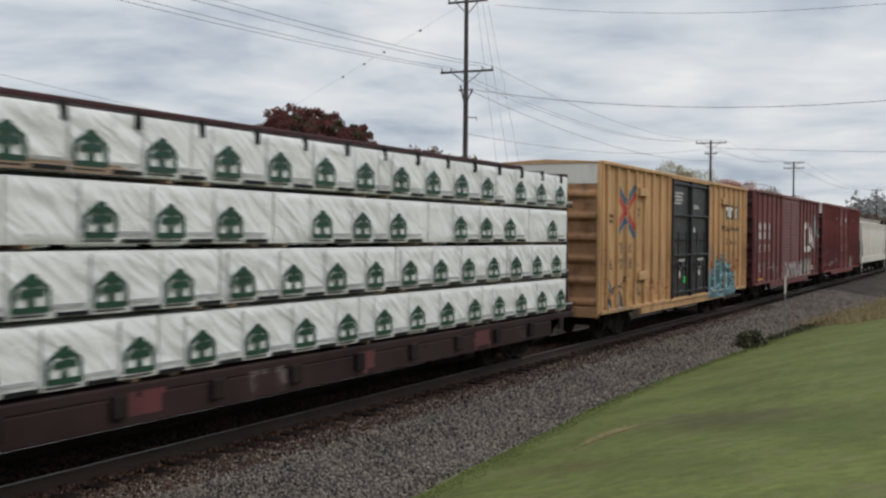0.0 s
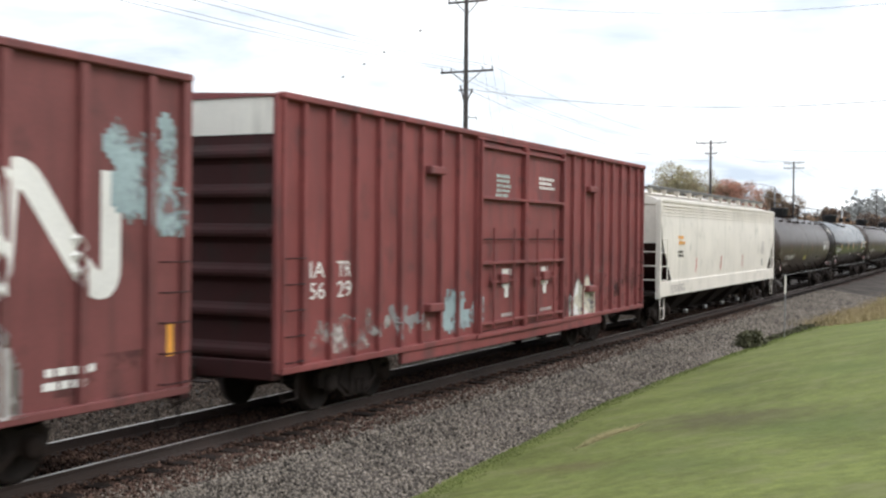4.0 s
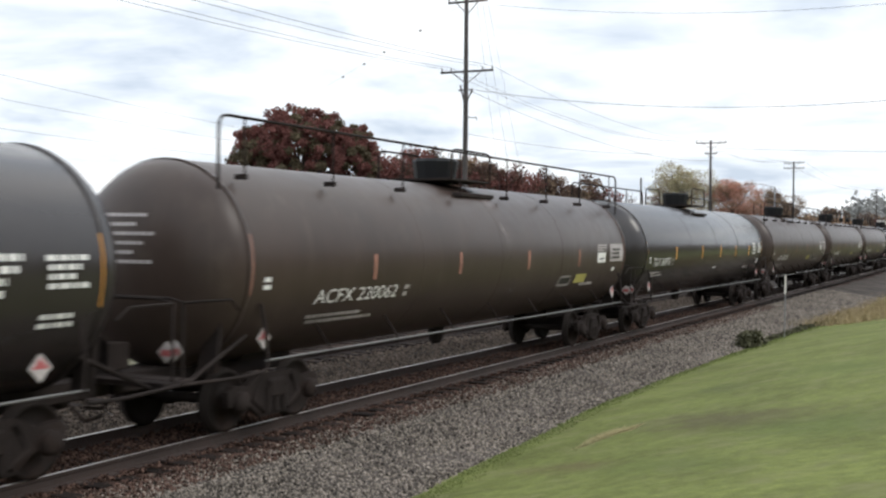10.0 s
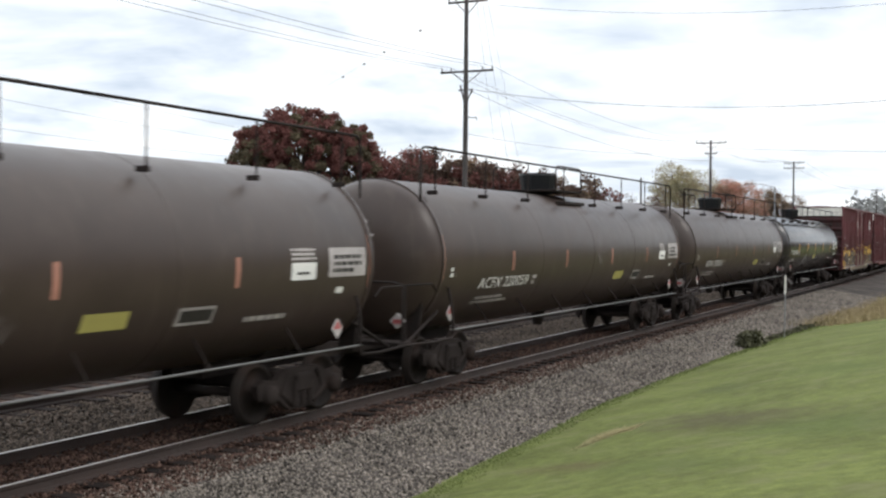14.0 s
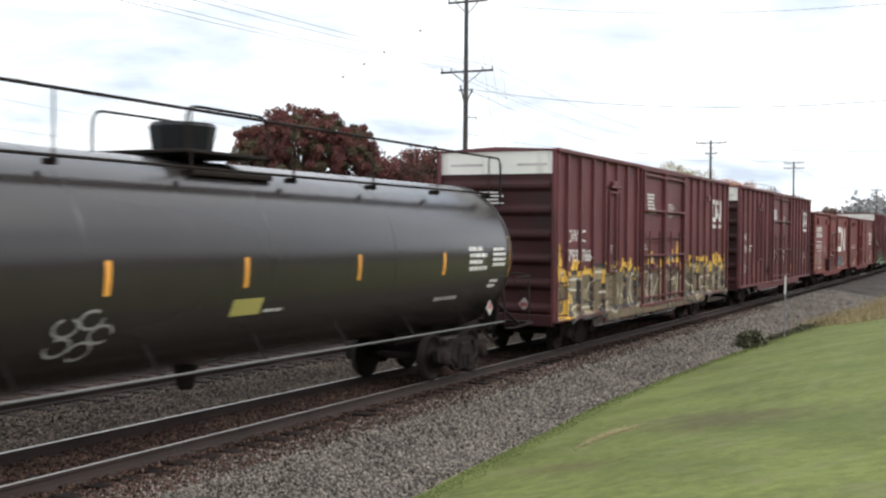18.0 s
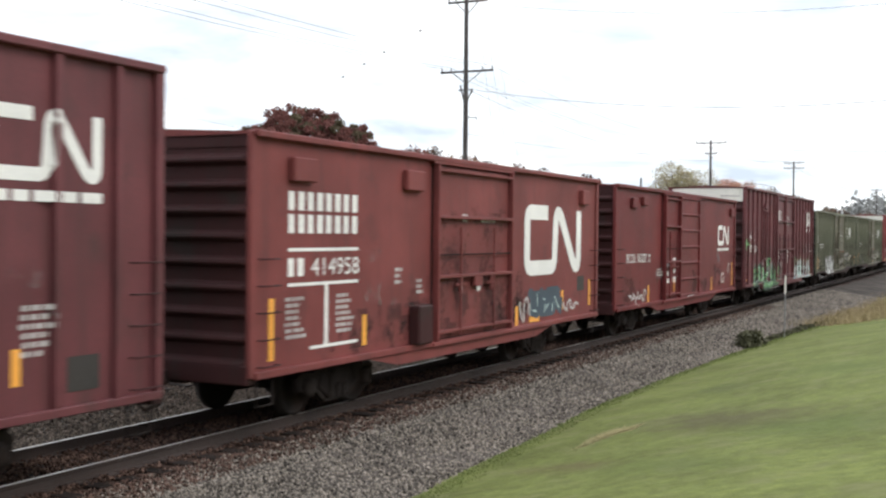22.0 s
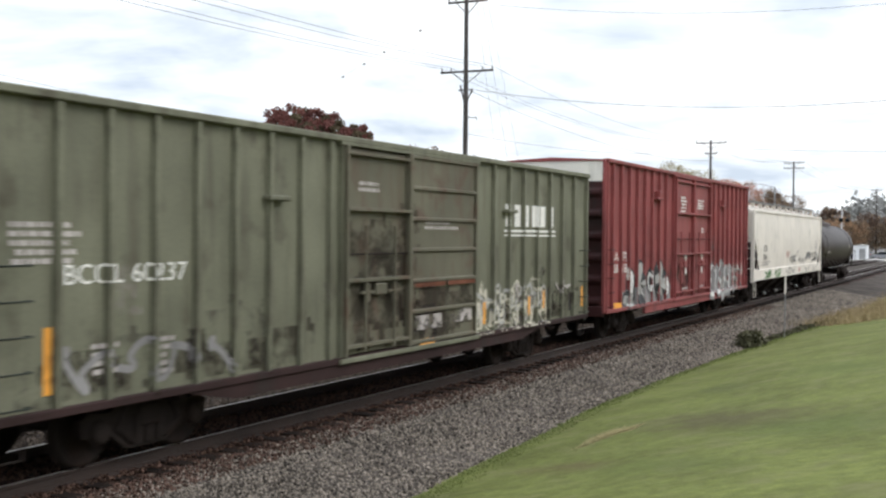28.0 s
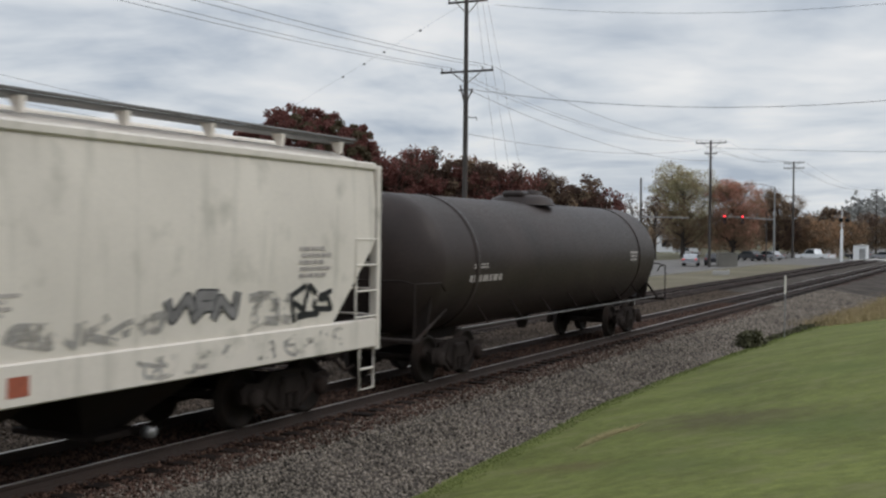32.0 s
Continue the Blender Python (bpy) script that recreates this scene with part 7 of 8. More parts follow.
    wild(car, 6.0, 7.1, 1.62, 2.15, surf, 78, "hz_grey", None, None, None, 3, 0.14, 0.0, bend=0.04, label="dark grey spray tag")
    wild(car, 7.2, 8.2, 1.68, 2.2, surf, 79, "sp_black", None, None, None, 3, 0.10, 0.0, bend=0.04, label="black spray tag")
    for y0, y1, k, paint in ((-2.6, 0.6, 75, "hz_grey"), (3.9, 5.6, 76, "hz_grey"), (5.8, 6.7, 80, "hz_grey"), (7.0, 8.6, 81, "hz_grey")):
        wild(car, y0, y1, 1.16, 1.48, surf, k, paint, None, None, None, 5, 0.06, 0.0, bend=0.04, label="grey scribbled spray tag")
    block(car, 1.9, 1.2, 0.3, 0.22, surf, "sp_rust", "rust_patch")
    tank_car(443.55, 458.45, "old", "matt black older tank car with two broad bands", None, 9)


def yellow_car():
    car, surf, h = box_car(27.9, 46.3, 4.94, "yellow", "yellow_end", "ochre yellow box car with black double doors and graffiti", 0.86, two_doors("plug", "black_door", 2.42), white_end=True, roof_paint="yellow", first=0.5)
    for x0, x1 in ((-0.95, -0.35), (-0.25, 0.45)):
        part("end_stencil", Geo().box(x0, x1, -h - 0.030, -h - 0.021, 4.50, 4.57), M["mark_dim"], car)
    # emblem of crossed bands
    for mat_name, dz in (("logo_blue", 0.0), ("logo_red", -0.24)):
        g = Geo()
        y0, z0 = -7.7, 3.65
        ribbon(g, [(y0, z0 + 0.68 + dz), (y0 + 0.75, z0 + 0.22 + dz)], 0.18, surf, 0.006)
        ribbon(g, [(y0 + 1.55, z0 + 0.68 + dz), (y0 + 0.8, z0 + 0.22 + dz)], 0.18, surf, 0.007)
        ribbon(g, [(y0, z0 - 0.68 - dz), (y0 + 0.75, z0 - 0.2 - dz)], 0.18, surf, 0.006)
        ribbon(g, [(y0 + 1.55, z0 - 0.68 - dz), (y0 + 0.8, z0 - 0.2 - dz)], 0.18, surf, 0.007)
        part("emblem", g, M[mat_name], car, "faded red and blue crossed bands", fix=False)
    part("emblem_ring", ribbon(Geo(), [(-7.0 + 0.15 * math.cos(a), 3.65 + 0.28 * math.sin(a)) for a in np.linspace(-1.4, 1.4, 9)], 0.10, surf, 0.010), M["sp_grey"], car, "grey curved mark", fix=False)
    writing(car, "TB", -7.7, 2.48, 0.29, surf, "mark_black", 0.50)
    writing(car, "OX", -6.87, 2.48, 0.29, surf, "mark_black", 0.52)
    writing(car, "6", -8.35, 2.05, 0.29, surf, "mark_black", 0.26)
    writing(car, "70", -7.7, 2.05, 0.29, surf, "mark_black", 0.50)
    writing(car, "48", -6.87, 2.05, 0.29, surf, "mark_black", 0.52)
    writing(car, "6", -6.0, 2.05, 0.29, surf, "mark_black", 0.26)
    bars(car, -5.95, 3.52, 0.42, 0.30, surf, "mark_black", 2)
    bars(car, -8.45, 3.3, 0.42, 0.30, surf, "mark_black", 2)
    bars(car, -1.9, 4.0, 1.2, 0.42, surf, "mark", 4)
    bars(car, 0.55, 3.9, 0.9, 0.14, surf, "mark", 2)
    block(car, 0.55, 3.1, 0.22, 0.16, surf, "mark", "white_label")
    for y in (-1.55, 1.05):
        bars(car, y, 2.15, 1.0, 0.12, surf, "mark", 1)
        block(car, y + 0.28, 1.62, 0.18, 0.22, surf, "mark", "white_label")
        bars(car, y + 0.2, 1.9, 0.5, 0.14, surf, "mark", 2)
        bars(car, y + 0.4, 1.15, 0.4, 0.1, surf, "mark_dim", 1)
    block(car, -0.72, 1.45, 0.26, 0.20, surf, "neon", "green_sticker")
    # maker's board and slogan
    block(car, 5.45, 3.63, 2.45, 0.54, surf, "mark_black", "black_board", 0.006, 0)
    part("board_shape", ribbon(ribbon(ribbon(ribbon(Geo(), [(5.7, 4.03), (6.85, 4.03)], 0.12, surf, 0.012), [(6.0, 4.03), (6.0, 3.70)], 0.14, surf, 0.012), [(6.55, 3.99), (6.55, 3.70)], 0.14, surf, 0.012),
         [(7.05, 4.06), (7.65, 3.70)], 0.14, surf, 0.012), M["mark"], car, "white plain bars on the board", fix=False)
    part("board_shape", ribbon(Geo(), [(7.05, 3.70), (7.65, 4.06)], 0.14, surf, 0.013), M["mark"], car, "white plain bars on the board", fix=False)
    writing(car, "Railcar Pooling", 5.0, 3.18, 0.22, surf, "mark_black", 3.2)
    writing(car, "Experts", 5.8, 2.66, 0.22, surf, "mark_black", 1.75)
    tagged(part("graffiti_cloud", patch(Geo(), 2.75, 7.0, 0.78, 1.55, surf, 0.003, 101, 0.9, 0.05), M["sp_teal"], car, "dark teal sprayed field", fix=False), kind="stuff")
    wild(car, 2.6, 7.15, 0.80, 2.35, surf, 106, "sp_teal", "sp_cyan", "sp_teal", "sp_cyan", 6, 0.27, 0.10, 0.55, fill2="sp_blue", label="teal graffiti with pale blue and white outlines")
    wild(car, 3.9, 6.0, 1.0, 2.3, surf, 111, "sp_cyan", "sp_teal", None, "sp_white", 3, 0.13, 0.10, 0.2, fill2="sp_teal", lift=0.008, label="pale blue graffiti with dark outlines")
    tagged(part("graffiti_haze", patch(Geo(), 2.5, 3.5, 1.9, 3.0, surf, 0.003, 107, 0.15), M["hz_grey"], car, "grey scuffed overspray", fix=False), kind="stuff")
    tagged(part("graffiti_haze", patch(Geo(), 2.5, 8.6, 1.0, 2.4, surf, 0.002, 108, 0.4), M["hz_rust"], car, "rusty overspray", fix=False), kind="stuff")
    tag_scrawl(car, 2.7, 3.4, 1.9, 2.7, surf, 102, "sp_grey", 2, 0.08)
    tag_scrawl(car, 5.6, 8.2, 1.6, 2.3, surf, 103, "sp_rust", 5, 0.07)
    piece(car, -8.8, -6.6, 0.94, 1.85, surf, 104, None, "sp_grey", "sp_black", None, 3, "black and grey spray tag")
    tag_scrawl(car, -4.9, -2.6, 0.98, 1.7, surf, 105, "sp_rust", 5, 0.035)
    block(car, -6.7, 1.05, 0.16, 0.75, surf, "reflect", "reflective_stripe")
    for y, z in ((-5.6, 4.1), (-5.6, 1.7), (5.0, 4.15)):
        part("bracket_box", Geo().box(1.5, 1.66, y - 0.4, y + 0.4, z, z + 0.24, 0.02), M["yellow"], car)


def louvre_car():
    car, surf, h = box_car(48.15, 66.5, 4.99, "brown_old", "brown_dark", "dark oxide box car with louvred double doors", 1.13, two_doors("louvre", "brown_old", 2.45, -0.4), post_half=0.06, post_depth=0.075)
    y0 = -h + 0.93
    # the owner's name in two lines, as plain bars
    for z in (3.27, 2.88):
        for y, w in ((y0, 0.85), (y0 + 1.15, 0.70), (y0 + 2.25, 0.58)):
            letter_bars(car, y, z, w, 0.30, 3 if w > 0.6 else 2, surf)
    writing(car, "IC", y0 + 0.3, 2.33, 0.30, surf, "mark", 0.35)
    writing(car, "533", y0 + 1.18, 2.33, 0.30, surf, "mark", 0.62)
    writing(car, "115", y0 + 2.25, 2.33, 0.30, surf, "mark", 0.55)
    banded_logo(car, 4.3, 2.25, 3.75, 1.42, surf)
    block(car, y0 + 1.0, 1.25, 0.12, 0.45, surf, "reflect", "reflective_stripe")
    block(car, h - 3.2, 1.25, 0.14, 0.42, surf, "reflect", "reflective_stripe")
    block(car, h - 0.35, 1.4, 0.12, 0.42, surf, "reflect", "reflective_stripe")
    bars(car, y0, 1.45, 0.8, 0.4, surf, "mark_dim", 5)
    bars(car, y0, 1.08, 0.85, 0.14, surf, "reflect", 1)
    bars(car, y0 + 1.25, 1.25, 0.55, 0.6, surf, "mark_dim", 6)
    bars(car, y0 + 2.3, 1.55, 0.4, 0.3, surf, "mark_dim", 4)
    bars(car, h - 2.4, 1.2, 0.9, 0.3, surf, "mark", 2)
    tag_scrawl(car, -2.7, -0.5, 1.05, 1.75, surf, 111, "sp_grey", 4, 0.16)
    tag_scrawl(car, -0.3, 1.9, 1.05, 1.75, surf, 112, "sp_grey", 4, 0.16)
    tagged(part("graffiti_haze", patch(Geo(), -2.8, 2.0, 1.0, 1.8, surf, 0.040, 113, 0.75), M["hz_white"], car, "worn grey overspray", fix=False), kind="stuff")
    piece(car, 2.3, 6.5, 0.98, 2.1, surf, 117, "sp_silver", "sp_silver", "sp_dusk", "sp_grey", 4, "grey graffiti with dark outlines", 0.005, fill2="sp_grey")
    tag_scrawl(car, -5.1, -3.3, 1.15, 1.85, surf, 118, "mark_dim", 3, 0.06)
    tagged(part("graffiti_haze", patch(Geo(), h - 1.5, h - 0.05, 2.9, 4.45, surf, 0.012, 115, 0.6), M["hz_mint"], car, "pale blue overspray blot", fix=False), kind="stuff")
    tagged(part("graffiti_haze", patch(Geo(), -h + 0.2, -h + 1.0, 2.4, 3.4, surf, 0.006, 116, 0.3), M["hz_white"], car, "worn chalky patch", fix=False), kind="stuff")


def weathered_car():
    car, surf, h = box_car(68.55, 86.8, 5.02, "rose", "brown_dark", "weathered red box car with a white upper end", 0.76, two_doors("plug", "rose", 2.38, 0.02), True, post_half=0.04, first=0.6)
    y0 = -h + 0.84
    for z, s in ((2.28, ("IA", "TR")), (1.96, ("56", "29"))):
        writing(car, s[0], y0, z, 0.25, surf, "mark", 0.42)
        writing(car, s[1], y0 + 0.78, z, 0.25, surf, "mark", 0.42)
    tagged(part("graffiti_haze", patch(Geo(), -h + 0.5, -h + 3.0, 1.0, 1.7, surf, 0.006, 121, 0.2), M["hz_white"], car, "worn chalky patch", fix=False), kind="stuff")
    tag_scrawl(car, -h + 1.2, -h + 3.4, 1.1, 1.7, surf, 122, "hz_grey", 3, 0.20)
    tag_scrawl(car, -h + 3.3, -h + 4.6, 1.15, 1.75, surf, 123, "sp_grey", 3, 0.12)
    tagged(part("graffiti_haze", patch(Geo(), -3.9, -2.0, 1.0, 2.0, surf, 0.006, 124, 0.5), M["hz_mint"], car, "faded grey-green graffiti blot", fix=False), kind="stuff")
    tagged(part("graffiti_haze", patch(Geo(), -5.4, -3.8, 1.05, 1.6, surf, 0.006, 125, 0.1), M["hz_white"], car, "worn chalky patch", fix=False), kind="stuff")
    piece(car, 3.0, 5.0, 1.0, 2.0, surf, 126, "sp_cream", "sp_white", "sp_grey", None, 3, "cream graffiti")
    bars(car, -1.5, 3.75, 1.0, 0.5, surf, "sp_mint", 5)
    bars(car, 0.9, 4.0, 1.0, 0.3, surf, "mark", 3)
    for y in (-1.1, 1.1):
        bars(car, y, 1.85, 0.5, 0.5, surf, "mark", 2)
        block(car, y + 0.15, 1.65, 0.18, 0.2, surf, "mark", "white_label")
        bars(car, y, 1.25, 0.7, 0.12, surf, "mark_dim", 1)
    for y in (-4.3, 4.4):
        part("hinge_box", Geo().box(1.5, 1.68, y - 0.3, y + 0.3, 4.05, 4.2, 0.02), M["rose"], car)
        part("hinge_box", Geo().box(1.5, 1.68, y - 0.3, y + 0.3, 1.55, 1.7, 0.02), M["rose"], car)
    for r, z in enumerate((4.28, 3.72, 3.18)):
        part("end_stencil", Geo().box(-0.95, -0.2 - 0.15 * (r % 2), -h - 0.108, -h - 0.101, z, z + 0.045), M["mark_dim"], car)


def brown_base(a, b, seed, number):
    car, surf, h = box_car(a, b, 5.03, "brown", "brown_dark", "oxide brown box car with a white upper end", 0.95, two_doors("plug", "brown", 2.34, 0.04), True, post_half=0.045, post_depth=0.08, first=0.75)
    y0 = -h + 0.95
    writing(car, "DW", y0, 2.80, 0.30, surf, "mark", 0.66)
    writing(car, "C", y0 + 0.95, 2.80, 0.30, surf, "mark", 0.28)
    writing(car, "793", y0 + 0.0, 2.32, 0.30, surf, "mark", 0.66)
    writing(car, number, y0 + 0.95, 2.32, 0.30, surf, "mark", 0.70)
    banded_logo(car, h - 2.7, 3.53, 1.75, 0.74, surf)
    bars(car, h - 2.7, 3.28, 1.75, 0.20, surf, "mark", 1)
    bars(car, -1.7, 3.65, 1.05, 0.6, surf, "mark", 6)
    bars(car, 0.6, 3.55, 0.85, 0.45, surf, "mark_dim", 5)
    bars(car, -2.1, 2.55, 0.5, 0.2, surf, "mark_dim", 2)
    bars(car, -5.0, 2.5, 0.3, 0.24, surf, "mark_dim", 3)
    for y in (-1.5, 0.8):
        bars(car, y, 1.95, 0.55, 0.5, surf, "mark", 2)
        block(car, y + 0.18, 1.7, 0.16, 0.22, surf, "mark", "white_label")
    for y, k in ((-4.85, 1.0), (h - 3.3, 0.6)):
        part("hinge_box", Geo().box(1.5, 1.64, y - 0.42 * k, y + 0.42 * k, 4.22, 4.28, 0.02).box(1.52, 1.62, y - 0.2, y + 0.2, 4.27, 4.42, 0.02), M["brown"], car)
    panel = Geo()
    for y in (-5.27, -4.43):
        panel.box(1.5, 1.60, y - 0.035, y + 0.035, 1.98, 4.15, 0.01)
    for z in (2.0, 4.12):
        panel.box(1.5, 1.585, -5.24, -4.46, z - 0.035, z + 0.035, 0.01)
    part("panel_frame", panel, M["brown"], car, "narrow framed panel beside the doors")
    for x0, x1 in ((-1.2, -0.35), (0.55, 1.3)):
        part("end_stencil", Geo().box(x0, x1, -h - 0.028, -h - 0.021, 4.60, 4.655), M["mark_dim"], car)
    for g in end_bars(h, 4):
        part("end_stencil", g, M["mark"], car)
    return car, surf, h


def end_bars(h, n):
    out = []
    for r in range(n):
        out.append(Geo().box(-0.55, 0.25 - 0.15 * (r % 2), -h - 0.125, -h - 0.118, 3.70 + 0.085 * r, 3.73 + 0.085 * r))
        out.append(Geo().box(-0.55, 0.3 - 0.1 * (r % 2), -h - 0.125, -h - 0.118, 3.06 + 0.07 * r, 3.08 + 0.07 * r))
    return out


def flame_car():
    car, surf, h = brown_base(268.1, 286.4, 1, "766")
    # flames: upright tongues of yellow above a broad band of khaki signs
    rnd = random.Random(8)
    g = Geo()
    y = -h + 0.15
    while y < h - 0.3:
        top = 2.12 + rnd.uniform(-0.12, 0.28) + (0.4 if rnd.random() < 0.08 else 0) + (0.35 if y < -h + 0.6 else 0)
        ribbon(g, [(y, 1.85), (y + rnd.uniform(-0.08, 0.08), (1.85 + top) / 2), (y + rnd.uniform(-0.1, 0.1), top)], rnd.uniform(0.12, 0.26), surf, 0.003, taper=True)
        y += rnd.uniform(0.14, 0.26)
    tagged(part("graffiti_flame", g, M["sp_yellow"], car, "yellow sprayed flames", fix=False), kind="stuff")
    tagged(part("graffiti_cloud", patch(Geo(), -h + 0.05, h - 0.1, 1.72, 2.08, surf, 0.003, 131, 0.95, fade=True), M["sp_yellow"], car, "yellow sprayed field", fix=False), kind="stuff")
    piece(car, -h + 0.1, -h + 1.3, 0.95, 2.05, surf, 135, "sp_yellow", "sp_olive", "sp_dusk", "sp_cream", 2, "yellow and khaki graffiti", 0.006)
    for y0, y1, k in ((-h + 0.9, -0.2, 132), (-0.3, h - 0.15, 133)):
        tagged(part("graffiti_cloud", patch(Geo(), y0, y1, 0.95, 1.98, surf, 0.004, k, 1.1, 0.06), M["sp_olive"], car, "khaki sprayed field", fix=False), kind="stuff")
    low = lambda y: 0.76 if -h + 3.9 < y < h - 3.9 else 0.95
    tagged(part("graffiti_cloud", patch(Geo(), -h + 3.8, h - 3.8, 0.75, 0.96, surf, 0.004, 134, 1.1, fade=False), M["sp_olive"], car, "khaki sprayed field", fix=False), kind="stuff")
    wild(car, -h + 0.9, -0.1, 0.95, 2.12, surf, 136, "sp_khaki", "sp_dusk", "sp_black", "sp_cream", 8, 0.30, 0.10, 0.05, fill2="sp_olive", label="khaki graffiti with pale edges and dark shadows", low=low)
    wild(car, -0.2, h - 0.1, 0.95, 2.10, surf, 139, "sp_khaki", "sp_dusk", "sp_black", "sp_cream", 9, 0.26, 0.10, 0.05, fill2="sp_olive", lift=0.003, label="khaki graffiti with pale edges and dark shadows", low=low)


def brown_car(a, b, seed):
    car, surf, h = brown_base(a, b, seed, "147" if seed == 2 else "528")
    if seed == 2:
        for y, z, hh in ((-6.15, 1.25, 0.5), (-3.3, 1.42, 0.4), (0.2, 1.4, 0.35), (3.2, 1.3, 0.35), (h - 2.3, 1.3, 0.4)):
            block(car, y, z, 0.13, hh, surf, "reflect", "reflective_stripe")
        bars(car, -h + 0.95, 1.5, 0.8, 0.36, surf, "mark_dim", 4)
        bars(car, h - 2.2, 1.6, 0.5, 0.6, surf, "mark_dim", 6)
        block(car, h - 1.5, 1.15, 0.5, 0.4, surf, "mark_black", "dark_placard")
        return
    tagged(part("graffiti_cloud", patch(Geo(), -h + 3.8, -1.6, 0.75, 0.99, surf, 0.003, 146, 1.1, fade=False), M["sp_forest"], car, "dark green sprayed field", fix=False), kind="stuff")
    tagged(part("graffiti_cloud", patch(Geo(), -h + 1.6, -0.6, 0.95, 1.88, surf, 0.003, 147, 0.75), M["hz_grey"], car, "pale halo round the graffiti", fix=False), kind="stuff")
    wild(car, -h + 1.7, -1.1, 0.95, 1.78, surf, 141, "sp_lime", "sp_forest", "sp_forest", "sp_mint", 10, 0.15, 0.10, 0.15, fill2="sp_green", bend=0.2, label="light green graffiti with dark outlines",
         low=lambda y: 0.74 if -h + 3.75 < y < -1.5 else 0.94)
    graffiti(car, -4.4, -3.65, 1.80, 2.08, surf, 149, "sp_lime", "sp_forest", None, None, 2, 0.11, label="small green sprayed crown")
    graffiti(car, -h + 0.1, -h + 0.9, 2.4, 2.95, surf, 150, "sp_lime", "sp_forest", None, None, 2, 0.13, label="small green sprayed sign")
    for a0, a1, b0, b1, k in ((0.1, 0.8, 1.0, 1.45, 151), (0.5, 1.3, 1.9, 2.3, 152)):
        tagged(part("graffiti_haze", patch(Geo(), -h + a0, -h + a1, b0, b1, surf, 0.003, k, 0.4), M["hz_white"], car, "worn chalky patch", fix=False), kind="stuff")
    tagged(part("graffiti_cloud", patch(Geo(), 2.3, h - 0.6, 0.95, 2.0, surf, 0.002, 145, 0.75), M["hz_olive"], car, "faint yellowish halo", fix=False), kind="stuff")
    piece(car, 2.3, h - 0.75, 0.88, 2.0, surf, 143, "sp_silver", "sp_silver", "sp_dusk", "sp_khaki", 5, "pale grey and blue graffiti", 0.006, fill2="sp_cyan", cell=0.03)
    wild(car, 3.2, h - 1.3, 0.98, 1.6, surf, 144, "sp_silver", "sp_dusk", None, "sp_mint", 4, 0.20, 0.07, 0.2, fill2="sp_mint", bend=0.3, lift=0.004, label="pale grey and blue graffiti")
    for k in (2.6, 2.1, 1.4, 1.0):
        bars(car, h - k, 2.1, 0.22, 0.55, surf, "mark_dim", 6)
    block(car, h - 0.7, 1.4, 0.36, 0.34, surf, "mark_black", "dark_placard")
    block(car, -h + 0.6, 1.15, 0.5, 0.08, surf, "reflect", "reflective_stripe")


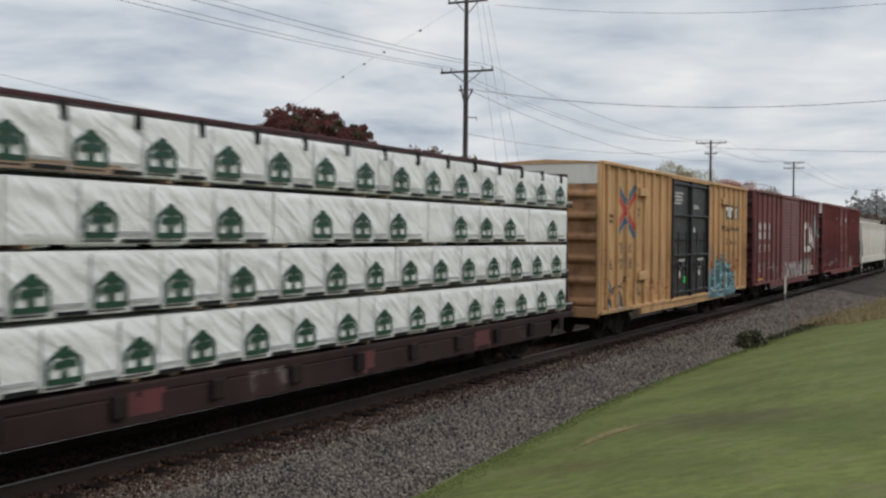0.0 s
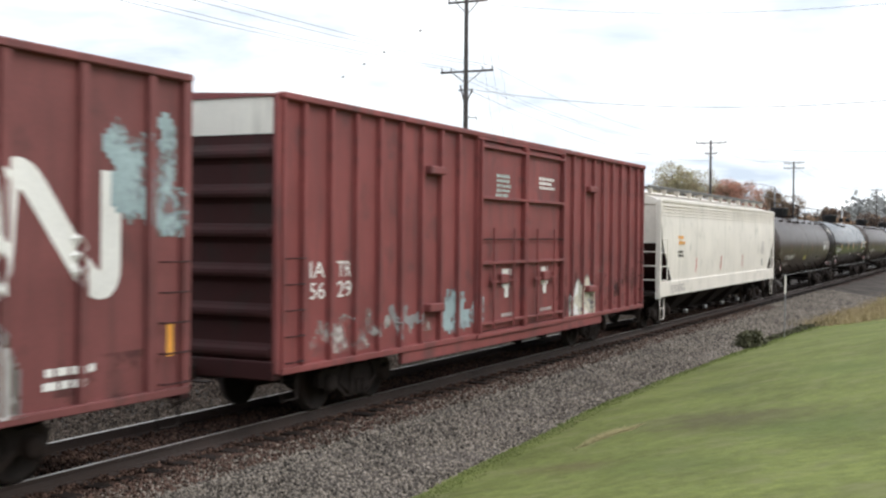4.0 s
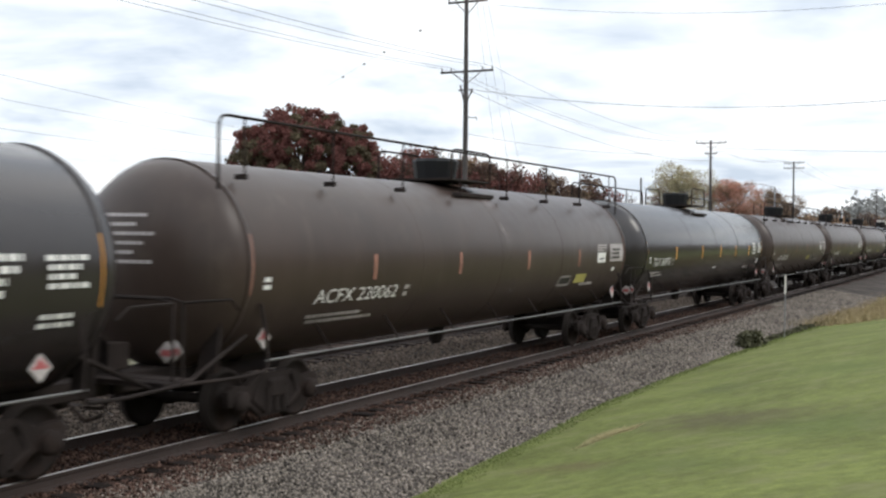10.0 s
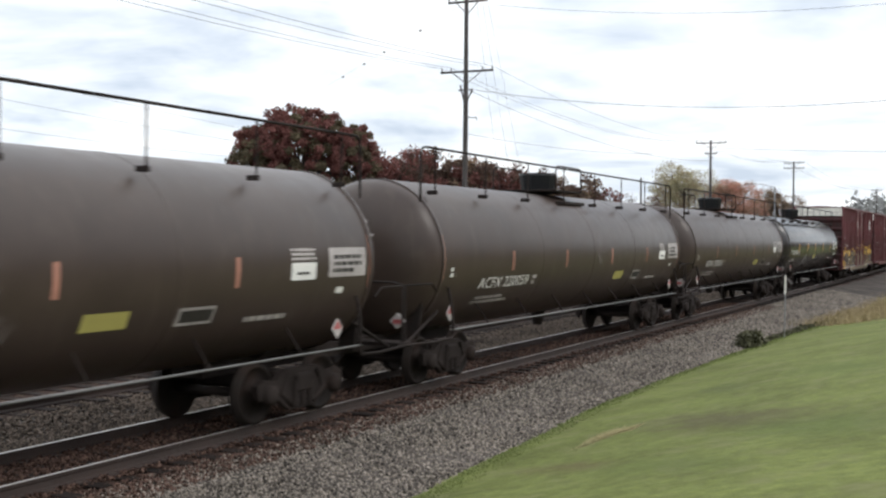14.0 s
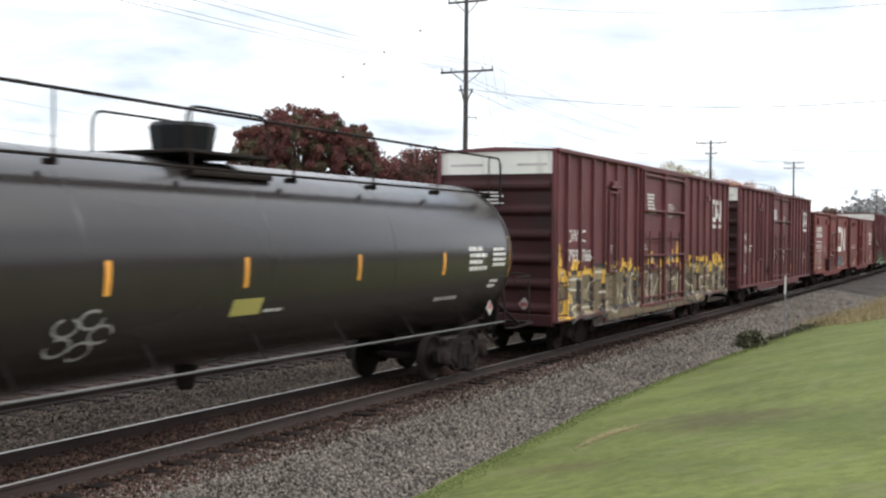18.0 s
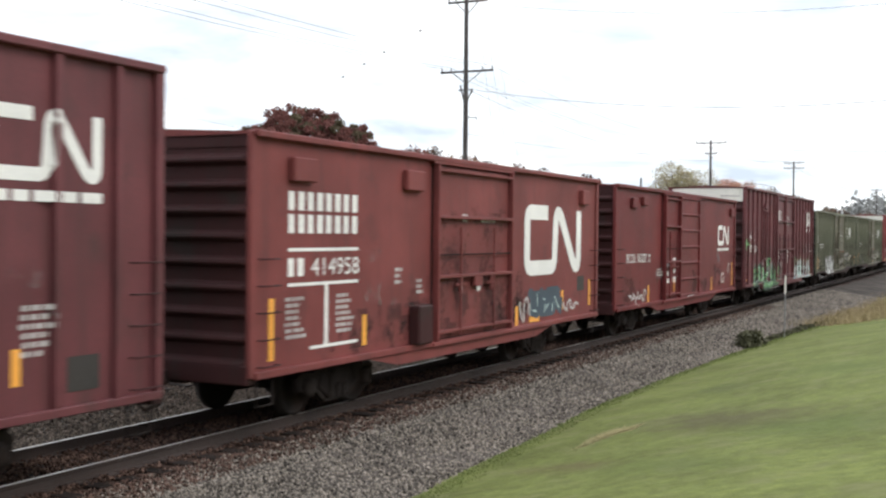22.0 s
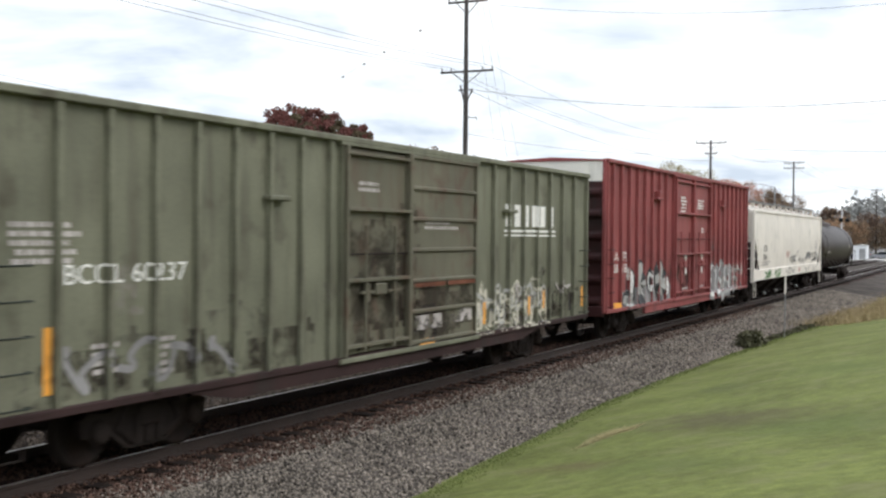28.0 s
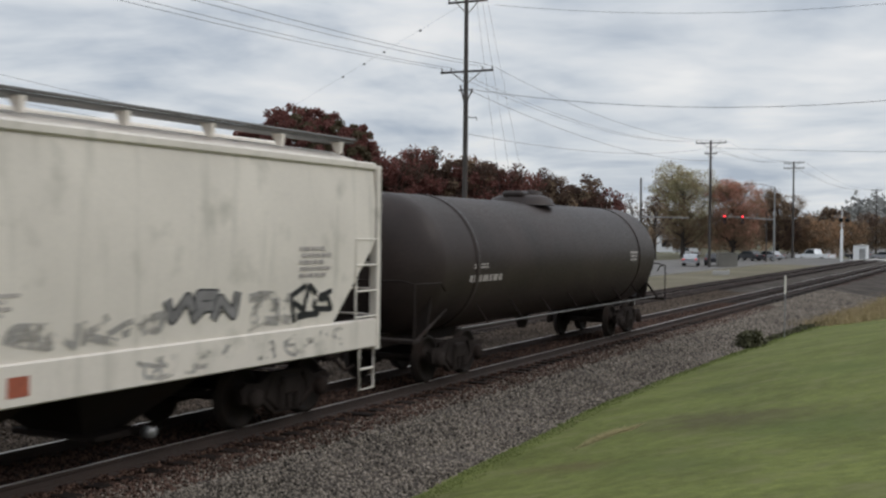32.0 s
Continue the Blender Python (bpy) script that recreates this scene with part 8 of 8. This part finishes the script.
def smooth_car():
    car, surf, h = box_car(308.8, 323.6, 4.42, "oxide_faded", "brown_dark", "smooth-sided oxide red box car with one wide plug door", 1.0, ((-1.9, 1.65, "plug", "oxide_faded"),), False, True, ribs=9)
    y0 = -h + 0.88
    for z in (3.3, 2.96):                         # owner's name in two lines, as plain bars
        letter_bars(car, y0, z, 2.05, 0.28, 8, surf)
    for z in (2.69, 2.17):
        block(car, y0, z, 2.0, 0.05, surf, "mark", "white_line")
    writing(car, "414958", y0 + 0.62, 2.32, 0.27, surf, "mark", 1.4)
    letter_bars(car, y0, 2.32, 0.5, 0.27, 2, surf)
    block(car, y0 + 1.0, 1.22, 0.10, 0.95, surf, "mark", "white_line")
    block(car, y0 + 0.6, 1.2, 1.4, 0.05, surf, "mark", "white_line")
    for y in (y0 - 0.1, y0 + 1.3):
        bars(car, y, 1.4, 0.6, 0.65, surf, "mark_dim", 7)
    banded_logo(car, 2.5, 2.14, 3.8, 1.42, surf)
    for y, z, hh in ((y0 - 0.48, 1.12, 0.9), (y0 + 2.15, 1.13, 0.5), (2.1, 1.0, 0.42), (4.9, 1.2, 0.45), (h - 0.55, 1.2, 0.65)):
        block(car, y, z, 0.14, hh, surf, "reflect", "reflective_stripe")
    block(car, 2.9, 1.02, 0.6, 0.12, surf, "reflect", "reflective_stripe")
    for y, w in ((y0 + 0.0, 0.62), (y0 + 3.5, 0.65), (h - 1.3, 0.5)):
        part("placard_board", Geo().box(1.5, 1.62, y, y + w, 3.72, 4.08, 0.02), M["oxide_faded"], car)
    part("winch_box", Geo().box(1.5, 1.72, -2.75, -2.2, 1.0, 1.7, 0.03), M["brown_dark"], car)
    bars(car, -3.3, 2.1, 0.32, 0.32, surf, "mark_dim", 3)
    bars(car, -2.5, 1.9, 0.3, 0.3, surf, "mark_dim", 3)
    bars(car, -0.7, 3.2, 0.35, 0.2, surf, "mark_dim", 2)
    bars(car, 0.2, 3.2, 0.7, 0.1, surf, "mark_dim", 1)
    for y in (-0.3, 0.5):
        block(car, y - 0.5, 1.85, 0.16, 0.2, surf, "mark", "white_label")
    graffiti(car, 2.9, 4.9, 1.1, 1.7, surf, 151, "sp_blue", "sp_blue", "sp_blue", "sp_mint", 4, 0.16, 0.6, label="slate blue spray blot")
    tag_scrawl(car, 2.3, 3.2, 1.05, 1.6, surf, 152, "mark_dim", 2, 0.08)
    tag_scrawl(car, 5.0, 6.0, 1.15, 1.4, surf, 153, "mark_dim", 2, 0.07)
    for k, (y, w) in enumerate(((-1.9, 1.7), (-0.3, 1.9), (-2.9, 1.0), (1.5, 1.0))):
        tagged(part("grime", patch(Geo(), y, y + w, 1.0, 3.6 if k < 2 else 2.2, surf, 0.004 + 0.0004 * k, 160 + k, 0.6, 0.1), M["hz_grime"], car, "dark grime round the door", fix=False), kind="stuff")
    block(car, h - 1.4, 1.6, 0.5, 0.36, surf, "mark_black", "dark_placard")


def ladder_car():
    car, surf, h = box_car(325.2, 340.3, 4.40, "oxide", "brown_dark", "oxide red box car with a ribbed sliding door", 1.0, ((-2.9, -1.0, "plug", "oxide"), (-1.0, 1.6, "slide", "oxide")), False, True, ribs=9)
    writing(car, "BCOL 100207", -h + 1.1, 2.20, 0.25, surf, "mark", 1.95)
    bars(car, -h + 3.2, 2.2, 0.3, 0.28, surf, "mark_dim", 2)
    banded_logo(car, 4.72, 2.68, 1.85, 0.66, surf)
    bars(car, 4.72, 2.44, 1.85, 0.16, surf, "mark", 1)
    bars(car, -h + 4.1, 1.75, 0.65, 0.25, surf, "mark_dim", 3)
    for y, z, hh in ((-h + 3.2, 1.0, 0.5), (-h + 4.75, 1.15, 0.5), (-1.6, 1.2, 0.4), (1.55, 1.08, 0.45), (3.75, 1.04, 0.46), (h - 0.42, 1.06, 0.9)):
        block(car, y, z, 0.13, hh, surf, "reflect", "reflective_stripe")
    for y, hh in ((-2.4, 0.7), (-1.7, 0.9)):
        bars(car, y, 1.5, 0.35, hh, surf, "mark", 3)
    tag_scrawl(car, -h + 1.4, -h + 3.0, 1.0, 1.4, surf, 161, "mark_dim", 4, 0.07)
    bars(car, 0.0, 0.98, 0.9, 0.08, surf, "mark", 1)
    for y in (-h + 1.4, h - 0.9):
        part("placard_board", Geo().box(1.5, 1.60, y, y + 0.5, 3.75, 4.05, 0.02), M["oxide"], car)
    part("placard_board", Geo().box(1.5, 1.60, -h + 2.4, -h + 2.9, 3.85, 4.1, 0.02), M["oxide"], car)
    block(car, 5.4, 1.25, 0.42, 0.36, surf, "mark", "placard_frame")
    block(car, 5.46, 1.30, 0.30, 0.26, lambda y, z: surf(y, z) + 0.004, "oxide", "placard_field")
    bars(car, 6.4, 1.62, 0.4, 0.36, surf, "mark_dim", 4)


def green_car(a, b, seed):
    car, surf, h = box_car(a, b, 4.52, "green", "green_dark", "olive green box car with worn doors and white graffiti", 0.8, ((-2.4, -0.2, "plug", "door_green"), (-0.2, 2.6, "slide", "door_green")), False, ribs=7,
                           post_half=0.035, post_depth=0.08, belly=True, first=0.97)
    # owner's name as slanting plain bars over two lines
    y0 = 4.2
    letter_bars(car, y0, 3.14, 3.0, 0.47, 6, surf)
    block(car, y0 - 0.05, 3.02, 3.0, 0.05, surf, "mark", "white_line", 0.007, 0)
    block(car, y0 - 0.05, 2.93, 3.0, 0.04, surf, "mark", "white_line", 0.007, 0)
    writing(car, "BCOL", -h + 1.1, 2.36, 0.23, surf, "mark", 0.95)
    writing(car, "60212" if seed == 1 else "60237", -h + 2.2, 2.36, 0.23, surf, "mark", 1.0)
    bars(car, -h + 0.3, 2.6, 1.1, 0.5, surf, "mark_dim", 5)
    bars(car, -h + 1.5, 1.3, 0.5, 0.4, surf, "mark_dim", 4)
    bars(car, -h + 2.5, 1.2, 0.5, 0.5, surf, "mark_dim", 5)
    block(car, -h + 0.8, 1.15, 0.12, 0.75, surf, "reflect", "reflective_stripe")
    block(car, h - 2.9, 1.3, 0.12, 0.4, surf, "reflect", "reflective_stripe")
    block(car, h - 0.3, 1.2, 0.14, 0.5, surf, "reflect", "reflective_stripe")
    bars(car, -1.9, 3.65, 0.8, 0.2, surf, "mark_dim", 2)
    bars(car, 0.3, 3.05, 1.5, 0.2, surf, "mark_dim", 2)
    for y in (-0.05, 1.25):
        block(car, y, 2.02, 1.2, 0.08, lambda y, z: surf(y, z) + 0.05, "rust_old", "rusty_door_rib")
    for k, (y, w, z1) in enumerate(((-2.4, 2.2, 3.3), (-0.3, 3.0, 2.2), (-0.6, 0.8, 3.9), (-6.5, 3.5, 1.7), (3.0, 4.5, 1.6), (-8.9, 2.2, 1.6), (6.6, 2.2, 1.9))):
        tagged(part("soot", patch(Geo(), y, y + w, 0.95, z1, surf, 0.0018 + 0.0003 * k, 760 + 10 * seed + k, 0.55, 0.1), M["hz_soot"], car, "brown sooty dirt", fix=False), kind="stuff")
    block(car, 0.1, 1.25, 1.0, 0.26, surf, "hz_white", "scuffed_panel")
    block(car, 1.45, 1.3, 0.95, 0.26, surf, "hz_white", "scuffed_panel")
    if seed == 1:
        tagged(part("graffiti_cloud", patch(Geo(), -h + 3.7, -2.3, 0.82, 1.85, surf, 0.003, 171, 0.9, 0.06), M["sp_silver"], car, "pale grey sprayed field", fix=False), kind="stuff")
        wild(car, -h + 3.75, -2.3, 0.80, 2.05, surf, 172, "sp_white", "sp_grey", None, None, 4, 0.26, 0.07, 0.2, fill2="sp_silver", bend=0.2, label="white and grey graffiti")
        wild(car, 3.0, 6.7, 0.98, 2.0, surf, 173, "sp_cream", "hz_grey", None, None, 6, 0.14, 0.10, 0.15, fill2="hz_white", label="worn white graffiti")
        block(car, -h + 3.62, 1.15, 0.22, 0.5, surf, "reflect", "reflective_stripe", 0.014)
    else:
        tagged(part("graffiti_haze", patch(Geo(), 2.9, 6.6, 1.05, 1.8, surf, 0.004, 178, 0.35), M["hz_olive"], car, "faint olive overspray", fix=False), kind="stuff")
        piece(car, 2.7, 6.7, 0.95, 2.1, surf, 180, None, "hz_white", "sp_cream", None, 4, "cream scribbled graffiti", fill2="hz_grey")
        tag_scrawl(car, 2.75, 5.9, 1.0, 1.8, surf, 179, "sp_cream", 7, 0.07)
        tag_scrawl(car, 2.9, 6.6, 1.1, 1.95, surf, 175, "sp_silver", 8, 0.07)
        block(car, 3.1, 1.15, 0.12, 0.45, surf, "reflect", "reflective_stripe", 0.016)
        block(car, 5.5, 1.2, 0.12, 0.4, surf, "reflect", "reflective_stripe", 0.016)
        block(car, 0.2, 0.98, 0.55, 0.10, surf, "reflect", "reflective_stripe", 0.016)
        tag_scrawl(car, -h + 1.0, -h + 4.2, 1.1, 1.7, surf, 176, "sp_grey", 5, 0.10)
        tag_scrawl(car, 7.2, 8.2, 1.6, 1.9, surf, 177, "mark_dim", 2, 0.05)
    block(car, h - 1.2, 1.15, 0.4, 0.4, surf, "mark_black", "dark_placard")
    for y in (-4.2, 4.3):
        part("hinge_box", Geo().box(1.5, 1.66, y - 0.25, y + 0.25, 3.42, 3.5, 0.02), M["green"], car)


def red_car():
    car, surf, h = box_car(402.0, 420.25, 5.02, "red", "brown_dark", "bright faded red box car with a white upper end", 0.76, two_doors("plug", "red", 2.38, 0.02), True, post_half=0.04, first=0.56)
    y0 = -h + 0.8
    for z, s in ((2.27, ("IA", "TR")), (1.95, ("56", "18"))):
        writing(car, s[0], y0, z, 0.25, surf, "mark", 0.42)
        writing(car, s[1], y0 + 0.77, z, 0.25, surf, "mark", 0.42)
    tagged(part("graffiti_haze", patch(Geo(), y0 + 0.6, y0 + 1.4, 1.3, 2.5, surf, 0.006, 181, 0.3), M["hz_white"], car, "worn chalky patch", fix=False), kind="stuff")
    # rounded grey and pale bubble signs with black shading
    tagged(part("graffiti_cloud", patch(Geo(), -h + 1.6, -2.5, 0.95, 1.5, surf, 0.003, 187, 0.9, 0.05), M["sp_grey"], car, "grey sprayed shadow", fix=False), kind="stuff")
    for k, (y, w, top, foot) in enumerate(((-6.75, 0.62, 1.98, 1.25), (-5.8, 0.95, 2.2, 1.0), (-4.75, 0.55, 1.95, 1.3), (-3.75, 1.0, 2.2, 1.05), (-2.95, 0.5, 1.7, 1.1), (-6.9, 1.2, 1.35, 0.98))):
        n = 22
        for grow, paint, off in ((0.09, "sp_black", 0.0055), (0.0, "sp_silver" if k % 2 else "sp_white", 0.0075)):
            ring = [(y + (w / 2 + grow) * math.cos(a) * (1 + 0.12 * math.sin(2 * a + k)) - grow * 0.5, (top + foot) / 2 + ((top - foot) / 2 + grow) * math.sin(a)) for a in np.linspace(0, 2 * math.pi, n, endpoint=False)]
            g = Geo()
            for j in range(n):
                p, q, c = ring[j], ring[(j + 1) % n], (y, (top + foot) / 2)
                for f0, f1 in ((0.0, 0.5), (0.5, 1.0)):
                    quad = [(c[0] + (r[0] - c[0]) * f, c[1] + (r[1] - c[1]) * f) for r, f in ((p, f0), (p, f1), (q, f1), (q, f0))]
                    g.add([(surf(a, b) + off + 0.0002 * k, a, b) for a, b in quad], [(0, 1, 2, 3)])
            tagged(part("graffiti_paint", g, M[paint], car, "rounded grey bubble graffiti with black shadows", fix=False), kind="stuff")
        tagged(part("graffiti_haze", patch(Geo(), y - w / 2, y + w / 2, foot - 0.02, foot + (top - foot) * 0.6, surf, 0.0095, 188 + k, 0.35, 0.06), M["hz_grey"], car, "grey fade in the bubbles", fix=False), kind="stuff")
    wild(car, 2.7, 6.45, 0.80, 2.05, surf, 183, "sp_white", "sp_grey", "sp_grey", None, 7, 0.17, 0.10, 0.1, fill2="sp_silver", label="white and grey graffiti")
    wild(car, 6.5, 8.3, 0.98, 2.0, surf, 185, "hz_white", "hz_grey", None, None, 3, 0.16, 0.10, 0.1, label="worn white graffiti")
    tagged(part("graffiti_haze", patch(Geo(), 2.6, 7.2, 0.98, 1.6, surf, 0.003, 186, 0.45), M["hz_grey"], car, "grey overspray", fix=False), kind="stuff")
    tagged(part("graffiti_haze", patch(Geo(), 6.6, h - 0.3, 1.2, 2.2, surf, 0.006, 184, 0.2), M["hz_white"], car, "worn chalky patch", fix=False), kind="stuff")
    bars(car, -1.5, 3.75, 0.95, 0.55, surf, "mark", 5)
    bars(car, 0.7, 3.9, 0.95, 0.35, surf, "mark", 4)
    bars(car, 1.3, 3.1, 0.4, 0.2, surf, "mark", 2)
    for y in (-1.1, 1.1):
        part("painted_fork", ribbon(ribbon(Geo(), [(y, 2.4), (y + 0.14, 2.2), (y + 0.14, 1.8)], 0.07, surf, 0.056), [(y + 0.28, 2.4), (y + 0.14, 2.2)], 0.07, surf, 0.057), M["mark"], car, "white painted fork mark", fix=False)
        block(car, y + 0.06, 1.72, 0.16, 0.2, surf, "mark", "white_label", 0.058)
        bars(car, y - 0.1, 1.22, 0.75, 0.12, surf, "mark_dim", 1)
    for y in (-4.3, 4.4):
        part("hinge_box", Geo().box(1.5, 1.68, y - 0.3, y + 0.3, 4.05, 4.13, 0.02).box(1.5, 1.68, y - 0.12, y + 0.12, 4.1, 4.32, 0.02), M["red"], car)
    block(car, y0, 1.0, 0.5, 0.14, surf, "reflect", "reflective_stripe")
    for r, z in enumerate((4.28, 3.72, 3.18)):
        part("end_stencil", Geo().box(-0.95, -0.2 - 0.15 * (r % 2), -h - 0.108, -h - 0.101, z, z + 0.045), M["mark_dim"], car)


def weather():
    """Worn, grimy blots on the lower sides of the box cars."""
    for i, (car, surf, h) in enumerate(WEATHERED):
        rnd = random.Random(700 + i)
        for k in range(5):
            y = rnd.uniform(-h + 0.3, h - 2.5)
            tagged(part("grime", patch(Geo(), y, y + rnd.uniform(1.2, 3.0), 1.0, rnd.uniform(1.5, 2.3), surf, 0.0022 + 0.0003 * k, 900 + 10 * i + k, 0.5, 0.1), M["hz_grime"], car, "thin dark grime", fix=False), kind="stuff")
        for k in range(2):
            y = rnd.uniform(-h + 0.3, h - 1.5)
            tagged(part("scuff", patch(Geo(), y, y + rnd.uniform(0.5, 1.4), rnd.uniform(1.0, 2.2), rnd.uniform(2.4, 3.4), surf, 0.0040 + 0.0003 * k, 950 + 10 * i + k, 0.2, 0.1), M["hz_scuff"], car, "faint chalky scuff", fix=False), kind="stuff")


make_train()
weather()
make_track(TRACK_X, True, 900)
make_track(TRACK2_X, False, 900)
make_stones()
make_grass()


# ---------------------------------------------------------------- what moves
def motions():
    times = [0.0, 4.0, 8.0, 12.0, 16.0, 20.0, 24.0, 28.0, 32.0]
    for car, u in TRAIN:
        walk(car, [(t, pose(TRACK_X, u - travelled(t), 0)) for t in times])
    for ws, k, u in WHEELSETS:
        # the wheels roll while their car is near enough to be made out
        near = [i / FPS for i in range(0, 32 * FPS + 1) if 4.0 < u - travelled(i / FPS) < 42.0]
        if not near:
            near = [31.0]
        t0, t1 = near[0], near[-1]
        rows = [(0.0, t0)] if t0 > 0 else []
        rows += [(t, t) for t in near]
        rows += [(32.0, t1)] if t1 < 32 else []
        walk(ws, [(t, pose(0, k, WHEEL_R) @ Matrix.Rotation(travelled(a) / WHEEL_R, 4, "X")) for t, a in rows])


motions()
